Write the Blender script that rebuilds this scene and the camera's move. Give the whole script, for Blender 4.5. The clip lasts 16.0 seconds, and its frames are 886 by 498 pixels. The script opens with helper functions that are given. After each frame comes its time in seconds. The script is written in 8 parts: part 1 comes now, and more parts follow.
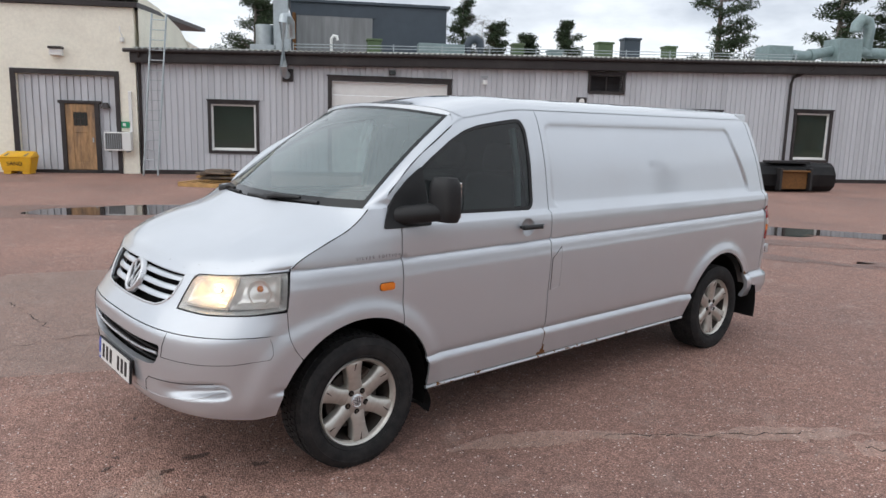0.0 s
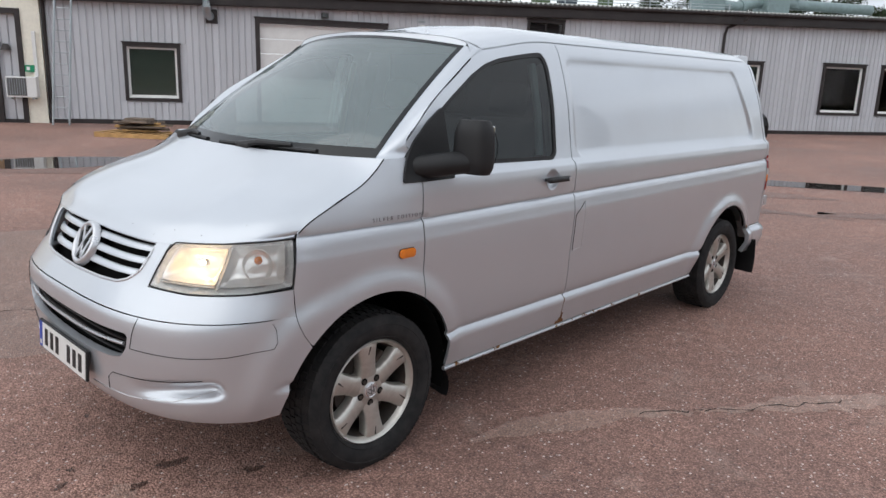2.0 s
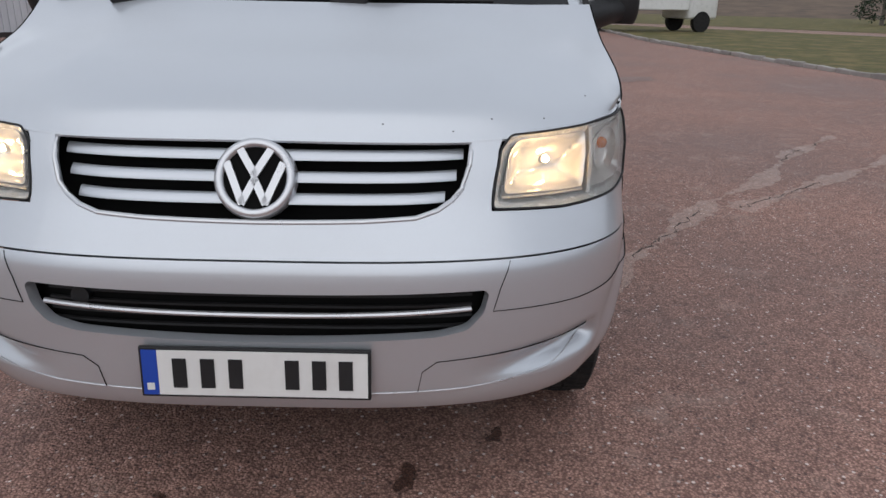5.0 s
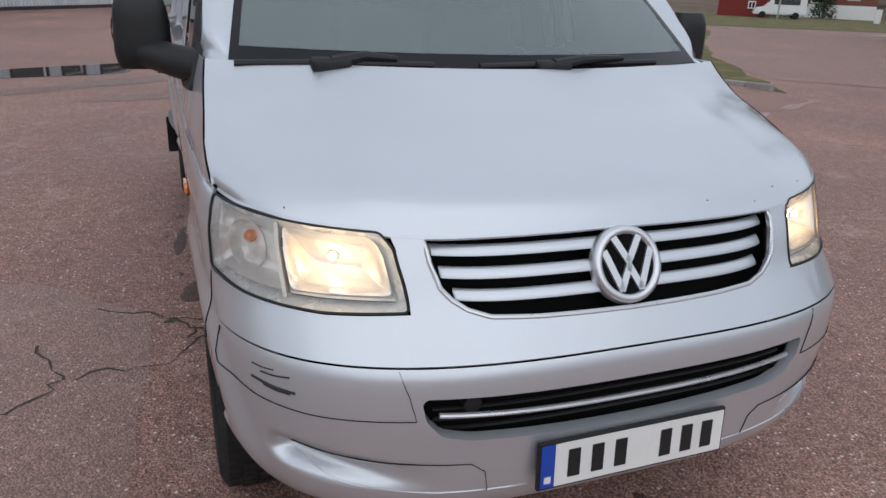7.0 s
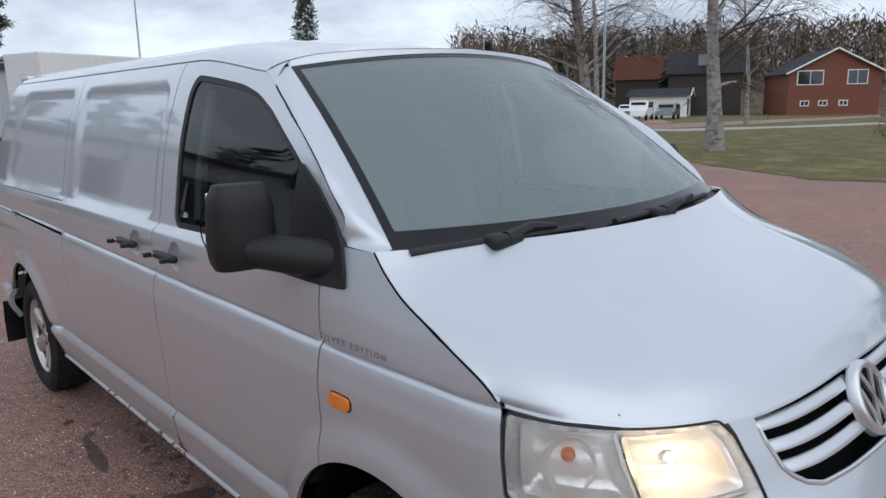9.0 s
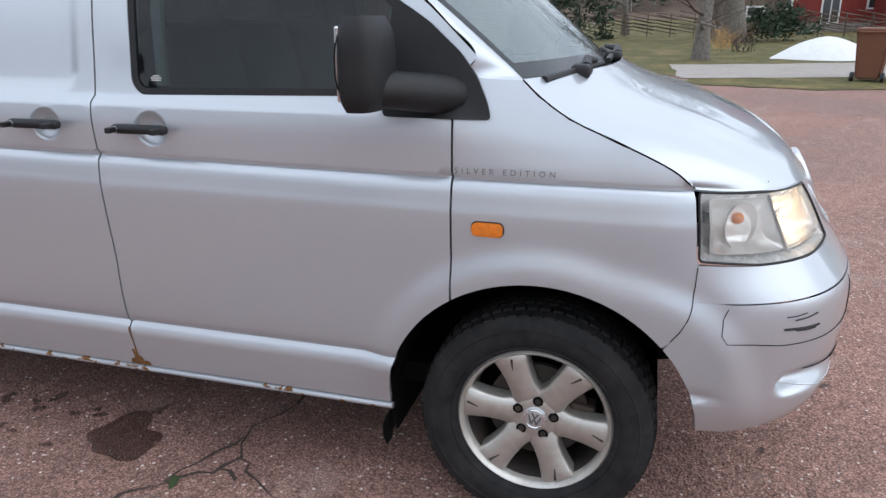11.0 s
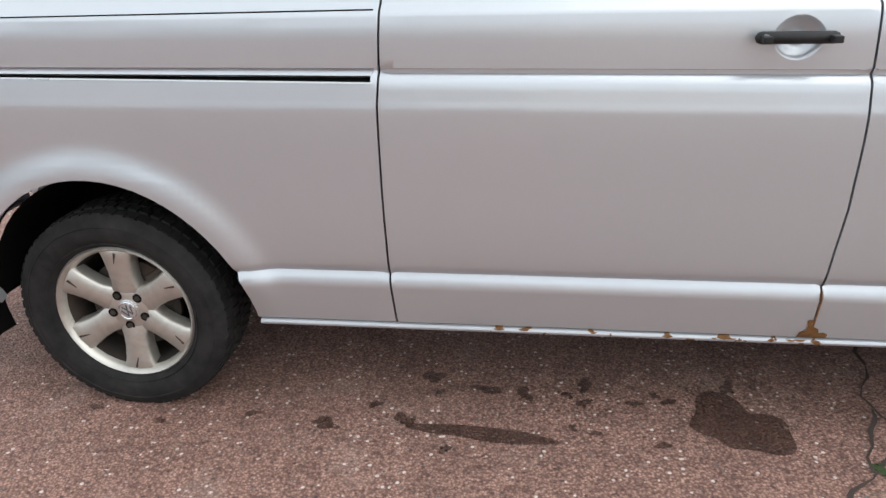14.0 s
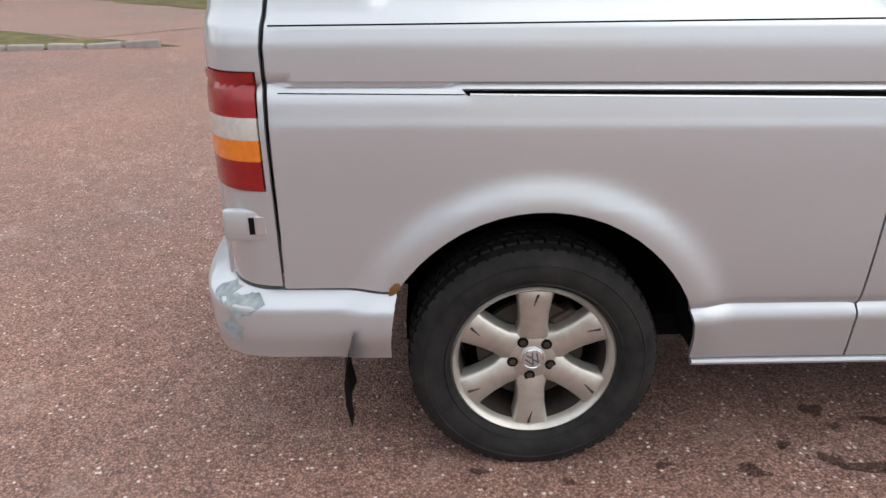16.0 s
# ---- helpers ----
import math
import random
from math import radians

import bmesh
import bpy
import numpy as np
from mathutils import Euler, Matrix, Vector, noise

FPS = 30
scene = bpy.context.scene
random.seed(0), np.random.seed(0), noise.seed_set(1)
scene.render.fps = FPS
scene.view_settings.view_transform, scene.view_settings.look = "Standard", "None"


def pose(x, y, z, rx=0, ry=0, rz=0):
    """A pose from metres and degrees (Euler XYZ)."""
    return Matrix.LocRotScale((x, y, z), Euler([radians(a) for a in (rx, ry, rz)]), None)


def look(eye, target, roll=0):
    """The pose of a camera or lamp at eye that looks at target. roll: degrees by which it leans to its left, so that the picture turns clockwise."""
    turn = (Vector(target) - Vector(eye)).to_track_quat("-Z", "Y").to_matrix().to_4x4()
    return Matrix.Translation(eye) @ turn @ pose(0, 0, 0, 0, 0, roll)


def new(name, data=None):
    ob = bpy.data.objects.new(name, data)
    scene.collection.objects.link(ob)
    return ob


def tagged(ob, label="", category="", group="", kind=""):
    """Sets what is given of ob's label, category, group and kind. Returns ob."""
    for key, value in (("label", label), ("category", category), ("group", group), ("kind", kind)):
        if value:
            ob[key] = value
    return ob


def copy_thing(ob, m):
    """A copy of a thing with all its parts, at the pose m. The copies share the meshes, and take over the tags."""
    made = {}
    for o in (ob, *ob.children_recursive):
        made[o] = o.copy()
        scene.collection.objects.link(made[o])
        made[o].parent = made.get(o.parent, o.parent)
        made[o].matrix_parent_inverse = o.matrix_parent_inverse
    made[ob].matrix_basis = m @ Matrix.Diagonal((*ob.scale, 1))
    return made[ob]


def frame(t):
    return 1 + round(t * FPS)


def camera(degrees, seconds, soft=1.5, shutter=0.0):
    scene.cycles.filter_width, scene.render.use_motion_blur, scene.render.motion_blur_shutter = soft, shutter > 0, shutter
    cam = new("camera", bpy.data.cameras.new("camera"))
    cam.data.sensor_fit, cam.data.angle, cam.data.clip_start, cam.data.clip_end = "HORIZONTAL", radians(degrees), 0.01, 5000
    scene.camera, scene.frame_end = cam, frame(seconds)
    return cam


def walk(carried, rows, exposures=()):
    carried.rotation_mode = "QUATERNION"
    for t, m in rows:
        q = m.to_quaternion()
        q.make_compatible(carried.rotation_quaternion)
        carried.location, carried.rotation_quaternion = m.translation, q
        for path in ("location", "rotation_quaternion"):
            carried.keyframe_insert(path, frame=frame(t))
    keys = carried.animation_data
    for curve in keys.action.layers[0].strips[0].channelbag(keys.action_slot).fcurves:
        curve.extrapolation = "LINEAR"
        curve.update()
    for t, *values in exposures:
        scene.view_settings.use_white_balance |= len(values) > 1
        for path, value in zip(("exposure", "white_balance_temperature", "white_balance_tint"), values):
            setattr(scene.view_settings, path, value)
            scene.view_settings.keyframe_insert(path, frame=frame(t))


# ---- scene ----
cam = camera(63.9, 16.0)
PATH = [
    (0, (3.76, -1.885, 1.698), (2.253, -0.612, 1.366), 1.4),
    (0.5, (3.722, -1.879, 1.689), (2.219, -0.604, 1.349), 1.5),
    (1, (3.591, -1.875, 1.673), (2.147, -0.542, 1.301), 2.1),
    (1.5, (3.358, -1.86, 1.652), (2.003, -0.454, 1.219), 1.4),
    (2, (3.009, -1.817, 1.61), (1.666, -0.407, 1.152), 1.9),
    (2.5, (2.586, -1.88, 1.538), (1.304, -0.449, 0.982), 2.0),
    (3, (2.149, -1.962, 1.483), (1.121, -0.398, 0.777), -0.8),
    (3.2, (1.973, -1.979, 1.432), (0.98, -0.38, 0.752), -0.3),
    (5.3, (0.18, -2.377, 1.313), (0.261, -0.494, 0.643), 1.4),
    (5.5, (0.02, -2.384, 1.341), (0.114, -0.506, 0.66), 1.6),
    (6, (-0.347, -2.31, 1.374), (-0.206, -0.461, 0.623), 0.4),
    (6.5, (-0.687, -2.211, 1.444), (-0.249, -0.402, 0.71), 2.4),
    (7, (-0.986, -2.075, 1.518), (-0.294, -0.331, 0.826), 2.5),
    (7.5, (-1.206, -1.91, 1.569), (-0.31, -0.221, 0.984), 0.8),
    (8, (-1.46, -1.766, 1.612), (-0.405, -0.139, 1.123), -1.3),
    (8.5, (-1.68, -1.531, 1.641), (-0.453, -0.006, 1.232), 0.7),
    (8.7, (-1.757, -1.431, 1.652), (-0.496, 0.07, 1.254), 0.1),
    (10.8, (-2.663, -0.375, 1.486), (-0.868, 0.273, 0.89), -1.6),
    (11, (-2.7, -0.256, 1.474), (-0.882, 0.276, 0.834), -0.5),
    (11.5, (-2.671, 0.105, 1.413), (-0.823, 0.399, 0.709), -1.8),
    (12, (-2.691, 0.521, 1.406), (-0.83, 0.71, 0.699), 0.2),
    (12.5, (-2.697, 0.929, 1.403), (-0.847, 1.075, 0.659), 0.6),
    (13, (-2.702, 1.341, 1.413), (-0.869, 1.58, 0.649), -1.6),
    (13.5, (-2.75, 1.772, 1.42), (-0.937, 1.98, 0.603), -1.2),
    (14, (-2.727, 2.142, 1.389), (-0.913, 2.385, 0.583), -1.8),
    (14.5, (-2.726, 2.514, 1.395), (-0.892, 2.725, 0.626), -0.7),
    (15, (-2.729, 2.875, 1.414), (-0.893, 3.053, 0.64), -0.4),
    (15.5, (-2.649, 3.275, 1.38), (-0.805, 3.458, 0.628), -1.0),
    (16, (-2.573, 3.676, 1.375), (-0.73, 3.642, 0.601), -0.5),
]
EXPOSURE = [(0.0, 0.43, 6500, 9), (2.5, 0.40, 6430, 9), (5.3, -0.05, 6350, 11), (7.0, 0.08, 6200, 10), (8.7, 0.15, 6050, 9), (11.0, 0.68, 6050, 9), (12.5, 0.96, 6350, 6), (14.3, 0.92, 6600, 6), (15.3, 0.82, 6680, 8), (16.0, 0.82, 6700, 9)]
walk(cam, [(t, look(eye, target, roll)) for t, eye, target, roll in PATH], EXPOSURE)

# ---- world, sun ----
world = bpy.data.worlds.new("sky")
scene.world = world
world.use_nodes = True
wn, wl = world.node_tree.nodes, world.node_tree.links
wn.clear()
SUN_EL, SUN_ROT = radians(44), radians(191)
w_out = wn.new("ShaderNodeOutputWorld")
w_bg = wn.new("ShaderNodeBackground")
w_sky = wn.new("ShaderNodeTexSky")
w_sky.sky_type = "NISHITA"
w_sky.sun_disc = False
w_sky.sun_elevation, w_sky.sun_rotation = SUN_EL, SUN_ROT
w_sky.dust_density = 2.0
w_dim = wn.new("ShaderNodeMix")
w_dim.data_type = "RGBA"
w_dim.blend_type = "MULTIPLY"
w_dim.inputs[0].default_value = 1.0
w_dim.inputs[7].default_value = (0.1, 0.1, 0.1, 1)
w_tc = wn.new("ShaderNodeTexCoord")
w_map = wn.new("ShaderNodeMapping")
w_map.inputs["Scale"].default_value = (1.0, 1.0, 2.6)
w_n1 = wn.new("ShaderNodeTexNoise")
w_n1.inputs["Scale"].default_value = 3.4
w_n1.inputs["Detail"].default_value = 7
w_n1.inputs["Roughness"].default_value = 0.55
w_ramp = wn.new("ShaderNodeValToRGB")
w_ramp.color_ramp.elements[0].position = 0.36
w_ramp.color_ramp.elements[0].color = (0.44, 0.48, 0.55, 1)
w_ramp.color_ramp.elements[1].position = 0.62
w_ramp.color_ramp.elements[1].color = (0.90, 0.94, 1.0, 1)
w_mix = wn.new("ShaderNodeMix")
w_mix.data_type = "RGBA"
w_mix.inputs[0].default_value = 0.9
wl.new(w_tc.outputs["Generated"], w_map.inputs["Vector"])
wl.new(w_map.outputs["Vector"], w_n1.inputs["Vector"])
wl.new(w_n1.outputs["Fac"], w_ramp.inputs["Fac"])
wl.new(w_sky.outputs["Color"], w_dim.inputs[6])
wl.new(w_dim.outputs[2], w_mix.inputs[6])
wl.new(w_ramp.outputs["Color"], w_mix.inputs[7])
w_sep = wn.new("ShaderNodeSeparateXYZ")
w_even = wn.new("ShaderNodeMapRange")  # the cloud cover is even higher up
w_even.inputs["From Min"].default_value, w_even.inputs["From Max"].default_value = 0.12, 0.45
w_even.inputs["To Max"].default_value = 0.75
w_high = wn.new("ShaderNodeMix")
w_high.data_type = "RGBA"
w_high.inputs[7].default_value = (0.76, 0.80, 0.87, 1)
wl.new(w_sep.outputs["Z"], w_even.inputs["Value"])
wl.new(w_even.outputs["Result"], w_high.inputs[0])
wl.new(w_mix.outputs[2], w_high.inputs[6])
wl.new(w_high.outputs[2], w_bg.inputs["Color"])
w_up = wn.new("ShaderNodeMapRange")
w_up.inputs["To Min"].default_value, w_up.inputs["To Max"].default_value = 1.0, 0.95
wl.new(w_tc.outputs["Generated"], w_sep.inputs["Vector"])
wl.new(w_sep.outputs["Z"], w_up.inputs["Value"])
wl.new(w_up.outputs["Result"], w_bg.inputs["Strength"])
wl.new(w_bg.outputs["Background"], w_out.inputs["Surface"])

sun = new("sun", bpy.data.lights.new("sun", "SUN"))
sun.data.energy, sun.data.angle, sun.data.color = 0.8, radians(85), (1.0, 0.97, 0.93)
sun.matrix_world = look((-1, -4, 5), (0, 1, 0))


# ---- materials ----
def nt(name):
    m = bpy.data.materials.new(name)
    m.use_nodes = True
    n, l = m.node_tree.nodes, m.node_tree.links
    return m, n, l, n["Principled BSDF"]


def noise_node(n, l, scale, detail=4, rough=0.55, coord="Object", stretch=(1, 1, 1)):
    tc = n.new("ShaderNodeTexCoord")
    mp = n.new("ShaderNodeMapping")
    mp.inputs["Scale"].default_value = stretch
    tx = n.new("ShaderNodeTexNoise")
    tx.inputs["Scale"].default_value = scale
    tx.inputs["Detail"].default_value = detail
    tx.inputs["Roughness"].default_value = rough
    l.new(tc.outputs[coord], mp.inputs["Vector"])
    l.new(mp.outputs["Vector"], tx.inputs["Vector"])
    return tx


def ramp_node(n, l, src, a, b, ca, cb):
    r = n.new("ShaderNodeValToRGB")
    r.color_ramp.elements[0].position, r.color_ramp.elements[1].position = a, b
    r.color_ramp.elements[0].color, r.color_ramp.elements[1].color = (*ca, 1), (*cb, 1)
    l.new(src, r.inputs["Fac"])
    return r


def mix_node(n, l, fac, a, b, mode="MIX"):
    m = n.new("ShaderNodeMix")
    m.data_type = "RGBA"
    m.blend_type = mode
    for sock, v in ((0, fac), (6, a), (7, b)):
        if isinstance(v, (int, float)):
            m.inputs[sock].default_value = v
        elif isinstance(v, tuple):
            m.inputs[sock].default_value = (*v, 1)
        else:
            l.new(v, m.inputs[sock])
    return m.outputs[2]


def mat(name, col, rough=0.6, metal=0.0, var=0.15, scale=6.0, bump=0.1, bscale=80.0, dirt=None, dirt_amount=0.5,
        dirt_scale=1.3, stretch=(1, 1, 1), island=0.0, spec=0.5, coat=0.0):
    """A painted, worn surface: grain, larger stains, fine relief."""
    m, n, l, p = nt(name)
    lo = tuple(c * (1 - var) for c in col)
    hi = tuple(min(1, c * (1 + var)) for c in col)
    g = noise_node(n, l, scale, 6, 0.6, stretch=stretch)
    c = ramp_node(n, l, g.outputs["Fac"], 0.3, 0.7, lo, hi).outputs["Color"]
    if dirt:
        d = noise_node(n, l, dirt_scale, 8, 0.65, stretch=stretch)
        f = ramp_node(n, l, d.outputs["Fac"], 0.48, 0.75, (0, 0, 0), (dirt_amount,) * 3)
        c = mix_node(n, l, f.outputs["Color"], c, dirt)
    if island:
        oi = n.new("ShaderNodeObjectInfo")
        r = ramp_node(n, l, oi.outputs["Random"], 0, 1, (1 - island,) * 3, (1 + island * 0.3,) * 3)
        c = mix_node(n, l, 1.0, c, r.outputs["Color"], "MULTIPLY")
    l.new(c, p.inputs["Base Color"])
    rr = ramp_node(n, l, g.outputs["Fac"], 0.2, 0.8, (max(0.02, rough - 0.08),) * 3, (min(1, rough + 0.08),) * 3)
    l.new(rr.outputs["Color"], p.inputs["Roughness"])
    p.inputs["Metallic"].default_value = metal
    p.inputs["Specular IOR Level"].default_value = spec
    p.inputs["Coat Weight"].default_value = coat
    p.inputs["Coat Roughness"].default_value = 0.08
    if bump:
        b = noise_node(n, l, bscale, 4, 0.6, stretch=stretch)
        bn = n.new("ShaderNodeBump")
        bn.inputs["Strength"].default_value = bump
        bn.inputs["Distance"].default_value = 0.01
        l.new(b.outputs["Fac"], bn.inputs["Height"])
        l.new(bn.outputs["Normal"], p.inputs["Normal"])
    return m


def asphalt_material(name="red asphalt", grey=0.0, wet=1.0):
    m, n, l, p = nt(name)
    vor = n.new("ShaderNodeTexVoronoi")
    vor.inputs["Scale"].default_value = 125
    tc = n.new("ShaderNodeTexCoord")
    l.new(tc.outputs["Object"], vor.inputs["Vector"])
    stones = ramp_node(n, l, vor.outputs["Color"], 0.0, 1.0, (0.205, 0.115, 0.093), (0.55, 0.375, 0.31))
    stones.color_ramp.elements.new(0.75).color = (0.425, 0.257, 0.205, 1)
    stones.color_ramp.elements.new(0.93).color = (0.515, 0.335, 0.272, 1)
    stones.color_ramp.elements.new(0.955).color = (0.76, 0.69, 0.64, 1)
    binder = ramp_node(n, l, vor.outputs["Distance"], 0.28, 0.68, (1.10, 1.10, 1.10), (0.50, 0.47, 0.47))
    c = mix_node(n, l, 1.0, stones.outputs["Color"], binder.outputs["Color"], "MULTIPLY")
    big = noise_node(n, l, 0.35, 8, 0.62)
    f = ramp_node(n, l, big.outputs["Fac"], 0.36, 0.68, (0.80, 0.775, 0.77), (1.32, 1.29, 1.27))
    c = mix_node(n, l, 1.0, c, f.outputs["Color"], "MULTIPLY")
    mid = noise_node(n, l, 2.4, 8, 0.7)
    f2 = ramp_node(n, l, mid.outputs["Fac"], 0.55, 0.78, (0, 0, 0), (0.6, 0.6, 0.6))
    c = mix_node(n, l, f2.outputs["Color"], c, (0.46, 0.355, 0.30))
    small = noise_node(n, l, 11, 7, 0.7)
    f3 = ramp_node(n, l, small.outputs["Fac"], 0.34, 0.66, (0.80, 0.79, 0.79), (1.16, 1.15, 1.15))
    c = mix_node(n, l, 1.0, c, f3.outputs["Color"], "MULTIPLY")
    vor2 = n.new("ShaderNodeTexVoronoi")
    vor2.inputs["Scale"].default_value = 48
    l.new(tc.outputs["Object"], vor2.inputs["Vector"])
    sep = n.new("ShaderNodeSeparateColor")
    l.new(vor2.outputs["Color"], sep.inputs["Color"])
    pick = ramp_node(n, l, sep.outputs["Red"], 0.84, 0.86, (0, 0, 0), (1, 1, 1))
    near = ramp_node(n, l, vor2.outputs["Distance"], 0.22, 0.32, (1, 1, 1), (0, 0, 0))
    c = mix_node(n, l, mix_node(n, l, 1.0, pick.outputs["Color"], near.outputs["Color"], "MULTIPLY"), c, (0.70, 0.59, 0.54))
    pit = ramp_node(n, l, sep.outputs["Green"], 0.74, 0.76, (0, 0, 0), (0.9, 0.9, 0.9))
    c = mix_node(n, l, mix_node(n, l, 1.0, pit.outputs["Color"], near.outputs["Color"], "MULTIPLY"), c, (0.09, 0.05, 0.043))
    if grey:
        c = mix_node(n, l, grey, c, mix_node(n, l, 1.0, stones.outputs["Color"], (0.72, 1.02, 1.05), "MULTIPLY"))
    if wet != 1:
        c = mix_node(n, l, 1.0, c, (wet, wet * (0.84 if wet < 0.5 else 0.96), wet * (0.76 if wet < 0.5 else 0.94)), "MULTIPLY")
    l.new(c, p.inputs["Base Color"])
    r = ramp_node(n, l, big.outputs["Fac"], 0.3, 0.6, (0.55 if wet == 1 else 0.40,) * 3, (0.85 if wet == 1 else 0.55,) * 3)
    l.new(r.outputs["Color"], p.inputs["Roughness"])
    bn = n.new("ShaderNodeBump")
    bn.inputs["Strength"].default_value = 0.8
    bn.inputs["Distance"].default_value = 0.006
    l.new(vor.outputs["Distance"], bn.inputs["Height"])
    bn.invert = True
    l.new(bn.outputs["Normal"], p.inputs["Normal"])
    return m


def glass_material(name, tint, rough=0.0, dust_sheen=(0.5, 0.5, 0.5), haze=0.0, ior=1.52):
    """Thin tinted pane: mostly see-through, with a glossy face."""
    m, n, l, p = nt(name)
    out = n["Material Output"]
    tr = n.new("ShaderNodeBsdfTransparent")
    tr.inputs["Color"].default_value = (*tint, 1)
    gl = n.new("ShaderNodeBsdfGlossy")
    gl.inputs["Roughness"].default_value = rough
    fr = n.new("ShaderNodeFresnel")
    fr.inputs["IOR"].default_value = ior
    mx = n.new("ShaderNodeMixShader")
    l.new(fr.outputs["Fac"], mx.inputs["Fac"])
    # pale diffuse film: dust plus sky reflection put into its colour
    df = n.new("ShaderNodeBsdfDiffuse")
    df.inputs["Color"].default_value = (*dust_sheen, 1)
    hz = n.new("ShaderNodeMixShader")
    film = noise_node(n, l, 1.4, 2, 0.5)
    fr2 = ramp_node(n, l, film.outputs["Fac"], 0.2, 0.8, (haze * 0.92,) * 3, (haze * 1.08,) * 3)
    l.new(fr2.outputs["Color"], hz.inputs["Fac"])
    l.new(tr.outputs["BSDF"], hz.inputs[1])
    l.new(df.outputs["BSDF"], hz.inputs[2])
    l.new(hz.outputs["Shader"], mx.inputs[1])
    l.new(gl.outputs["BSDF"], mx.inputs[2])
    l.new(mx.outputs["Shader"], out.inputs["Surface"])
    return m


ASPHALT = asphalt_material()
BOARD = mat("grey painted boards", (0.56, 0.57, 0.60), 0.55, var=0.08, scale=3, bump=0.06, dirt=(0.24, 0.23, 0.24), dirt_amount=0.35, stretch=(1, 1, 0.25), island=0.12)
TRIM = mat("dark brown trim", (0.024, 0.018, 0.018), 0.55, var=0.25, bump=0.1, dirt=(0.08, 0.07, 0.065), dirt_amount=0.4)
RENDERED = mat("cream render", (0.88, 0.84, 0.72), 0.9, var=0.06, scale=12, bump=0.35, bscale=140, dirt=(0.58, 0.52, 0.45), dirt_amount=0.30, dirt_scale=0.8)
WHITE = mat("white paint", (0.78, 0.78, 0.76), 0.45, var=0.04, dirt=(0.5, 0.48, 0.44), dirt_amount=0.2)
DARK_GLASS = mat("dark window glass", (0.02, 0.024, 0.026), 0.05, var=0.1, bump=0, spec=0.8)
GALV = mat("galvanised steel", (0.42, 0.46, 0.48), 0.42, 0.8, var=0.12, bump=0.05, dirt=(0.3, 0.3, 0.3), dirt_amount=0.3)


# ---- mesh helpers ----
def link(name, bm, material=None, parent=None, label="", smooth=None, m=None):
    me = bpy.data.meshes.new(name)
    bm.to_mesh(me)
    bm.free()
    if material:
        me.materials.append(material)
    if smooth is not None:
        me.shade_smooth()
        if smooth < 180:
            me.set_sharp_from_angle(angle=radians(smooth))
    ob = new(name, me)
    if parent:
        ob.parent = parent
    if m:
        ob.matrix_basis = m
    if label:
        ob["label"] = label
    return ob


def part(name, bm, material, parent, label="", smooth=None, m=None):
    """One mesh under a thing or a part."""
    return link(name, bm, material, parent, label, smooth, m)


def empty(name, m=None):
    ob = new(name)
    if m:
        ob.matrix_basis = m
    return ob


def add_box(bm, x0, x1, y0, y1, z0, z1, bevel=0.0):
    r = bmesh.ops.create_cube(bm, size=1, matrix=Matrix.LocRotScale(((x0 + x1) / 2, (y0 + y1) / 2, (z0 + z1) / 2), None, (x1 - x0, y1 - y0, z1 - z0)))
    if bevel:
        es = list({e for v in r["verts"] for e in v.link_edges})
        bmesh.ops.bevel(bm, geom=es, offset=bevel, segments=2, affect="EDGES", profile=0.5)
    return bm


def box(x0, x1, y0, y1, z0, z1, bevel=0.0):
    return add_box(bmesh.new(), x0, x1, y0, y1, z0, z1, bevel)


def add_cyl(bm, p, q, r0, r1=None, seg=16, caps=True):
    p, q = Vector(p), Vector(q)
    d = q - p
    r1 = r0 if r1 is None else r1
    m = Matrix.Translation((p + q) / 2) @ d.to_track_quat("Z", "Y").to_matrix().to_4x4()
    bmesh.ops.create_cone(bm, cap_ends=caps, segments=seg, radius1=r0, radius2=r1, depth=d.length, matrix=m)
    return bm


def cyl(p, q, r0, r1=None, seg=16):
    return add_cyl(bmesh.new(), p, q, r0, r1, seg)


def add_tube(bm, pts, r, seg=8, radii=None, closed=False):
    """A tube along a line of points."""
    pts = [Vector(p) for p in pts]
    rings = []
    n = len(pts)
    for i, p in enumerate(pts):
        a = pts[i - 1] if (i or closed) else p
        b = pts[(i + 1) % n] if (i < n - 1 or closed) else p
        q = (b - a).to_track_quat("Z", "Y")
        rr = radii[i] if radii else r
        rings.append([bm.verts.new(p + q @ Vector((math.cos(2 * math.pi * k / seg) * rr, math.sin(2 * math.pi * k / seg) * rr, 0))) for k in range(seg)])
    last = n if closed else n - 1
    for i in range(last):
        ra, rb = rings[i], rings[(i + 1) % n]
        for k in range(seg):
            bm.faces.new((ra[k], ra[(k + 1) % seg], rb[(k + 1) % seg], rb[k]))
    if not closed:
        bm.faces.new(rings[0][::-1])
        bm.faces.new(rings[-1])
    return bm


def tube(pts, r, seg=8, radii=None, closed=False):
    return add_tube(bmesh.new(), pts, r, seg, radii, closed)


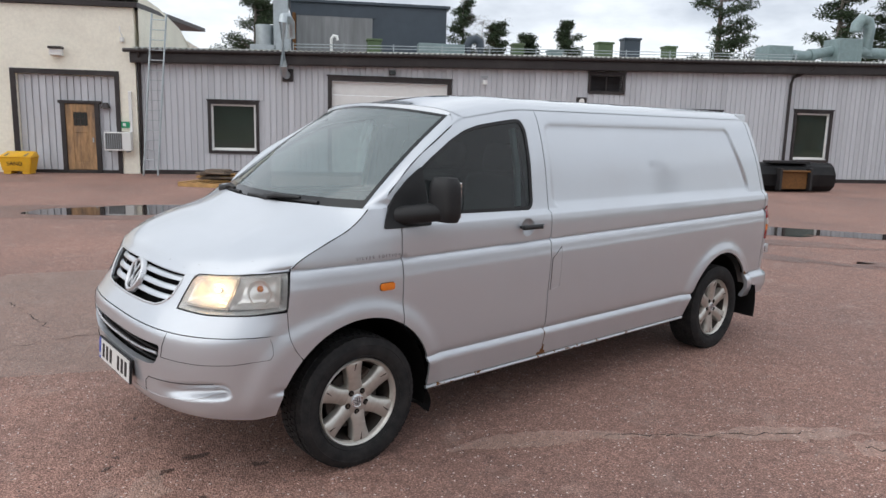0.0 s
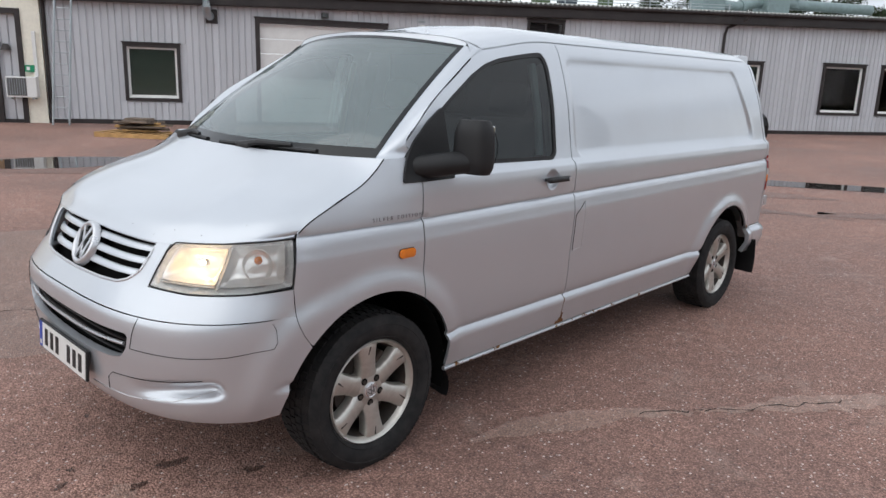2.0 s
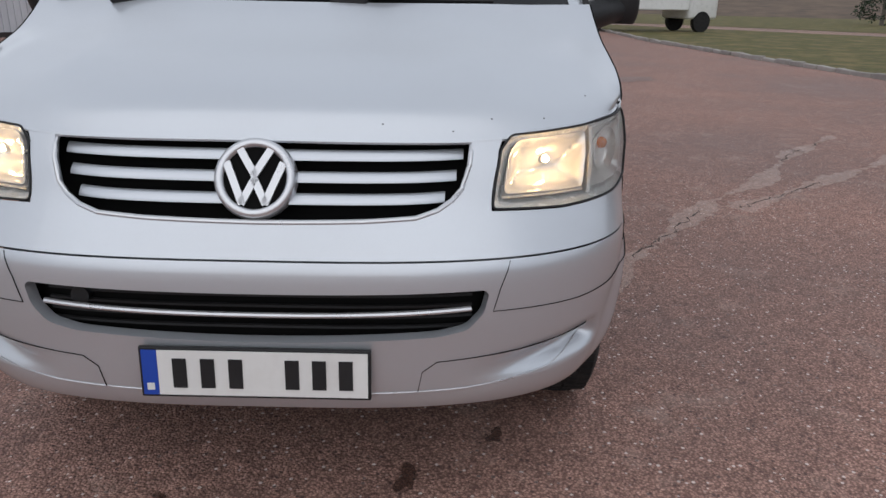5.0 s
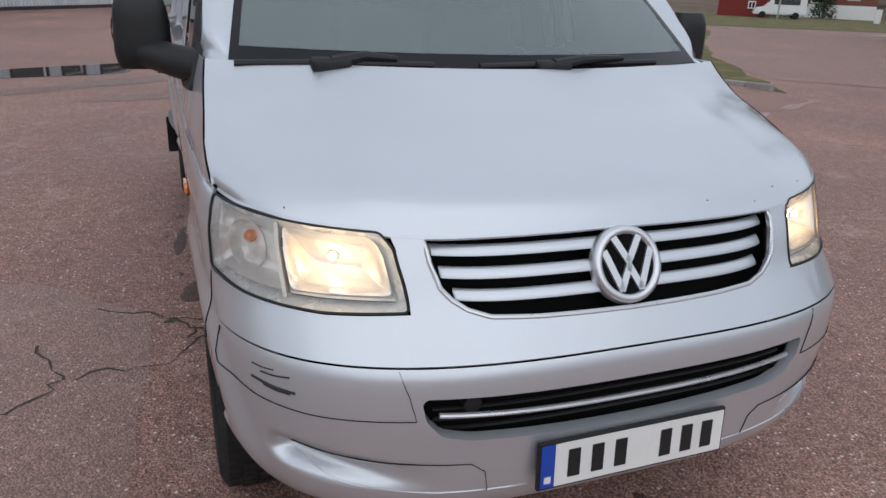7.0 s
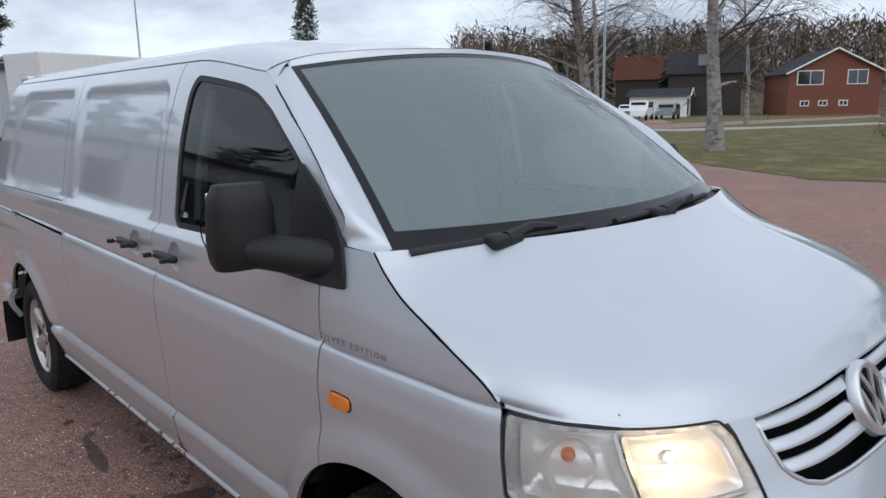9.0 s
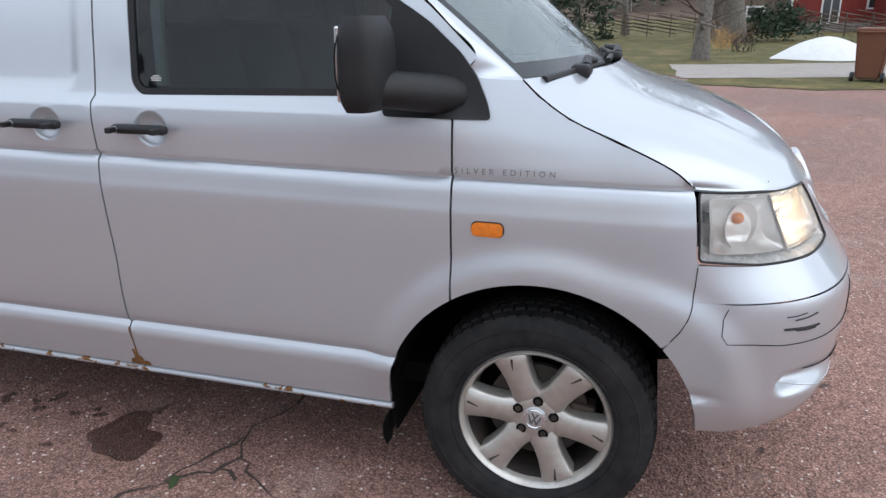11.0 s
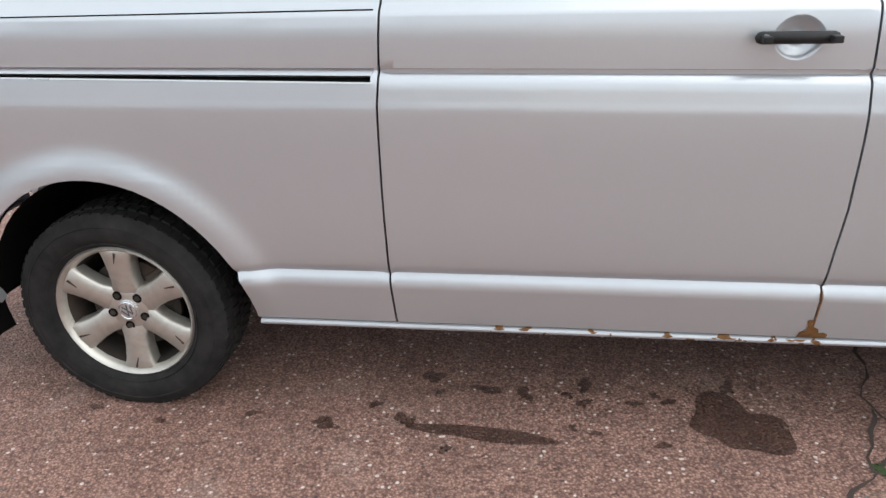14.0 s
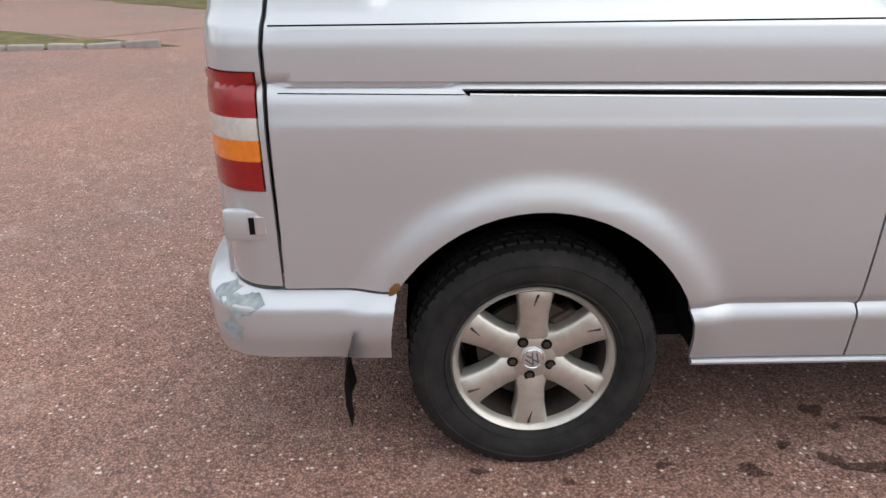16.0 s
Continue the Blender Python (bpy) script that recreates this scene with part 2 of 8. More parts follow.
# ---- van: materials ----
def paint_material():
    m, n, l, p = nt("silver metallic paint")
    fl = noise_node(n, l, 900, 2, 0.5)
    c = ramp_node(n, l, fl.outputs["Fac"], 0.3, 0.7, (0.53, 0.558, 0.594), (0.58, 0.610, 0.648))
    dust_sheen = noise_node(n, l, 2.2, 8, 0.65)
    f = ramp_node(n, l, dust_sheen.outputs["Fac"], 0.45, 0.8, (0, 0, 0), (0.22, 0.22, 0.22))
    col = mix_node(n, l, f.outputs["Color"], c.outputs["Color"], (0.50, 0.50, 0.51))
    l.new(col, p.inputs["Base Color"])
    p.inputs["Metallic"].default_value = 0.62
    r = ramp_node(n, l, dust_sheen.outputs["Fac"], 0.3, 0.75, (0.34,) * 3, (0.42,) * 3)
    l.new(r.outputs["Color"], p.inputs["Roughness"])
    p.inputs["Coat Weight"].default_value = 1.0
    p.inputs["Coat Roughness"].default_value = 0.03
    return m


def tyre_material():
    m, n, l, p = nt("tyre rubber")
    g = noise_node(n, l, 14, 6, 0.65)
    c = ramp_node(n, l, g.outputs["Fac"], 0.35, 0.75, (0.009, 0.009, 0.010), (0.030, 0.028, 0.027))
    l.new(c.outputs["Color"], p.inputs["Base Color"])
    p.inputs["Roughness"].default_value = 0.8
    p.inputs["Specular IOR Level"].default_value = 0.3
    return m


PAINT = paint_material()
BLACK_PLASTIC = mat("black plastic", (0.013, 0.013, 0.014), 0.5, var=0.2, bump=0.15, bscale=400, dirt=(0.04, 0.04, 0.04), dirt_amount=0.3, dirt_scale=4, spec=0.35)
DARK_GAP = mat("shadow gap black", (0.005, 0.005, 0.005), 0.9, var=0.2, bump=0, spec=0.1)
RUBBER = tyre_material()
ALLOY = mat("dusty alloy", (0.56, 0.54, 0.50), 0.38, 0.75, var=0.1, scale=10, bump=0.03, dirt=(0.20, 0.16, 0.12), dirt_amount=0.55, dirt_scale=9)
BRAKE = mat("rusty brake steel", (0.05, 0.042, 0.037), 0.7, 0.4, var=0.4, dirt=(0.14, 0.08, 0.05), dirt_amount=0.5, dirt_scale=8)
CHROME = mat("chrome", (0.80, 0.80, 0.80), 0.10, 1.0, var=0.03, bump=0)
REFLECTOR = mat("lamp reflector", (0.94, 0.94, 0.93), 0.26, 0.2, var=0.04, scale=20, bump=0.3, bscale=26)
FRIT = mat("black glass edge", (0.008, 0.009, 0.010), 0.12, var=0.1, bump=0, spec=0.3)
SCRAPE = mat("scraped blue grey paint", (0.30, 0.35, 0.37), 0.7, var=0.35, scale=30, bump=0.3, bscale=90)
SATIN = mat("satin silver trim", (0.62, 0.63, 0.65), 0.30, 0.8, var=0.05, bump=0.02)
AMBER = mat("amber plastic", (0.75, 0.20, 0.015), 0.15, var=0.12, scale=60, bump=0.08, bscale=200, coat=0.5)
RED_LENS = mat("red plastic lens", (0.28, 0.003, 0.005), 0.2, var=0.15, scale=50, bump=0.12, bscale=240, coat=0.5)
CLEAR_LENS = mat("clear white lens", (0.62, 0.60, 0.57), 0.15, 0.3, var=0.12, scale=50, bump=0.12, bscale=240, coat=0.5)
RUST = mat("rust", (0.17, 0.075, 0.02), 0.85, var=0.5, scale=40, bump=0.3, bscale=180, dirt=(0.05, 0.025, 0.012), dirt_amount=0.8, dirt_scale=20)
PLATE_WHITE = mat("white plate", (0.72, 0.72, 0.70), 0.35, var=0.04, bump=0.02, dirt=(0.45, 0.42, 0.38), dirt_amount=0.25, dirt_scale=9)
PLATE_BLUE = mat("blue plate band", (0.012, 0.06, 0.38), 0.35, var=0.08, bump=0)
GREY_TRIM = mat("grey cab trim", (0.09, 0.095, 0.10), 0.8, var=0.15, bump=0.15, bscale=300)
PALE_TRIM = mat("pale grey cab trim", (0.42, 0.45, 0.45), 0.8, var=0.1, bump=0.1, bscale=300)
SCUFF = mat("bare black scuff", (0.03, 0.03, 0.03), 0.8, var=0.5, scale=60, bump=0.3)
LETTERS = mat("dark grey letters", (0.20, 0.20, 0.215), 0.5, var=0.1, bump=0)
# most of the screen's pale haze is sky reflection painted as colour
WINDSCREEN = glass_material("windscreen glass", (0.60, 0.68, 0.67), 0.02, (0.50, 0.61, 0.62), 0.25, 1.75)
CAB_GLASS = glass_material("tinted cab glass", (0.29, 0.36, 0.36), 0.0, (0.30, 0.34, 0.34), 0.015, 1.5)
LENS_GLASS = glass_material("headlight lens", (0.98, 0.98, 0.97), 0.02, (0.90, 0.90, 0.89), 0.05)


LAMP_SILVER = mat("bright lamp reflector", (0.95, 0.93, 0.90), 0.16, 0.45, var=0.05, scale=30, bump=0.5, bscale=16)


def glow_material():
    m, n, l, p = nt("lit headlight bulb")
    p.inputs["Base Color"].default_value = (1, 0.8, 0.5, 1)
    p.inputs["Emission Color"].default_value = (1.0, 0.62, 0.25, 1)
    p.inputs["Emission Strength"].default_value = 95.0
    return m


GLOW = glow_material()




# ---- more materials ----
GRASS = mat("spring grass", (0.088, 0.080, 0.018), 0.95, var=0.55, scale=5, bump=0.8, bscale=30, dirt=(0.26, 0.18, 0.075), dirt_amount=1.0, dirt_scale=0.9)
GRAVEL = mat("pale gravel", (0.36, 0.32, 0.29), 0.95, var=0.25, scale=30, bump=0.4, bscale=50, dirt=(0.24, 0.21, 0.18), dirt_amount=0.5)
ROAD = asphalt_material("grey brown asphalt", 0.14)
KERB = mat("kerb stone", (0.34, 0.31, 0.29), 0.85, var=0.2, bump=0.3, island=0.25)
WET = asphalt_material("wet asphalt", 0.0, 0.30)
CRACK = mat("crack dirt", (0.055, 0.040, 0.033), 0.95, var=0.3, bump=0.3)
CRACK_PALE = asphalt_material("pale worn asphalt", 0.30, 1.22)
DAMP = asphalt_material("damp asphalt", 0.0, 0.66)
PATCHED = asphalt_material("greyish asphalt", 0.25, 0.92)
OIL = mat("oil spots", (0.05, 0.03, 0.027), 0.6, var=0.4, bump=0.2)
MOSS = mat("moss in the crack", (0.035, 0.055, 0.018), 0.95, var=0.4, bump=0.4)
BRICK = mat("red brick", (0.19, 0.070, 0.045), 0.85, var=0.2, scale=20, bump=0.2)
FALU = mat("falu red boards", (0.20, 0.028, 0.022), 0.85, var=0.2, scale=9, bump=0.2)
DARK_ROOF = mat("dark roof", (0.055, 0.055, 0.06), 0.75, var=0.25, bump=0.3)
DARK_WOOD = mat("dark stained wood", (0.045, 0.035, 0.03), 0.8, var=0.3, bump=0.2)
BARK = mat("grey bark", (0.16, 0.14, 0.12), 0.95, var=0.4, scale=12, bump=0.6, bscale=25)
BIRCH_BARK = mat("birch bark", (0.30, 0.28, 0.255), 0.9, var=0.4, scale=7, bump=0.4, dirt=(0.022, 0.019, 0.017), dirt_amount=1.0, dirt_scale=3.0, stretch=(1, 1, 1.6))
TWIG = mat("bare twigs", (0.065, 0.044, 0.033), 0.95, var=0.3, bump=0)
NEEDLES = mat("pine needles", (0.035, 0.058, 0.026), 0.9, var=0.45, scale=3, bump=0)
SPRUCE = mat("spruce needles", (0.022, 0.042, 0.020), 0.9, var=0.45, scale=3, bump=0)
WOODS = mat("far bare woods", (0.115, 0.078, 0.052), 0.95, var=0.45, scale=0.4, bump=0)
YELLOW = mat("yellow grit bin plastic", (0.78, 0.42, 0.015), 0.5, var=0.08, bump=0.08, dirt=(0.45, 0.27, 0.05), dirt_amount=0.3)
GREEN_METAL = mat("green painted metal", (0.085, 0.13, 0.06), 0.6, var=0.2, bump=0.1, dirt=(0.16, 0.16, 0.12), dirt_amount=0.5)
SLATE_METAL = mat("slate blue sheet metal", (0.050, 0.066, 0.085), 0.5, var=0.12, scale=2, bump=0.04)
MILKY = mat("milky plastic sheet", (0.20, 0.205, 0.21), 0.5, var=0.25, scale=2, bump=0.04, stretch=(2, 1, 0.2))
DUCT = mat("grey green duct metal", (0.24, 0.31, 0.31), 0.5, 0.4, var=0.15, bump=0.05, dirt=(0.2, 0.22, 0.22), dirt_amount=0.4)
ETERNIT = mat("corrugated roof sheet", (0.42, 0.43, 0.41), 0.85, var=0.15, bump=0.2, dirt=(0.2, 0.22, 0.18), dirt_amount=0.5)
OLD_DOOR = mat("weathered oak", (0.40, 0.235, 0.115), 0.6, var=0.35, scale=5, bump=0.15, dirt=(0.10, 0.075, 0.06), dirt_amount=0.9, dirt_scale=1.6, stretch=(2.5, 2.5, 0.5))
AGED_WOOD = mat("aged timber", (0.17, 0.13, 0.10), 0.9, var=0.4, scale=6, bump=0.3, island=0.4)
PALLET = mat("fresh pallet timber", (0.50, 0.30, 0.12), 0.85, var=0.25, scale=7, bump=0.2, island=0.3)
BLACK_STEEL = mat("black loader steel", (0.016, 0.016, 0.018), 0.5, var=0.3, bump=0.1, dirt=(0.05, 0.04, 0.035), dirt_amount=0.5)
SIGN_GREEN = mat("exit sign green", (0.01, 0.26, 0.12), 0.4, var=0.05, bump=0)
TARP = mat("grey tarpaulin", (0.10, 0.11, 0.12), 0.55, var=0.2, bump=0.2, bscale=20)
SNOW = mat("dirty snow", (0.80, 0.80, 0.79), 0.8, var=0.05, bump=0.4, bscale=12)
BROWN_BIN = mat("brown bin plastic", (0.16, 0.065, 0.035), 0.55, var=0.1, bump=0.05)
GREY_BIN = mat("grey bin plastic", (0.09, 0.11, 0.13), 0.55, var=0.1, bump=0.05)
CAR_WHITE = mat("white car paint", (0.75, 0.75, 0.74), 0.3, var=0.03, bump=0, coat=0.5)
CAR_GREY = mat("grey car paint", (0.22, 0.25, 0.26), 0.3, 0.3, var=0.05, bump=0, coat=0.5)
BLIND = mat("pale blind", (0.24, 0.26, 0.24), 0.8, var=0.06, scale=2, bump=0)
LIT_ROOM = mat("brown room behind glass", (0.12, 0.055, 0.025), 0.8, var=0.5, scale=2, bump=0)


def water_material():
    m, n, l, p = nt("puddle water")
    p.inputs["Base Color"].default_value = (0.035, 0.028, 0.025, 1)
    p.inputs["Roughness"].default_value = 0.03
    p.inputs["Specular IOR Level"].default_value = 0.9
    rip = noise_node(n, l, 6, 3, 0.5)
    bn = n.new("ShaderNodeBump")
    bn.inputs["Strength"].default_value = 0.02
    l.new(rip.outputs["Fac"], bn.inputs["Height"])
    l.new(bn.outputs["Normal"], p.inputs["Normal"])
    return m


FIN_GREY = mat("grey fins", (0.16, 0.16, 0.16), 0.6, var=0.1, bump=0)
WATER = water_material()
PANE = mat("window pane", (0.030, 0.036, 0.036), 0.03, var=0.2, scale=1.5, bump=0, spec=0.9)


# ---- ground ----
def sheet(pts, z, n_edge=3, jitter=0.0, seed=1):
    """A flat patch with an uneven edge."""
    rnd = random.Random(seed)
    out = []
    for i, (a, b) in enumerate(zip(pts, pts[1:] + pts[:1])):
        for k in range(n_edge):
            t = k / n_edge
            out.append((a[0] + (b[0] - a[0]) * t + rnd.uniform(-jitter, jitter), a[1] + (b[1] - a[1]) * t + rnd.uniform(-jitter, jitter)))
    bm = bmesh.new()
    f = bm.faces.new([bm.verts.new((x, y, z)) for x, y in out])
    if f.normal.z < 0:
        f.normal_flip()
    bmesh.ops.triangulate(bm, faces=bm.faces)
    bmesh.ops.recalc_face_normals(bm, faces=bm.faces)
    for f in bm.faces:
        if f.normal.z < 0:
            f.normal_flip()
    return bm


bm = bmesh.new()
bmesh.ops.create_grid(bm, x_segments=40, y_segments=40, size=600)
ground = tagged(link("ground", bm, ASPHALT), "worn red-brown asphalt yard with light stones", "ground", kind="structure")
tagged(link("lawn", sheet([(9.3, 7.6), (13.1, 14.0), (17.7, 20.0), (25, 28), (8.0, 46), (7.6, 24), (8.3, 16)], 0.010, 8, 0.12, 3), GRASS), "patchy spring grass beside the road", "grass", kind="structure")
tagged(link("lawn", sheet([(14.9, -3.6), (13.7, 4.4), (15.6, 7.6), (20.0, 12.6), (26.0, 18.2), (33, 23.6), (62, 19.5), (62, -3.6)], 0.010, 10, 0.15, 4), GRASS), "patchy spring grass with a worn edge", "grass", kind="structure")
tagged(link("lawn", sheet([(40, 29.5), (70, 22.5), (260, -5), (260, 260), (-20, 260), (0, 60), (24, 36)], 0.012, 10, 0.2, 5), GRASS), "green lawn in front of the houses", "grass", kind="structure")
tagged(link("lawn", sheet([(16.5, -6.4), (70, -7.4), (260, -30), (260, -220), (30, -220), (18.5, -30)], 0.011, 10, 0.2, 6), GRASS), "dry garden grass with moss", "grass", kind="structure")
tagged(link("lawn", sheet([(62, -3.6), (62, 19.5), (262, 7), (262, -30), (71, -7)], 0.0105, 6, 0.2, 7), GRASS), "green verge grass", "grass", kind="structure")
tagged(link("road", sheet([(14.6, 6.2), (15.6, 7.7), (20.0, 12.8), (26.0, 18.4), (33, 23.8), (62, 19.8), (260, -4), (260, 4), (70, 22.3), (40, 29.3), (24, 35.5), (0, 59), (-4, 57), (25, 28.2), (17.7, 20.2), (13.1, 14.2), (10.6, 9.6)], 0.006, 6, 0.1, 8), ROAD), "grey-brown asphalt road", "road", kind="structure")
tagged(link("lawn", sheet([(14.9, -3.4), (62, -3.4), (71, -7.6), (16.4, -6.6)], 0.0095, 6, 0.1, 10), GRASS), "dry garden grass with moss", "grass", kind="structure")
tagged(link("lane", sheet([(13.9, -0.8), (17.8, -0.6), (18.6, -3.4), (20.4, -8), (24, -30), (19.4, -30), (16.0, -8), (14.5, -3.4)], 0.0145, 6, 0.08, 9), GRAVEL), "pale gravel lane", "lane", kind="structure")
tagged(link("lawn", sheet([(12.6, -0.9), (13.9, -1.0), (14.5, -3.4), (16.0, -8), (19.4, -30), (16.6, -30), (13.2, -8), (12.0, -3.2)], 0.0125, 6, 0.12, 12), GRASS), "worn grass verge between yard and lane", "grass", kind="structure")
tagged(link("footpath", sheet([(34.5, 27), (35.2, 19.3), (43.5, 15.0), (75, 4), (75, 6.5), (45, 17.3), (38.5, 21.5), (37.5, 27.5)], 0.018, 6, 0.10, 14), GRAVEL), "pale gravel footpath across the lawn", "path", kind="structure")

# kerb stones along the first lawn
kerb = tagged(empty("kerb"), "rough low kerb of grey stones beside grass", "kerb", kind="structure")
me_k = bpy.data.meshes.new("kerb_stone")
bm = box(-0.26, 0.26, -0.07, 0.07, -0.05, 0.10, 0.025)
bm.to_mesh(me_k)
bm.free()
me_k.materials.append(KERB)
rnd = random.Random(5)
line = [(9.2, 7.9), (8.3, 16), (7.6, 24), (7.8, 34)]
for (x0, y0), (x1, y1) in zip(line, line[1:]):
    k = int(math.hypot(x1 - x0, y1 - y0) / 0.56)
    for i in range(k):
        t = (i + 0.5) / k
        ob = new("stone", me_k)
        ob.parent = kerb
        ob.matrix_basis = pose(x0 + (x1 - x0) * t + rnd.uniform(-0.02, 0.02), y0 + (y1 - y0) * t, rnd.uniform(-0.02, 0.02), rnd.uniform(-3, 3), rnd.uniform(-3, 3), math.degrees(math.atan2(y1 - y0, x1 - x0)) + rnd.uniform(-4, 4))


def blob(cx, cy, rx, ry, z, seed, rough=0.25, turn=0.0, n=40):
    rnd = random.Random(seed)
    ph = [rnd.uniform(0, 6.28) for _ in range(5)]
    pts = []
    for i in range(n):
        a = 2 * math.pi * i / n
        r = 1 + rough * sum(math.sin((k + 2) * a + ph[k]) / (k + 1.5) for k in range(5))
        x, y = rx * r * math.cos(a), ry * r * math.sin(a)
        pts.append((cx + x * math.cos(turn) - y * math.sin(turn), cy + x * math.sin(turn) + y * math.cos(turn)))
    return sheet(pts, z, 1)


# puddles in the dip of the yard
tagged(link("puddle", blob(-10.7, 2.4, 1.9, 0.8, 0.005, 2, 0.25, radians(70)), WATER), "shallow rain puddle on asphalt", "puddle", kind="structure")
tagged(link("puddle", blob(-1.2, 11.9, 3.2, 0.55, 0.0052, 7, 0.25, radians(30)), WATER), "shallow rain puddle on asphalt", "puddle", kind="structure")
tagged(link("puddle", blob(-3.2, 10.4, 1.6, 0.35, 0.0054, 9, 0.3, radians(20)), WATER), "shallow rain puddle on asphalt", "puddle", kind="structure")
for i, (x, y, a, b, t) in enumerate(((-11.0, 1.2, 3.4, 1.1, 1.0), (-2.2, 9.2, 2.2, 0.35, 0.6), (-1.0, 8.2, 1.2, 0.25, 0.2), (1.4, 9.8, 1.8, 0.3, 0.6), (-3.6, 8.1, 1.0, 0.3, 0.9), (3.0, 10.5, 1.3, 0.4, 0.5))):
    tagged(link("damp_patch", blob(x, y, a, b, 0.0032 + 0.0002 * i, 20 + i, 0.35, t), DAMP), "dark damp patch on asphalt", "stain", kind="structure")
# wet spots and drips beside the van
spots = ((-0.87, 1.5, 0.135, 0.135, 0.0), (-0.98, 2.27, 0.214, 0.034, 0.0), (-0.97, 2.77, 0.048, 0.022, 0.0), (-0.86, 2.63, 0.018, 0.018, 0.0), (-0.93, 2.52, 0.031, 0.028, 0.0), (-0.69, 2.46, 0.028, 0.040, 0.0), (-0.78, 2.43, 0.016, 0.017, 0.0), (-0.75, 2.27, 0.04, 0.026, 0.0), (-0.76, 2.15, 0.024, 0.034, 0.0), (-0.8, 1.96, 0.019, 0.022, 0.0), (-0.76, 2.01, 0.015, 0.016, 0.0),
         (-0.79, 1.8, 0.02, 0.018, 0.0), (-0.77, 1.69, 0.024, 0.016, 0.0), (-0.74, 1.73, 0.016, 0.012, 0.0), (-0.68, 1.49, 0.025, 0.03, 0.0), (-0.99, 1.74, 0.019, 0.016, 0.0), (-1.06, 2.38, 0.016, 0.017, 0.0), (-0.94, 3.02, 0.019, 0.017, 0.0), (-0.93, 2.0, 0.013, 0.014, 0.0), (-0.95, 1.93, 0.015, 0.012, 0.0), (-0.95, 3.55, 0.022, 0.014, 0), (-1.0, 3.3, 0.016, 0.012, 0),
         (-0.70, 1.95, 0.04, 0.02, 1.2), (0.33, -0.62, 0.09, 0.05, 0.2), (0.40, -0.80, 0.05, 0.04, 0.7), (0.60, -0.40, 0.06, 0.04, 0.0), (0.20, -1.02, 0.04, 0.03, 0.4), (0.52, -1.1, 0.035, 0.03, 0.2), (0.1, -0.95, 0.03, 0.02, 0.2), (0.75, -0.75, 0.03, 0.025, 0.2), (-0.35, -0.72, 0.03, 0.02, 0.5))
for i, (x, y, a, b, t) in enumerate(spots):
    if y < 0:
        a, b = a * 0.6, b * 0.6
    tagged(link("wet_spot", blob(x, y, a, b, 0.00203 + 0.000013 * i, 40 + i, 0.45 if a < 3 * b and a < 0.1 else (0.16 if a > 0.18 else 0.30), t + 1.5, 36), WET), "dark wet spot on the asphalt", "stain", kind="structure")


def crack(pts, w, material, seed, z, name, label, wander=0.02, gaps=False):
    rnd = random.Random(seed)
    line = []
    for (x0, y0), (x1, y1) in zip(pts, pts[1:]):
        k = max(2, int(math.hypot(x1 - x0, y1 - y0) / 0.05))
        line += [(x0 + (x1 - x0) * i / k + rnd.gauss(0, wander), y0 + (y1 - y0) * i / k + rnd.gauss(0, wander)) for i in range(k)]
    bm = bmesh.new()
    prev = None
    for i, (x, y) in enumerate(line):
        a, b = line[max(0, i - 1)], line[min(len(line) - 1, i + 1)]
        d = Vector((b[0] - a[0], b[1] - a[1]))
        d = d.normalized() if d.length else Vector((1, 0))
        ww = w * (0.65 + 0.45 * math.sin(0.23 * i + seed) + rnd.uniform(-0.25, 0.25)) if w > 0.02 else w * rnd.uniform(0.2, 1.3)
        cur = (bm.verts.new((x - d.y * ww, y + d.x * ww, z)), bm.verts.new((x + d.y * ww, y - d.x * ww, z)))
        if prev and (not gaps or math.sin(0.11 * i + seed) + 0.6 * math.sin(0.37 * i) > 0.25):
            bm.faces.new((prev[0], prev[1], cur[1], cur[0]))
        prev = cur
    return tagged(link(name, bm, material), label, "crack", kind="structure")


CRACKS = (((-0.36, 0.95), (-0.59, 1.03), (-0.75, 1.07), (-0.86, 1.03), (-0.96, 1.07), (-1.03, 1.14), (-1.13, 1.24), (-1.42, 1.40)), ((-0.86, 1.03), (-0.93, 0.94), (-0.99, 0.85), (-1.08, 0.76), (-1.45, 0.72)), ((-0.96, 1.07), (-0.96, 0.96), (-0.93, 0.94)), ((-0.75, 1.07), (-0.89, 1.11), (-1.01, 1.17), (-1.13, 1.24)),
          ((-1.45, 0.72), (-1.9, 0.3), (-2.3, -0.6), (-2.2, -1.4)), ((-1.45, 0.72), (-1.75, 1.4), (-2.2, 1.9)), ((-1.9, 0.3), (-1.6, -0.2), (-1.3, -0.3)),
          ((1.05, 0.45), (1.148, 0.754), (1.4, 1.25), (1.78, 1.74), (2.3, 2.5), (2.9, 3.1), (3.6, 4.2), (4.6, 5.3)), ((0.364, -0.826), (0.75, -1.1), (1.2, -1.2)), ((2.4, 2.3), (5.8, 5.2), (9.0, 6.8)),
          ((-9, -1.4), (-5, -0.9), (-2.6, -0.7)), ((-6, 3.5), (-4.5, 2.5), (-2.3, 2.0)))
for i, c in enumerate(CRACKS):
    crack(c, 0.0065, CRACK, 60 + i, 0.00285 + 0.00002 * i, "crack", "thin dark crack in the asphalt", 0.014, i > 4)
    if i in (7, 8, 9):
        crack(c, 0.085, CRACK_PALE, 80 + i, 0.0017 + 0.00003 * i, "crack_edge", "pale worn edge along a crack", 0.012)
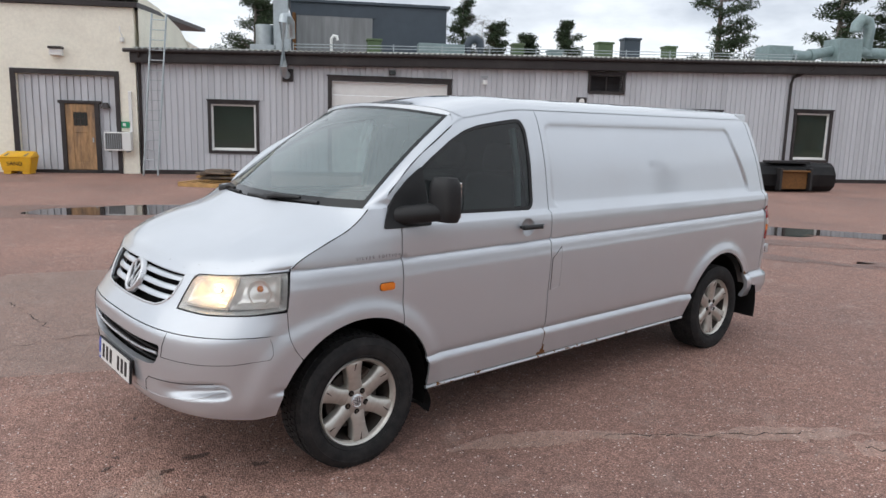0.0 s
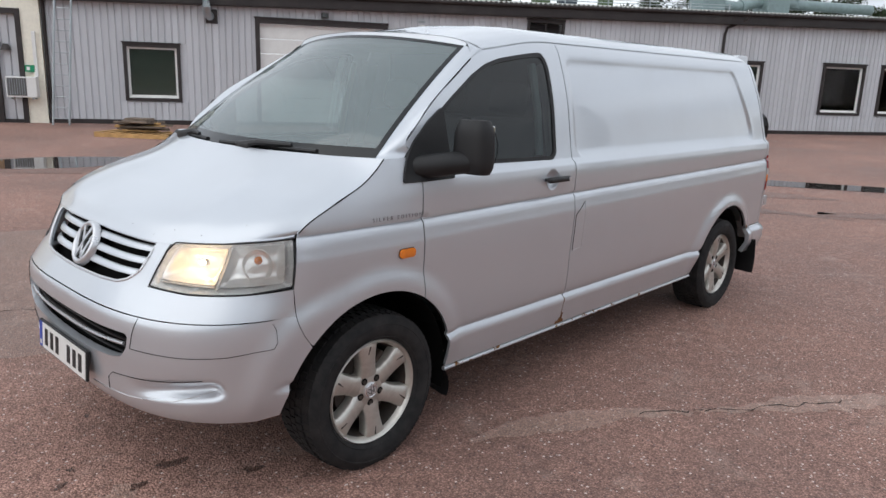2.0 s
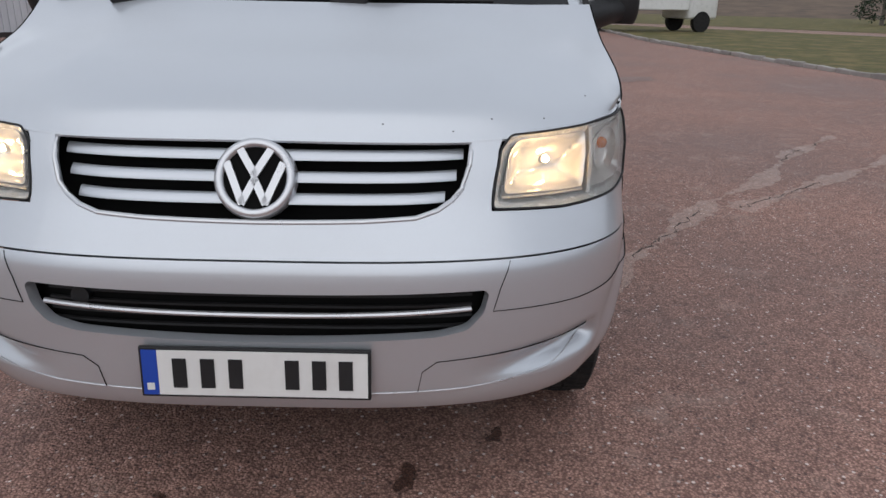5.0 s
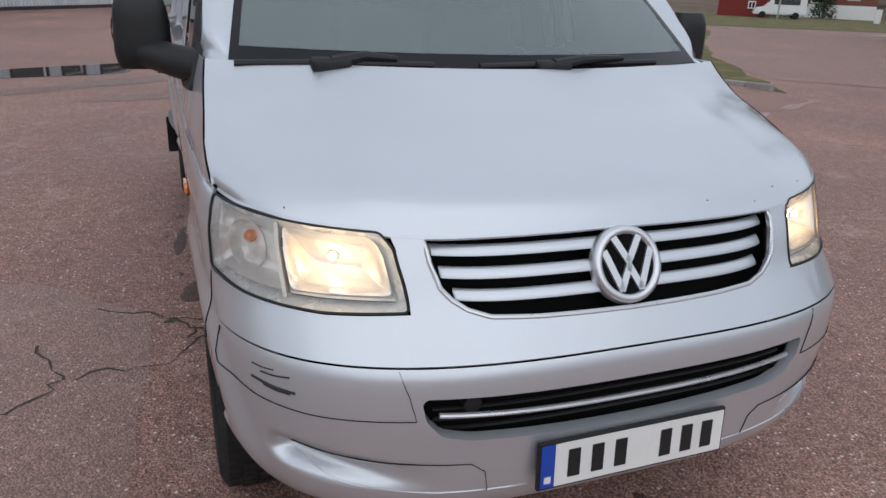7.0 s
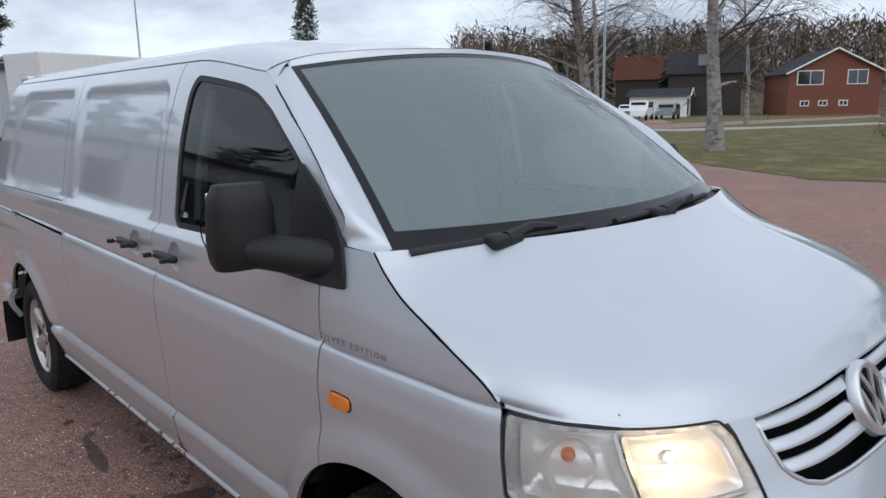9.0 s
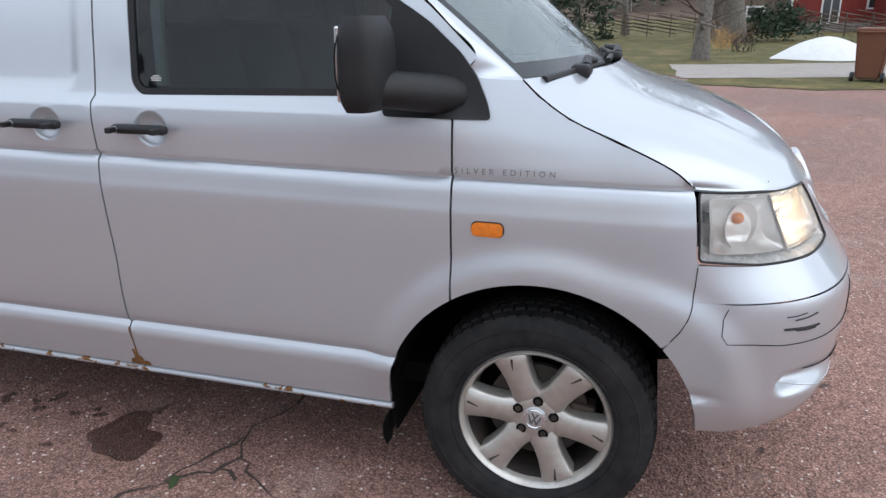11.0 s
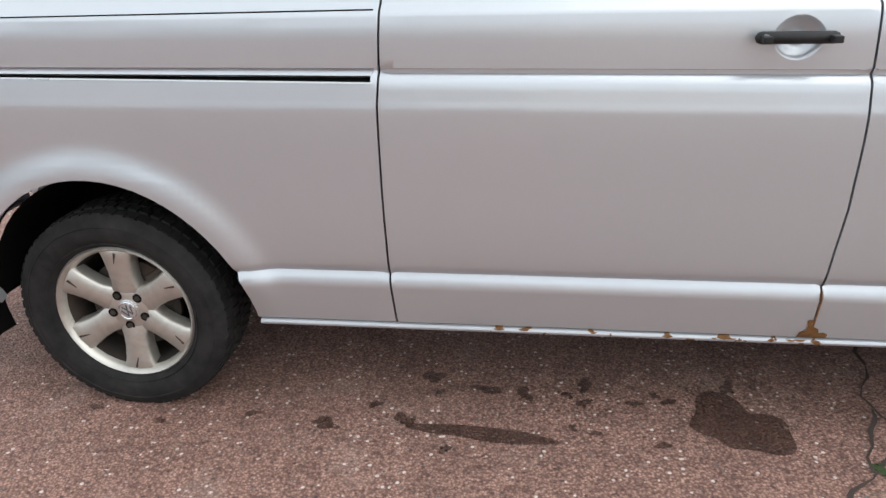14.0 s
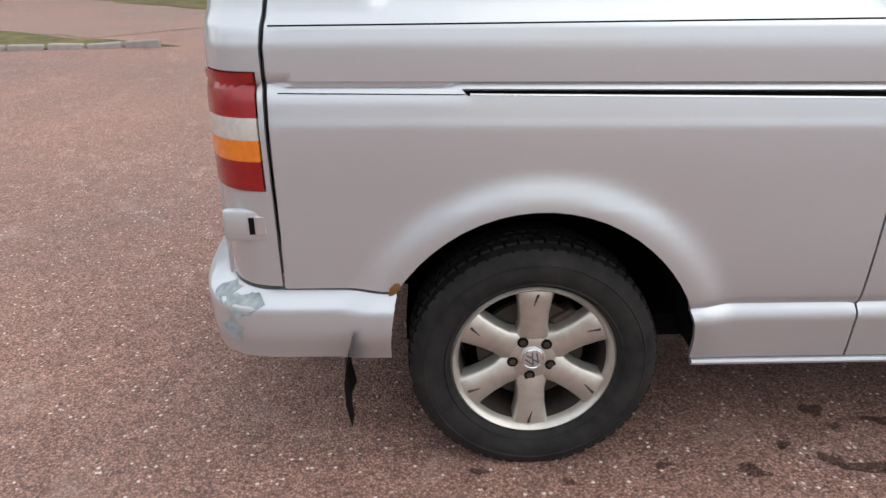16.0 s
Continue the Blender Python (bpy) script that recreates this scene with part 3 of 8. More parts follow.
tagged(link("asphalt_patch", sheet([(-1.25, -0.5), (-1.15, 0.7), (-1.13, 1.24), (-1.65, 1.75), (-2.3, 2.0), (-4.4, 2.2), (-5.2, -0.6), (-3.2, -2.0), (-1.6, -1.3)], 0.0015, 9, 0.018, 91), PATCHED), "greyish mended asphalt patch", "patch", kind="structure")
tagged(link("moss", blob(-1.05, 1.16, 0.035, 0.014, 0.0034, 93, 0.5), MOSS), "green moss in a crack", "moss", kind="structure")

# ---- grey workshop building ----
BW = Matrix.Translation((-20.955, 5.716, 0)) @ Matrix.Rotation(math.atan2(0.85812, 0.51346), 4, "Z")
WALL_END = 62.0
OPENINGS = ((2.30, 3.76, 0.82, 2.36), (6.30, 10.30, 0.0, 3.25), (15.52, 16.73, 3.2, 3.74), (18.9, 20.65, 0.82, 2.52), (23.82, 25.24, 0.88, 2.64), (28.3, 30.18, 0.90, 2.70), (31.2, 32.5, 0.9, 2.72), (33.8, 35.4, 0.9, 2.74), (37.2, 39.3, 0.9, 2.76), (43.1, 45.4, 0.9, 2.8), (47.0, 49.2, 0.0, 2.9))


def eave(s):
    return 3.62 + 0.0200 * s


def wall_slab(x0, x1, y0, y1, top0, top1, holes, z0=-0.1):
    """An upright wall with openings cut through; the top runs from top0 to top1."""
    bm = bmesh.new()
    cuts = sorted({x0, x1, *(h[0] for h in holes), *(h[1] for h in holes)})
    for a, b in zip(cuts, cuts[1:]):
        ta, tb = (top0 + (top1 - top0) * (c - x0) / (x1 - x0) for c in (a, b))
        spans, lo = [], z0
        for h in sorted((h for h in holes if h[0] <= a + 1e-6 and h[1] >= b - 1e-6), key=lambda h: h[2]):
            if h[2] > lo:
                spans.append((lo, h[2], h[2]))
            lo = h[3]
        spans.append((lo, ta, tb))
        for za, zb0, zb1 in spans:
            v = [bm.verts.new(c) for c in ((a, y0, za), (b, y0, za), (b, y0, zb1), (a, y0, zb0), (a, y1, za), (b, y1, za), (b, y1, zb1), (a, y1, zb0))]
            for f in ((0, 1, 2, 3), (5, 4, 7, 6), (0, 3, 7, 4), (1, 5, 6, 2), (3, 2, 6, 7), (0, 4, 5, 1)):
                bm.faces.new([v[i] for i in f])
    return bm


wall_workshop = tagged(link("wall_workshop", wall_slab(0, WALL_END, 0.03, 0.28, eave(0), eave(WALL_END), OPENINGS), BOARD, m=BW), "grey painted vertical board wall of a workshop", "wall", kind="structure")
part("plinth", box(0, WALL_END, -0.01, 0.03, -0.05, 0.14), TRIM, wall_workshop, "dark plinth")


def frame_parts(parent, x0, x1, z0, z1, w, material, y0=-0.05, y1=0.03, sill=True, name="frame"):
    part(name, box(x0 - w, x0, y0, y1, z0 - w * sill, z1 + w, 0.006), material, parent)
    part(name, box(x1, x1 + w, y0, y1, z0 - w * sill, z1 + w, 0.006), material, parent)
    part(name, box(x0 - w - 0.03, x1 + w + 0.03, y0 - 0.03, y1 + 0.002, z1 + w, z1 + w + 0.05, 0.006), material, parent)
    part(name, box(x0, x1, y0 + 0.002, y1, z1, z1 + w, 0.004), material, parent)
    if sill:
        part("sill", box(x0, x1, y0 + 0.002, y1, z0 - w, z0, 0.004), material, parent)


def window(name, x0, x1, z0, z1, backing):
    w = tagged(empty(name, BW), "square window with white sash and dark brown frame", "window", kind="structure")
    frame_parts(w, x0, x1, z0, z1, 0.10, TRIM)
    for a, b, c, d in ((x0, x0 + 0.07, z0, z1), (x1 - 0.07, x1, z0, z1), (x0 + 0.07, x1 - 0.07, z0, z0 + 0.09), (x0 + 0.07, x1 - 0.07, z1 - 0.06, z1)):
        part("sash", box(a, b, 0.06, 0.12, c, d, 0.008), WHITE, w)
    part("drip_sill", box(x0, x1, -0.02, 0.08, z0 - 0.005, z0 + 0.02, 0.004), WHITE, w)
    pane = part("pane", box(x0 + 0.07, x1 - 0.07, 0.088, 0.094, z0 + 0.09, z1 - 0.06), glass_material("clear pane", (0.7, 0.74, 0.72)), w)
    pane.visible_shadow = False
    part("blind", box(x0 + 0.01, x1 - 0.01, 0.135, 0.145, z0 + 0.01, z1 - 0.01), backing, w, "blind or painted room backing behind the glass")
    return w


for k, i in enumerate((0, 3, 4, 5, 6, 7, 8, 9)):
    # backings: blinds, a dark pane, and a lit room painted in brown
    window("window_%d" % (k + 1), *OPENINGS[i], LIT_ROOM if i == 9 else (PANE if i == 8 else BLIND))
# sectional garage door
gd = tagged(empty("door_1", BW), "white sectional garage door in a dark frame, closed", "garage door", kind="structure")
frame_parts(gd, 6.30, 10.30, 0.0, 3.25, 0.14, TRIM, sill=False)
for k in range(7):
    part("door_section", box(6.30, 10.30, 0.10, 0.15, 0.464 * k, 0.464 * (k + 1) - 0.012, 0.008), WHITE, gd)
# wall vent with slats
wv = tagged(empty("wall_vent", BW), "dark louvred wall vent in a brown frame", "vent", kind="structure")
frame_parts(wv, 15.52, 16.73, 3.2, 3.74, 0.09, TRIM)
for k in range(9):
    part("slat", box(15.52, 16.73, 0.0, 0.05, -0.004, 0.004), TRIM, wv, m=pose(0, 0.03, 3.23 + 0.056 * k, -30))
part("mullion", box(16.10, 16.15, -0.01, 0.05, 3.2, 3.74), TRIM, wv)
part("dark_back", box(15.52, 16.73, 0.24, 0.26, 3.2, 3.74), DARK_ROOF, wv)
part("side_door", box(47.0, 49.2, 0.2, 0.24, 0, 2.9), DARK_WOOD, wall_workshop)

# fascia, gutter, corrugated roof
fas = bmesh.new()
for dz0, dz1, y0, y1 in ((0.0, 0.34, -0.30, -0.26), (-0.03, 0.0, -0.28, 0.05)):
    v = [fas.verts.new(c) for c in ((-0.12, y0, eave(0) + dz0), (WALL_END, y0, eave(WALL_END) + dz0), (WALL_END, y0, eave(WALL_END) + dz1), (-0.12, y0, eave(0) + dz1), (-0.12, y1, eave(0) + dz0), (WALL_END, y1, eave(WALL_END) + dz0), (WALL_END, y1, eave(WALL_END) + dz1), (-0.12, y1, eave(0) + dz1))]
    for f in ((0, 1, 2, 3), (5, 4, 7, 6), (0, 3, 7, 4), (1, 5, 6, 2), (3, 2, 6, 7), (0, 4, 5, 1)):
        fas.faces.new([v[i] for i in f])
tagged(link("trim_fascia", fas, TRIM, m=BW), "dark brown boarded eaves fascia", "fascia", kind="structure")
tagged(link("gutter", tube([(s, -0.36, eave(s) + 0.34) for s in np.linspace(-0.3, WALL_END, 30)], 0.065, 8), TRIM, m=BW), "dark brown metal gutter", "gutter", kind="structure")
bm = bmesh.new()
prev = None
N = int(WALL_END / 0.18) * 6
for i in range(N + 1):
    s = WALL_END * i / N
    z = eave(s) + 0.42 + 0.028 * math.sin(2 * math.pi * s / 0.18)
    cur = [bm.verts.new((s, y, z + dz)) for y, dz in ((-0.42, 0.0), (9.0, 0.85), (-0.42, -0.02))]
    if prev:
        bm.faces.new((prev[0], prev[1], cur[1], cur[0]))
        bm.faces.new((prev[2], prev[0], cur[0], cur[2]))
    prev = cur
tagged(link("roof_workshop", bm, ETERNIT, m=BW, smooth=60), "grey corrugated roof sheets", "roof", kind="structure")
# roof walkway rail
rail = tagged(empty("roof_rail", BW), "galvanised snow rail along the roof", "roof rail", kind="structure")
for dz in (0.16, 0.26):
    part("rail", tube([(s, 0.55, eave(s) + 0.48 + dz) for s in np.linspace(5.0, 24, 12)], 0.014, 6), GALV, rail)
for k in range(12):
    s = 5.0 + 1.72 * k
    part("bracket", box(s - 0.015, s + 0.015, 0.53, 0.57, eave(s) + 0.45, eave(s) + 0.80), GALV, rail)


def roof_z(s, y):
    return eave(s) + 0.45 + 0.09 * (y + 0.4)


# penthouse on the roof
ph = tagged(empty("plant_room", BW), "slate blue sheet metal plant room on the roof", "plant room", kind="structure")
part("plant_wall", box(4.75, 10.85, 4.0, 8.5, 4.2, 6.42, 0.02), SLATE_METAL, ph)
part("plant_window", box(4.98, 7.9, 3.94, 4.0, 4.4, 5.92), MILKY, ph, "grey plastic sheeting")
part("roof_edge", box(4.6, 10.98, 3.9, 8.6, 6.42, 6.52), SLATE_METAL, ph)
part("panel_edge", box(4.9, 7.98, 3.93, 3.99, 5.92, 6.0), SLATE_METAL, ph)
part("rusty_corner", box(4.82, 4.95, 3.92, 3.99, 4.4, 6.0), RUST, ph)
ducts = tagged(empty("roof_duct", BW), "grey metal ventilation trunk beside the plant room", "duct")
part("trunk", box(4.20, 4.72, 2.6, 3.2, 4.3, 6.9, 0.01), GALV, ducts)
part("trunk_box", box(4.30, 4.80, 2.3, 2.9, 4.3, 5.6, 0.01), GALV, ducts)
tank = tagged(link("roof_tank", cyl((3.85, 3.0, 4.35), (3.85, 3.0, 5.35), 0.33, seg=24), GALV, m=BW, smooth=40), "round grey metal roof cowl", "roof cowl")
tagged(link("roof_cowl", box(3.35, 4.5, 2.6, 3.4, 4.1, 4.62, 0.01), GALV, m=BW), "grey metal cowl base on the roof", "roof cowl")
wd = tagged(empty("wall_duct", BW), "galvanised vent pipe from the wall over the eaves", "duct")
part("pipe", tube([(4.80, -0.15, 3.36), (4.74, -0.45, 3.42), (4.72, -0.52, 3.6), (4.72, -0.52, 5.0), (4.74, -0.45, 5.2), (4.85, -0.2, 5.25), (4.95, 0.1, 5.1), (4.95, 0.2, 4.6)], 0.13, 14), GALV, wd, smooth=50)
part("flange", box(4.66, 5.02, -0.06, 0.03, 3.16, 3.58, 0.01), TRIM, wd)
for s0, s1, z1, y, mt in ((13.35, 13.85, 5.12, 3.0, GREEN_METAL), (16.85, 17.55, 5.32, 3.0, GREEN_METAL), (17.95, 18.70, 5.52, 3.0, SLATE_METAL), (19.75, 20.28, 5.28, 3.0, GREEN_METAL), (7.6, 8.2, 5.0, 2.6, GREEN_METAL), (14.9, 15.5, 4.95, 3.2, DUCT)):
    v = tagged(empty("roof_vent", BW), "square painted metal roof vent with a cap", "roof vent", group="roof vents")
    part("shaft", box(s0 + 0.04, s1 - 0.04, y, y + 0.5, 4.2, z1 - 0.08, 0.01), mt, v)
    part("cap", box(s0, s1, y - 0.05, y + 0.55, z1 - 0.08, z1, 0.015), mt, v)
el = tagged(link("roof_elbow", tube([(11.55, 3.0, 4.5), (11.55, 3.0, 4.95), (11.65, 3.0, 5.15), (11.85, 3.0, 5.2), (12.02, 3.0, 5.1), (12.06, 3.0, 4.9), (12.06, 3.0, 4.5)], 0.17, 14), SLATE_METAL, m=BW, smooth=60), "bent blue-grey vent pipe on the roof", "duct")
tagged(link("roof_elbow", tube([(6.3, 2.8, 4.5), (6.3, 2.8, 4.95), (6.38, 2.8, 5.06), (6.5, 2.8, 5.04), (6.53, 2.8, 4.9)], 0.06, 10), WHITE, m=BW, smooth=60), "thin white bent vent pipe", "duct")
tagged(link("roof_box", box(9.6, 11.4, 2.8, 3.4, 4.5, 4.95, 0.02), DUCT, m=BW), "low grey duct box on the roof", "duct")
big = tagged(empty("roof_fan_unit", BW), "grey-green fan unit with wide ducts on the roof", "duct")
part("fan", box(24.1, 25.2, 2.6, 3.6, 4.7, 5.45, 0.03), DUCT, big)
part("pipe", tube([(25.2, 3, 5.15), (26.0, 3, 5.1), (27.6, 3, 5.45), (29.0, 3, 5.35), (33, 3, 5.35)], 0.22, 14), DUCT, big, smooth=60)
part("collar", cyl((26.2, 3, 5.14), (26.4, 3, 5.17), 0.27, seg=20), DUCT, big)
part("junction", box(27.2, 28.3, 2.5, 3.5, 4.7, 5.85, 0.03), DUCT, big)
part("goose_neck", tube([(28.9, 3, 5.2), (28.9, 3, 6.3), (28.8, 3, 6.65), (28.5, 3, 6.72), (28.3, 3, 6.5), (28.28, 3, 6.2)], 0.24, 14), DUCT, big, smooth=60)
# downpipes
for pts, lbl in (([(0.18, -0.36, 3.95), (0.16, -0.30, 3.80), (0.10, -0.06, 3.60), (0.08, -0.06, 0.12)], ""), ([(24.15, -0.36, 4.42), (24.12, -0.3, 4.25), (23.5, -0.06, 3.95), (23.42, -0.06, 3.7), (23.40, -0.06, 0.15)], "")):
    tagged(link("downpipe", tube(pts, 0.055, 10), TRIM, m=BW, smooth=60), "dark brown metal downpipe", "downpipe", kind="structure")
# small wall fittings
def fitting(name, label, cat, s, z, build):
    t = tagged(empty(name, BW @ Matrix.Translation((s, 0.0, z))), label, cat)
    build(t)
    return t


fitting("wall_lamp", "small black wall lamp over the garage door", "lamp", 8.36, 3.56, lambda t: (part("lamp_body", box(-0.11, 0.11, -0.16, 0.03, -0.07, 0.09, 0.01), TRIM, t), part("lamp_glass", box(-0.09, 0.09, -0.17, -0.16, -0.05, 0.05), DARK_GLASS, t)))
fitting("globe_lamp", "white globe wall lamp on a bracket", "lamp", 11.6, 3.36, lambda t: (part("globe", cyl((0, -0.16, -0.08), (0, -0.16, 0.08), 0.10, 0.08, 16), WHITE, t, smooth=60), part("bracket", box(-0.12, 0.12, -0.06, 0.03, 0.16, 0.22, 0.01), GALV, t)))
fitting("wall_sign", "square dark sign with a white disc", "sign", 15.22, 2.82, lambda t: (part("board", box(-0.19, 0.19, -0.02, 0.03, -0.14, 0.14, 0.004), TRIM, t), part("disc", cyl((0, -0.024, 0), (0, -0.02, 0), 0.10, seg=20), WHITE, t)))
tagged(link("standpipe", tube([(37.3, -0.1, 1.0), (37.6, -0.5, 0.0)], 0.03, 6), AGED_WOOD, m=BW), "thin pole leaning on the wall", "pole")

# ---- cream building at its end ----
cream_holes = ((-3.62, -0.66, 0.0, 3.14),)
wall_cream = tagged(link("wall_cream", wall_slab(-16, 0.0, -0.12, 0.22, 5.16, 5.30, cream_holes), RENDERED, m=BW), "cream rendered wall with stains", "wall", kind="structure")
tagged(link("wall_cream_side", box(-0.24, -0.002, 0.22, 13, -0.1, 5.3), RENDERED, m=BW), "cream rendered side wall", "wall", kind="structure")
bm = bmesh.new()
for pts in (((-16, -0.25), (-16, 13), (0.15, 13), (0.15, -0.25)),):
    lo = [bm.verts.new((x, y, 5.30 + (0.9 * max(0, y) / 13 if y > 0 else 0))) for x, y in pts]
    hi = [bm.verts.new((v.co.x, v.co.y, v.co.z + 0.16)) for v in lo]
    bm.faces.new(hi)
    bm.faces.new(lo[::-1])
    for i in range(4):
        bm.faces.new((lo[i], lo[(i + 1) % 4], hi[(i + 1) % 4], hi[i]))
bmesh.ops.recalc_face_normals(bm, faces=bm.faces)
tagged(link("roof_cream", bm, TRIM, m=BW), "dark metal roof edge", "roof", kind="structure")
bm = bmesh.new()
prev = None
for y, z0, z1 in ((0.0, 4.9, 5.75), (3.0, 5.1, 5.75), (6.5, 5.0, 5.5), (9.5, 4.6, 4.75)):
    cur = [bm.verts.new(c) for c in ((0.12, y, z0 - 1.2), (0.12, y, z0 + 0.25), (0.16, y, z1), (-3, y + 0.5, z1 + 0.3))]
    if prev:
        for i in range(3):
            bm.faces.new((prev[i], prev[i + 1], cur[i + 1], cur[i]))
    prev = cur
tagged(link("roof_cream_hip", bm, RENDERED, m=BW), "pale rendered gable under the roof edge", "roof", kind="structure")
infill = tagged(empty("door_2", BW), "grey boarded infill with a weathered oak door", "door", kind="structure")
part("infill_frame", box(-3.78, -3.62, -0.17, -0.10, 0, 3.30, 0.008), TRIM, infill)
part("infill_frame", box(-0.66, -0.52, -0.17, -0.10, 0, 3.30, 0.008), TRIM, infill)
part("infill_frame", box(-3.62, -0.66, -0.168, -0.10, 3.14, 3.30, 0.008), TRIM, infill)
part("backing", box(-3.62, -0.66, 0.05, 0.12, 0, 3.14), BOARD, infill)
part("threshold", box(-3.62, -0.66, -0.06, 0.05, 0, 0.10), TRIM, infill)
for k in range(14):
    x = -3.60 + 0.21 * k
    if x + 0.18 < -2.36 or x > -1.28:
        part("board", box(x, min(x + 0.175, -0.67), 0.0, 0.05, 0.1, 3.12, 0.01), BOARD, infill)
    else:
        part("board", box(x, min(x + 0.175, -0.67), 0.0, 0.05, 2.32, 3.12, 0.01), BOARD, infill)
for a, b, c, d in ((-2.38, -2.24, 0, 2.24), (-1.34, -1.20, 0, 2.24), (-2.44, -1.14, 2.24, 2.34), (-2.24, -1.34, 0.0, 0.10)):
    part("door_frame", box(a, b, -0.09, 0.02, c, d, 0.008), TRIM, infill)
leaf = part("door_leaf", box(-2.24, -1.34, -0.02, 0.03, 0.10, 2.24, 0.006), OLD_DOOR, infill, "weathered oak door leaf")
for a, b, c, d in ((-2.24, -2.02, 0.12, 2.22), (-1.56, -1.34, 0.12, 2.22), (-2.02, -1.56, 0.12, 0.38), (-2.02, -1.56, 1.32, 1.50), (-2.02, -1.56, 2.0, 2.22)):
    part("stile", box(a, b, -0.045, -0.02, c, d, 0.006), OLD_DOOR, leaf)
for k in range(5):
    part("plank", box(-2.015 + 0.092 * k, -2.015 + 0.092 * k + 0.086, -0.032, -0.02, 0.39, 1.31, 0.006), OLD_DOOR, leaf)
part("door_window", box(-2.0, -1.58, -0.035, -0.02, 1.54, 1.96), PANE, leaf)
for x in (-1.93, -1.79, -1.65):
    part("glazing_bar", box(x - 0.012, x + 0.012, -0.05, -0.035, 1.52, 1.98), DARK_WOOD, leaf)
part("glazing_bar", box(-2.0, -1.58, -0.05, -0.035, 1.74, 1.765), DARK_WOOD, leaf)
part("handle", box(-1.44, -1.40, -0.08, -0.045, 1.0, 1.16, 0.008), GALV, leaf)
fitting("dome_lamp", "small dark dome wall lamp beside the door", "lamp", -0.98, 2.20, lambda t: part("dome", cyl((0, -0.08, -0.09), (0, -0.08, 0.09), 0.15, 0.07, 16), TRIM, t, smooth=60))
fitting("flood_lamp", "black floodlight on the cream wall", "lamp", -2.33, 3.84, lambda t: (part("lamp_body", box(-0.18, 0.18, -0.34, -0.12, -0.12, 0.08, 0.01), WHITE, t), part("hood", box(-0.20, 0.20, -0.40, -0.12, 0.08, 0.15, 0.01), TRIM, t)))
fitting("alarm", "white alarm siren and bracket on the cream wall", "alarm", -0.35, 4.3, lambda t: (part("siren", cyl((0, -0.2, -0.08), (0, -0.2, 0.06), 0.07, seg=12), WHITE, t), part("arm", tube([(0, -0.12, 0.1), (-0.05, -0.2, 0.25), (-0.05, -0.22, 0.4)], 0.02, 6), WHITE, t)))


def ac_unit(t):
    part("case", box(-0.42, 0.40, -0.50, -0.20, -0.29, 0.31, 0.02), WHITE, t)
    for k in range(16):
        part("fin", box(-0.38 + 0.032 * k, -0.368 + 0.032 * k, -0.52, -0.495, -0.22, 0.25), FIN_GREY if k % 2 else GALV, t)
    part("grille_back", box(-0.39, 0.13, -0.504, -0.49, -0.24, 0.27), FIN_GREY, t)
    part("bracket", box(-0.35, -0.30, -0.5, -0.12, -0.34, -0.29), GALV, t)
    part("bracket", box(0.25, 0.30, -0.5, -0.12, -0.34, -0.29), GALV, t)
    part("pipe_duct", box(0.30, 0.40, -0.20, -0.12, 0.31, 1.62, 0.01), WHITE, t)


fitting("air_conditioner", "white outdoor air conditioning unit on the wall", "air conditioner", -0.55, 1.05, ac_unit)
fitting("exit_sign", "green and white emergency sign", "sign", -0.36, 1.60, lambda t: (part("sign_board", box(-0.14, 0.14, -0.20, -0.17, -0.10, 0.10, 0.004), SIGN_GREEN, t), part("sign_mark", box(-0.09, 0.0, -0.203, -0.20, -0.05, 0.05), WHITE, t)))
# ladder
ld = tagged(empty("ladder", BW), "tall aluminium ladder leaning against the eaves", "ladder")
for x in (0.0, 0.44):
    part("rail", tube([(0.30 + x, -0.95, 0.0), (0.66 + x, -0.50, 5.1)], 0.03, 6), GALV, ld)
for k in range(16):
    t = (k + 0.6) / 16.2
    part("rung", tube([(0.30 + 0.36 * t, -0.95 + 0.45 * t, 5.1 * t), (0.74 + 0.36 * t, -0.95 + 0.45 * t, 5.1 * t)], 0.016, 6), GALV, ld)


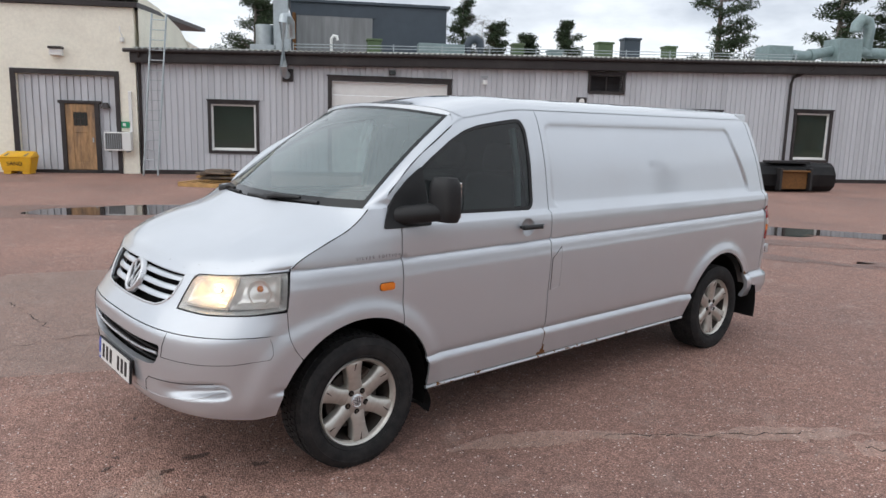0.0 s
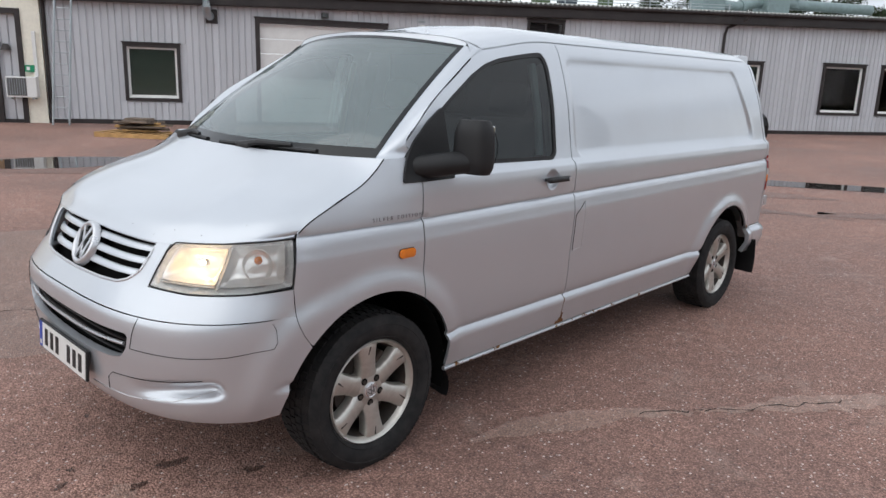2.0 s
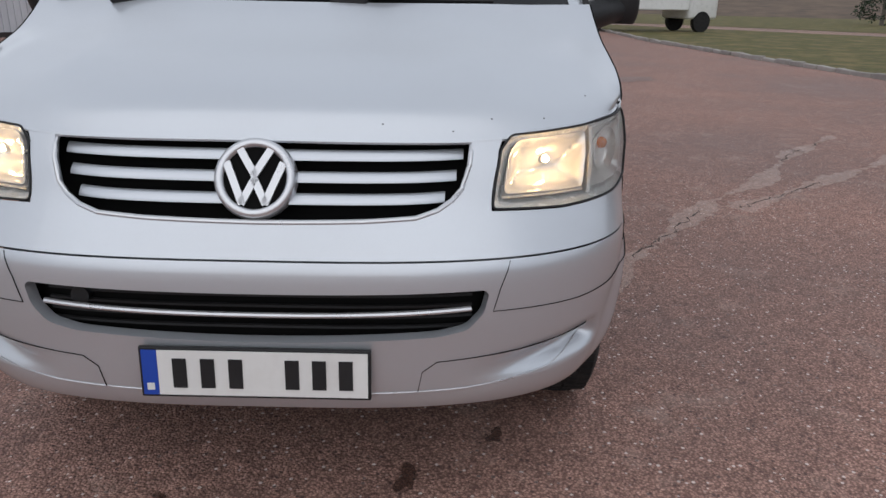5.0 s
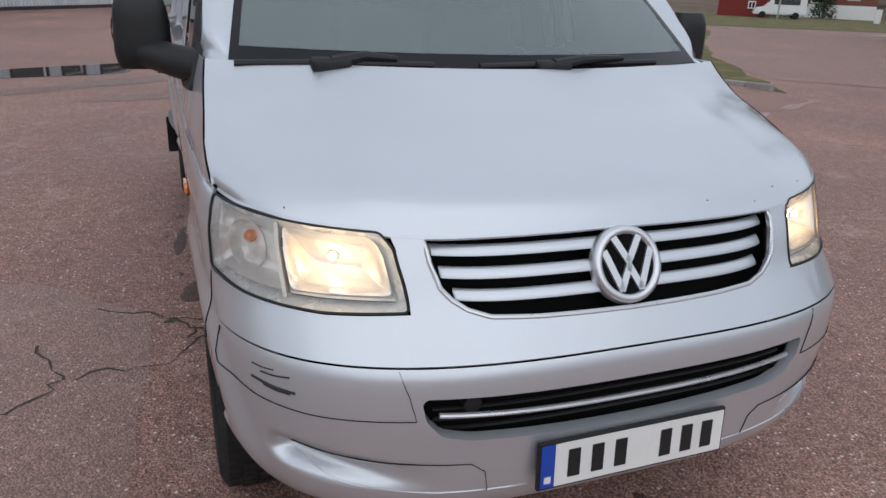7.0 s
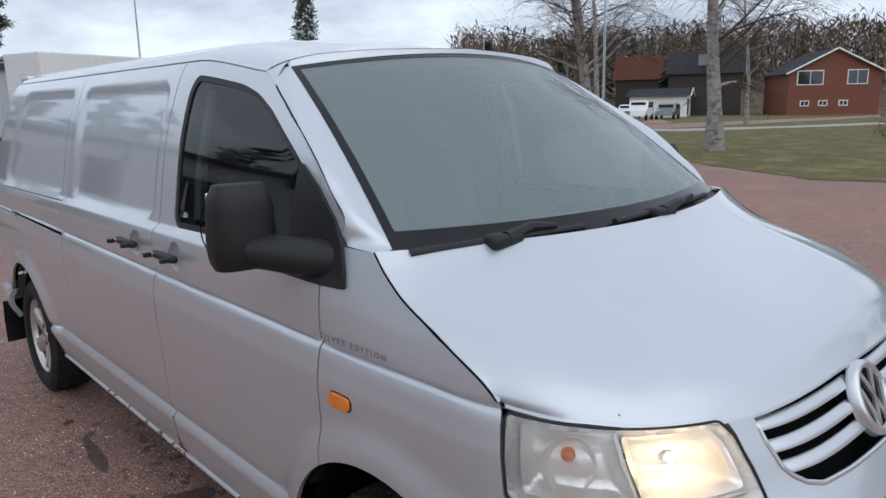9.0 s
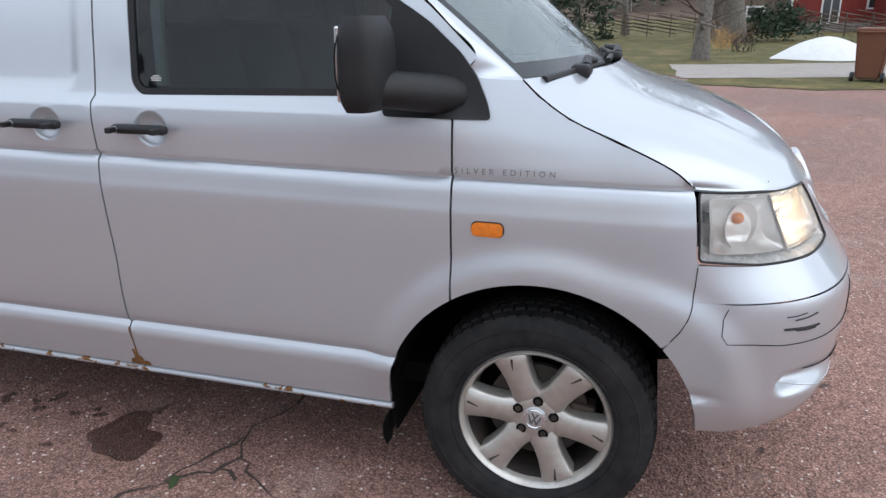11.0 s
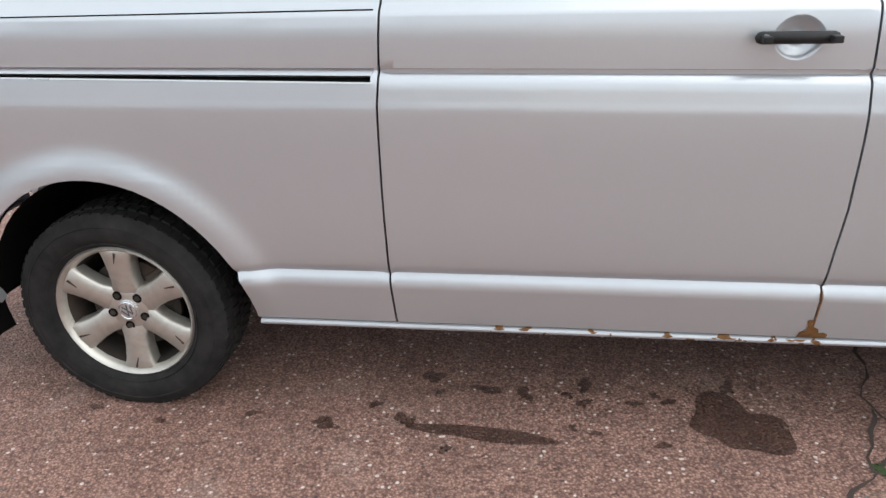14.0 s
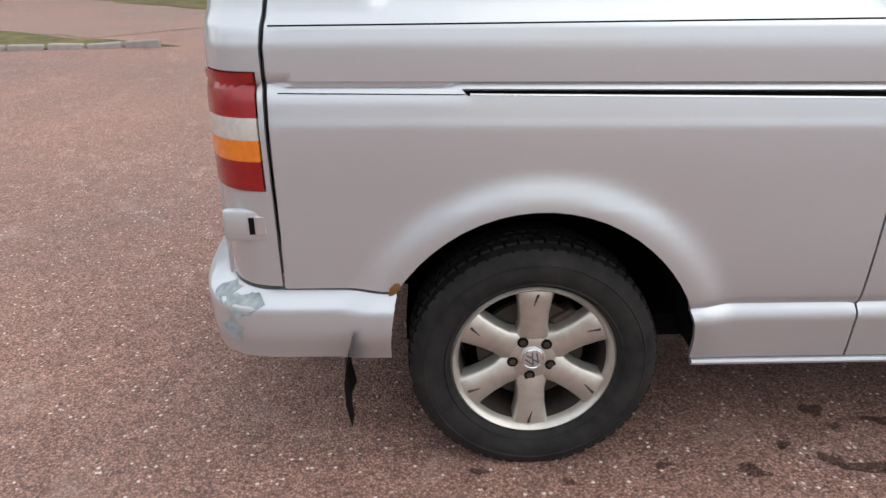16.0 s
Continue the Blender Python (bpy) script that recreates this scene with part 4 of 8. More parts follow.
# grit bin
def grit_bin():
    t = tagged(empty("grit_bin", BW @ Matrix.Translation((-3.45, -0.75, 0))), "yellow plastic grit bin beside the wall", "grit bin")
    bm = bmesh.new()
    rings = [[bm.verts.new((sx * x, sy * y, z)) for sx, sy in ((-1, -1), (1, -1), (1, 1), (-1, 1))] for x, y, z in ((0.40, 0.26, 0.09), (0.47, 0.32, 0.52))]
    for i in range(4):
        bm.faces.new((rings[0][i], rings[0][(i + 1) % 4], rings[1][(i + 1) % 4], rings[1][i]))
    bm.faces.new(rings[0][::-1])
    bm.faces.new(rings[1])
    bmesh.ops.bevel(bm, geom=bm.edges[:], offset=0.02, segments=2, affect="EDGES")
    b = part("tub", bm, YELLOW, t, smooth=40)
    for x in (-0.27, 0.27):
        part("foot", box(x - 0.11, x + 0.11, -0.24, 0.24, 0, 0.10, 0.015), YELLOW, t)
    bm = bmesh.new()
    lo = [bm.verts.new(c) for c in ((-0.49, -0.34, 0.52), (0.49, -0.34, 0.52), (0.49, 0.34, 0.52), (-0.49, 0.34, 0.52))]
    hi = [bm.verts.new(c) for c in ((-0.44, -0.28, 0.57), (0.44, -0.28, 0.57), (0.42, 0.26, 0.70), (-0.42, 0.26, 0.70))]
    bm.faces.new(hi)
    bm.faces.new(lo[::-1])
    for i in range(4):
        bm.faces.new((lo[i], lo[(i + 1) % 4], hi[(i + 1) % 4], hi[i]))
    bmesh.ops.bevel(bm, geom=bm.edges[:], offset=0.015, segments=2, affect="EDGES")
    part("lid", bm, YELLOW, t, smooth=40)
    for x in (-0.28, 0.28):
        part("latch", box(x - 0.03, x + 0.03, -0.30, 0.02, 0.0, 0.02, 0.004), FIN_GREY, t, m=pose(0, 0.0, 0.62, 12))
    cu = bpy.data.curves.new("word", "FONT")
    cu.body, cu.size, cu.extrude, cu.align_x, cu.align_y = "SAND", 0.17, 0.002, "CENTER", "CENTER"
    tmp = bpy.data.objects.new("word", cu)
    me = bpy.data.meshes.new_from_object(tmp)
    bpy.data.objects.remove(tmp)
    me.materials.append(TRIM)
    ob = new("word", me)
    ob.parent = t
    ob["label"] = "black stencilled word"
    ob.matrix_basis = pose(-0.02, -0.305, 0.32, 90 + 8, 0, 0)


grit_bin()


# pallet with timber
def pallet():
    t = tagged(empty("timber_pallet", pose(-15.2, 6.0, 0, 0, 0, 38)), "pallet with a loose stack of old planks", "pallet")
    for y in (-0.45, 0.0, 0.45):
        part("bearer", box(-0.95, 0.95, y - 0.05, y + 0.05, 0.0, 0.10, 0.005), PALLET, t)
    for k in range(7):
        part("deck_board", box(-0.95 + 0.28 * k, -0.82 + 0.28 * k, -0.5, 0.5, 0.10, 0.125, 0.004), PALLET, t)
    rnd = random.Random(3)
    for k in range(16):
        lx, z = rnd.uniform(0.35, 0.65), 0.14 + 0.045 * (k // 3) + 0.01 * (k % 3)
        part("plank", box(-lx, lx, -0.07, 0.07, 0, 0.04, 0.004), PALLET if k % 4 == 0 else AGED_WOOD, t, m=pose(rnd.uniform(-0.35, 0.35) * (1 - k / 22), rnd.uniform(-0.3, 0.3), z, 0, rnd.uniform(-2, 2), rnd.uniform(-25, 25)))
    part("block", box(-0.3, 0.3, -0.2, 0.2, 0.40, 0.47, 0.01), AGED_WOOD, t)
    part("block", box(-0.42, 0.35, -0.25, 0.25, 0.34, 0.395, 0.01), AGED_WOOD, t, m=pose(0, 0, 0, 0, 0, 12))


pallet()


# loader bucket
def bucket():
    t = tagged(empty("loader_bucket", pose(-6.85, 21.55, 0, 0, 0, 59)), "black steel loader bucket with rusty back", "bucket")
    prof = ((0.0, 0.0), (-0.35, 0.02), (-0.55, 0.20), (-0.58, 0.55), (-0.45, 0.80), (-0.25, 0.92))
    bm = bmesh.new()
    prev = None
    for x in (-1.4, 1.4):
        cur = [bm.verts.new((x, y, z)) for y, z in prof]
        if prev:
            for i in range(5):
                bm.faces.new((prev[i], prev[i + 1], cur[i + 1], cur[i]))
        prev = cur
    bmesh.ops.solidify(bm, geom=bm.faces[:], thickness=0.03)
    part("shell", bm, BLACK_STEEL, t)
    for x in (-1.4, 1.37):
        bm = bmesh.new()
        a = [bm.verts.new((x, y, z)) for y, z in prof]
        b = [bm.verts.new((x + 0.03, y, z)) for y, z in prof]
        bm.faces.new(a)
        bm.faces.new(b[::-1])
        for i in range(6):
            bm.faces.new((a[i], b[i], b[(i + 1) % 6], a[(i + 1) % 6]))
        bmesh.ops.recalc_face_normals(bm, faces=bm.faces)
        part("cheek", bm, BLACK_STEEL, t)
    part("rusty_panel", box(-0.55, 0.35, -0.64, -0.59, 0.10, 0.66, 0.01), RUST, t, "rusty back plate")
    for x in (-0.62, 0.42):
        part("bracket", box(x - 0.04, x + 0.04, -0.75, -0.5, 0.05, 0.75, 0.01), BLACK_STEEL, t)
    part("bar", tube([(-0.62, -0.70, 0.66), (0.42, -0.70, 0.66)], 0.035, 8), RUST, t)
    part("top_plate", box(-0.9, 0.5, -0.5, -0.1, 0.90, 0.98, 0.01), BLACK_STEEL, t)
    part("edge", box(-1.4, 1.4, -0.02, 0.12, 0.0, 0.03), BLACK_STEEL, t)


bucket()


# trailer by the wall
def trailer():
    t = tagged(empty("trailer", pose(0.4, 30.5, 0, 0, 0, 59)), "low grey trailer under a tarpaulin", "trailer")
    part("bed", box(-1.6, 1.6, -0.8, 0.8, 0.42, 0.60, 0.02), GALV, t)
    part("cover", box(-1.65, 1.65, -0.85, 0.85, 0.60, 0.95, 0.12), TARP, t, smooth=50)
    part("drawbar", tube([(-1.6, 0, 0.45), (-2.7, 0, 0.42)], 0.05, 8), GALV, t)
    for y in (-0.9, 0.9):
        part("wheel", cyl((0.2, y - 0.08, 0.3), (0.2, y + 0.08, 0.3), 0.3, seg=24), BLACK_STEEL, t)
    part("jockey_wheel", cyl((-2.4, -0.04, 0.12), (-2.4, 0.04, 0.12), 0.12), BLACK_STEEL, t)


trailer()

# board cladding, one object a board
board_me = {}


def board_mesh(w):
    if w not in board_me:
        me = bpy.data.meshes.new("board")
        bm = bmesh.new()
        pr = ((0, 0.03), (0.012, 0.0), (w - 0.040, 0.0), (w - 0.028, 0.024), (w - 0.004, 0.030))
        lo = [bm.verts.new((x, y, 0)) for x, y in pr]
        hi = [bm.verts.new((x, y, 1)) for x, y in pr]
        for i in range(4):
            bm.faces.new((lo[i], lo[i + 1], hi[i + 1], hi[i]))
        bm.to_mesh(me)
        bm.free()
        me.materials.append(BOARD)
        board_me[w] = me
    return board_me[w]


PITCH = 0.20
for k in range(int(WALL_END / PITCH)):
    s = 0.06 + PITCH * k
    if s > 50.5:
        break
    top = eave(s) - 0.02
    spans, lo = [], 0.14
    for x0, x1, z0, z1 in OPENINGS:
        if s + PITCH - 0.03 > x0 - 0.12 and s < x1 + 0.12:
            if z0 - 0.12 > lo:
                spans.append((lo, z0 - 0.12))
            lo = z1 + 0.15
    spans.append((lo, top))
    for za, zb in spans:
        if zb - za > 0.05:
            ob = new("board", board_mesh(PITCH))
            ob.parent = wall_workshop
            ob.matrix_basis = Matrix.Translation((s, -0.002, za)) @ Matrix.Diagonal((1, 1, zb - za, 1))

# ---- van: body form ----
def smooth(a, b, t):
    t = np.clip((t - a) / (b - a), 0, 1)
    return t * t * (3 - 2 * t)


def pchip(xs, ys):
    """A curve through points with no overshoot."""
    xs, ys = np.array(xs, float), np.array(ys, float)
    h, d = np.diff(xs), np.diff(ys) / np.diff(xs)
    g = np.zeros(len(xs))
    for i in range(1, len(xs) - 1):
        if d[i - 1] * d[i] > 0:
            w1, w2 = 2 * h[i] + h[i - 1], h[i] + 2 * h[i - 1]
            g[i] = (w1 + w2) / (w1 / d[i - 1] + w2 / d[i])
    g[0], g[-1] = d[0], d[-1]

    def f(t):
        t = np.clip(np.asarray(t, float), xs[0], xs[-1])
        i = np.clip(np.searchsorted(xs, t) - 1, 0, len(xs) - 2)
        s = (t - xs[i]) / h[i]
        return (ys[i] * (1 + 2 * s) * (1 - s) ** 2 + g[i] * h[i] * s * (1 - s) ** 2
                + ys[i + 1] * s * s * (3 - 2 * s) + g[i + 1] * h[i] * s * s * (s - 1))
    return f


RAKE, LIFT = 0.003, 0.018
Y_FRONT, Y_REAR, L_FRONT, L_REAR = -0.2, 4.02, 1.1, 0.42
V_KEYS = (0.25, 0.31, 0.412, 0.446, 0.475, 0.485, 0.55, 0.75, 0.90, 0.936, 0.946, 0.956, 1.026, 1.029, 1.039, 1.042, 1.12, 1.188, 1.197, 1.216, 1.24, 1.5, 1.70, 1.78, 1.84, 1.90, 2.0, 2.2, 2.56)
X_KEYS = (0.875, 0.892, 0.912, 0.918, 0.900, 0.912, 0.924, 0.940, 0.9485, 0.9490, 0.9480, 0.9460, 0.930, 0.921, 0.921, 0.932, 0.933, 0.926, 0.922, 0.899, 0.893, 0.845, 0.785, 0.752, 0.710, 0.655, 0.56, 0.36, 0.0)
Z_TOP = (1.769, 1.819, 1.848, 1.871, 1.891, 1.904)
side_x = pchip(V_KEYS, X_KEYS)
side_z = pchip((0.2, 1.0, 1.70, 1.78, 1.84, 1.90, 2.0, 2.2, 2.56), (0.2, 1.0, 1.693) + Z_TOP)
bumper_x = pchip((0.25, 0.33, 0.42, 0.55, 0.68, 0.74, 0.80, 0.95, 1.3), (0.86, 0.885, 0.915, 0.935, 0.948, 0.948, 0.944, 0.935, 0.90))
nose_y = pchip((0.25, 0.33, 0.37, 0.42, 0.525, 0.60, 0.68, 0.730, 0.747, 0.785, 0.845, 0.91, 0.98, 1.04, 1.3),
               (-0.78, -0.825, -0.862, -0.878, -0.886, -0.892, -0.891, -0.885, -0.873, -0.848, -0.808, -0.774, -0.735, -0.705, -0.64))
wing_x = pchip((1.0, 1.042, 1.12, 1.20, 1.30, 1.45), (0.932, 0.932, 0.929, 0.917, 0.890, 0.85))
nose_n = pchip((0.25, 0.70, 0.88, 1.3), (3.1, 3.1, 2.8, 2.8))
HUB_F, HUB_R, ARCH_F, ARCH_R = (0.0, 0.335), (3.4, 0.345), 0.444, 0.432


def round_rect(y, z, y0, y1, z0, z1, r):
    """Distance to a rounded rectangle, negative inside."""
    qx = np.abs(y - (y0 + y1) / 2) - (y1 - y0) / 2 + r
    qz = np.abs(z - (z0 + z1) / 2) - (z1 - z0) / 2 + r
    return np.hypot(np.maximum(qx, 0), np.maximum(qz, 0)) + np.minimum(np.maximum(qx, qz), 0) - r


def body(u, v, sgn=1, off=0.0):
    """Points of the body's skin: u runs from the nose's middle (-1.1) along the side to the tail's middle, v up the side."""
    u, v = np.asarray(u, float), np.asarray(v, float)
    y_mid = Y_FRONT + u
    band = smooth(0.55, 0.95, v) * (1 - smooth(1.1, 1.18, v))
    vv = v
    z = LIFT + side_z(v) + 0.008 * np.clip(y_mid, 0, 4) * band
    tail = smooth(3.72, 3.76, y_mid)
    low_x = side_x(vv) * (1 - tail * (1 - smooth(0.53, 0.58, v))) + tail * (1 - smooth(0.53, 0.58, v)) * (0.926 + 0.028 * (1 - smooth(0.495, 0.54, v)) - 0.03 * (1 - smooth(0.33, 0.44, v)))
    ahead = (1 - smooth(0.14, 0.24, y_mid)) * smooth(1.042, 1.10, v) * (1 - smooth(1.30, 1.40, v))
    low_x = low_x * (1 - ahead) + wing_x(v) * ahead
    fore = 1 - smooth(-0.42, -0.30, y_mid)
    w_front = np.where(v < 0.76, 1.0, 1 - smooth(0.76, 1.0, v)) * fore
    x = low_x * (1 - w_front) + bumper_x(v) * w_front
    x = x - 0.013 * (1 - smooth(-0.5, 0.28, y_mid))
    x = x - 0.025 * (1 - smooth(-0.15, 0.3, y_mid)) * smooth(1.0, 1.25, v) * (1 - smooth(1.3, 1.5, v))
    # wheel arch flares, pressed panels, handle dishes
    zw = z + RAKE * y_mid
    for (hy, hz), r, a in ((HUB_F, ARCH_F, 0.022), (HUB_R, ARCH_R, 0.026)):
        d = np.hypot(y_mid - hy, zw - hz)
        x = x + a * (1 - smooth(r + 0.02, r + 0.115, d)) * smooth(0.30, 0.5, zw)
    panels = ((1.41, 3.84),) if sgn > 0 else ((1.43, 2.45), (2.62, 3.83))
    for y0, y1 in panels:
        d = round_rect(y_mid - 0.16 * smooth(1.2, 1.8, v) * np.where(y_mid > 3, -1.0, 0.0), v, y0, y1, 1.222, 1.735, 0.06)
        x = x - 0.015 * (1 - smooth(-0.017, 0.0, d))
    # fog lamp hollows and the front and rear wraps
    n = nose_n(v)
    th = np.clip((u + L_FRONT) / L_FRONT, 0, 1) * math.pi / 2
    depth = Y_FRONT - nose_y(v)
    fx = np.sin(th) ** (2 / n)
    fy = Y_FRONT - depth * np.cos(th) ** (2 / n)
    ur = u - (Y_REAR - Y_FRONT)
    ph = np.clip(ur / L_REAR, 0, 1) * math.pi / 2
    bump_out = 0.085 * (1 - smooth(0.50, 0.55, v))
    ry = Y_REAR + (0.245 + bump_out) * np.sin(ph) ** (2 / 3.6)
    rx = np.cos(ph) ** (2 / 3.6)
    y = np.where(u < 0, fy, np.where(ur > 0, ry, y_mid))
    f = np.where(u < 0, fx, np.where(ur > 0, rx, 1.0))
    y = y - 0.13 * smooth(1.1, 1.85, v) * smooth(2.9, 4.2, y)
    z = z - 0.075 * (1 - smooth(0.6, 1.3, y)) * smooth(1.45, 1.8, v)
    X = x * f
    if np.any(v < 0.75):
        hollow = round_rect(np.abs(X), v + 0.10 * np.clip(0.62 - np.abs(X), -0.3, 0.3), 0.40, 0.835, 0.43, 0.508, 0.035)
        deep = (1 - smooth(-0.035, 0.004, hollow)) * smooth(0.45, 0.80, np.abs(X)) * (u < -0.02)
        X, y = X - 0.030 * deep * (X > 0), y + 0.040 * deep
    return np.stack([sgn * (X - off * (u >= 0)), y + off * (u < 0), z + RAKE * y], axis=-1)


def u_at_y(y, z):
    """The place along the skin of a point of the side or the front corner."""
    if y >= Y_FRONT:
        return min(y, 99) - Y_FRONT
    c = min(1.0, ((Y_FRONT - y) / (Y_FRONT - float(nose_y(z)))) ** (float(nose_n(z)) / 2))
    return -L_FRONT * (1 - math.acos(c) / (math.pi / 2))


def u_at_x(x, z):
    s = min(1.0, (abs(x) / float(bumper_x(z))) ** (float(nose_n(z)) / 2))
    return -L_FRONT * (1 - math.asin(s) / (math.pi / 2))


def yz(*pts):
    return [(u_at_y(y, z), z) for y, z in pts]


def xz(*pts):
    return [(u_at_x(x, z), z) for x, z in pts]


def arc(hub, r, y0, y1, n=24):
    """Wheel arch edge from y0 to y1."""
    out = []
    a0, a1 = math.acos(max(-1, min(1, (y0 - hub[0]) / r))), math.acos(max(-1, min(1, (y1 - hub[0]) / r)))
    for i in range(n + 1):
        a = a0 + (a1 - a0) * i / n
        y, z = hub[0] + r * math.cos(a), hub[1] + r * math.sin(a)
        v = z - LIFT - RAKE * y
        out.append((u_at_y(y, v), v))
    return out


def dense(loop, step):
    out = []
    for (a, b), (c, d) in zip(loop, loop[1:] + loop[:1]):
        k = max(1, int(math.hypot(c - a, d - b) / step))
        out += [(a + (c - a) * i / k, b + (d - b) * i / k) for i in range(k)]
    return out


def inside(px, py, loop):
    res = np.zeros(len(px), bool)
    for (x0, y0), (x1, y1) in zip(loop, loop[1:] + loop[:1]):
        if y0 != y1:
            res ^= ((y0 > py) != (y1 > py)) & (px < (x1 - x0) * (py - y0) / (y1 - y0) + x0)
    return res


def edge_distance(px, py, loops):
    best = np.full(len(px), 9.0)
    for loop in loops:
        for (x0, y0), (x1, y1) in zip(loop, loop[1:] + loop[:1]):
            dx, dy = x1 - x0, y1 - y0
            t = np.clip(((px - x0) * dx + (py - y0) * dy) / (dx * dx + dy * dy + 1e-12), 0, 1)
            best = np.minimum(best, np.hypot(px - x0 - t * dx, py - y0 - t * dy))
    return best


def shrink(loop, d):
    """A loop drawn in by d."""
    n = len(loop)
    area = sum(loop[i - 1][0] * loop[i][1] - loop[i][0] * loop[i - 1][1] for i in range(n))
    s = 1 if area > 0 else -1
    out = []
    for i in range(n):
        (ax, ay), (bx, by), (cx, cy) = loop[i - 1], loop[i], loop[(i + 1) % n]
        n1, n2 = Vector((-(by - ay), bx - ax)), Vector((-(cy - by), cx - bx))
        n1 = n1.normalized() if n1.length else n1
        n2 = n2.normalized() if n2.length else n2
        m = (n1 + n2)
        m = m / max(0.6, m.dot(n1)) if m.length > 0.2 else n1
        out.append((bx + s * d * m.x, by + s * d * m.y))
    return out


def rounded(loop, r, k=4):
    """A loop with its corners rounded."""
    out = []
    n = len(loop)
    for i in range(n):
        a, b, c = Vector(loop[i - 1]), Vector(loop[i]), Vector(loop[(i + 1) % n])
        ra = min(r, (a - b).length * 0.45, (c - b).length * 0.45)
        p, q = b + (a - b).normalized() * ra, b + (c - b).normalized() * ra
        for j in range(k + 1):
            t = j / k
            out.append(tuple(p * (1 - t) ** 2 + b * 2 * t * (1 - t) + q * t * t))
    return out


def panel(name, loop, material, parent, fn, holes=(), step=0.02, rows=(), flange=0.014, label="", off=0.0, flip=False, bowl=None, bottom_only=False):
    """A pressed panel: the part of a curved skin within a loop, with its edges turned in."""
    from mathutils.geometry import delaunay_2d_cdt
    loops = [dense(list(lp), step * 0.8) for lp in (loop, *holes)]
    xs, ys = [p[0] for p in loops[0]], [p[1] for p in loops[0]]
    cols = np.arange(min(xs), max(xs) + step, step)
    vr = sorted(set(np.round(np.arange(min(ys), max(ys) + step, step), 4)) | {r for r in rows if min(ys) < r < max(ys)})
    keep = []
    for r in vr:
        if not keep or r - keep[-1] > 0.0025:
            if keep and r - keep[-1] < step * 0.45 and r not in rows and keep[-1] in rows:
                continue
            keep.append(r)
    gx, gy = (a.ravel() for a in np.meshgrid(cols, keep))
    ok = inside(gx, gy, loops[0])
    for h in loops[1:]:
        ok &= ~inside(gx, gy, h)
    gx, gy = gx[ok], gy[ok]
    far = edge_distance(gx, gy, loops) > step * 0.4
    gx, gy = gx[far], gy[far]
    pts, edges = [], []
    for lp in loops:
        base = len(pts)
        pts += lp
        edges += [(base + i, base + (i + 1) % len(lp)) for i in range(len(lp))]
    pts2 = [Vector(p) for p in pts] + [Vector((a, b)) for a, b in zip(gx, gy)]
    vo, eo, fo, *_ = delaunay_2d_cdt(pts2, edges, [], 0, 1e-6)
    vo = np.array([(p.x, p.y) for p in vo])
    tri = np.array([f for f in fo if len(f) == 3])
    cen = vo[tri].mean(1)
    ok = inside(cen[:, 0], cen[:, 1], loops[0])
    for h in loops[1:]:
        ok &= ~inside(cen[:, 0], cen[:, 1], h)
    e1, e2 = vo[tri[:, 1]] - vo[tri[:, 0]], vo[tri[:, 2]] - vo[tri[:, 0]]
    ok &= np.abs(e1[:, 0] * e2[:, 1] - e1[:, 1] * e2[:, 0]) > 2e-7
    tri = tri[ok]
    p0 = fn(vo[:, 0], vo[:, 1])
    e = 1e-3
    nrm = np.cross(fn(vo[:, 0] + e, vo[:, 1]) - fn(vo[:, 0] - e, vo[:, 1]), fn(vo[:, 0], vo[:, 1] + e) - fn(vo[:, 0], vo[:, 1] - e))
    nrm /= np.linalg.norm(nrm, axis=1)[:, None] + 1e-12
    if flip:
        nrm = -nrm
    shift = off
    if bowl:
        shift = off - bowl[0] * smooth(0.0, bowl[1], edge_distance(vo[:, 0], vo[:, 1], loops))
        p0 = p0 + nrm * shift[:, None]
    else:
        p0 = p0 + nrm * off
    a, b, c = p0[tri[:, 0]], p0[tri[:, 1]], p0[tri[:, 2]]
    fn_ = np.cross(b - a, c - a)
    wrong = (fn_ * nrm[tri[:, 0]]).sum(1) < 0
    tri[wrong] = tri[wrong][:, ::-1]
    verts, faces = [tuple(p) for p in p0], [tuple(int(i) for i in t) for t in tri]
    if flange:
        count = {}
        for f in faces:
            for i in range(3):
                k = (f[i], f[(i + 1) % 3])
                count[k] = count.get(k, 0) + 1
        rim, new_id = [k for k in count if (k[1], k[0]) not in count], {}
        for k in rim:
            for i in k:
                if i not in new_id:
                    new_id[i] = len(verts)
                    verts.append(tuple(p0[i] - nrm[i] * flange))
        faces += [(b, a, new_id[a], new_id[b]) for a, b in rim]
    me = bpy.data.meshes.new(name)
    me.from_pydata(verts, [], faces)
    me.materials.append(material)
    me.shade_smooth()
    me.set_sharp_from_angle(angle=radians(50))
    ob = new(name, me)
    ob.parent = parent
    if label:
        ob["label"] = label
    return ob


def patch(name, fn, nu, nv, material, parent, label="", flip=False, close=None):
    """A skin from a function of (0..1, 0..1)."""
    verts = [tuple(fn(i / nu, j / nv)) for j in range(nv + 1) for i in range(nu + 1)]
    w = nu + 1
    faces = [(j * w + i, j * w + i + 1, (j + 1) * w + i + 1, (j + 1) * w + i) for j in range(nv) for i in range(nu)]
    if flip:
        faces = [f[::-1] for f in faces]
    me = bpy.data.meshes.new(name)
    me.from_pydata(verts, [], faces)
    me.materials.append(material)
    me.shade_smooth()
    ob = new(name, me)
    ob.parent = parent
    if label:
        ob["label"] = label
    return ob


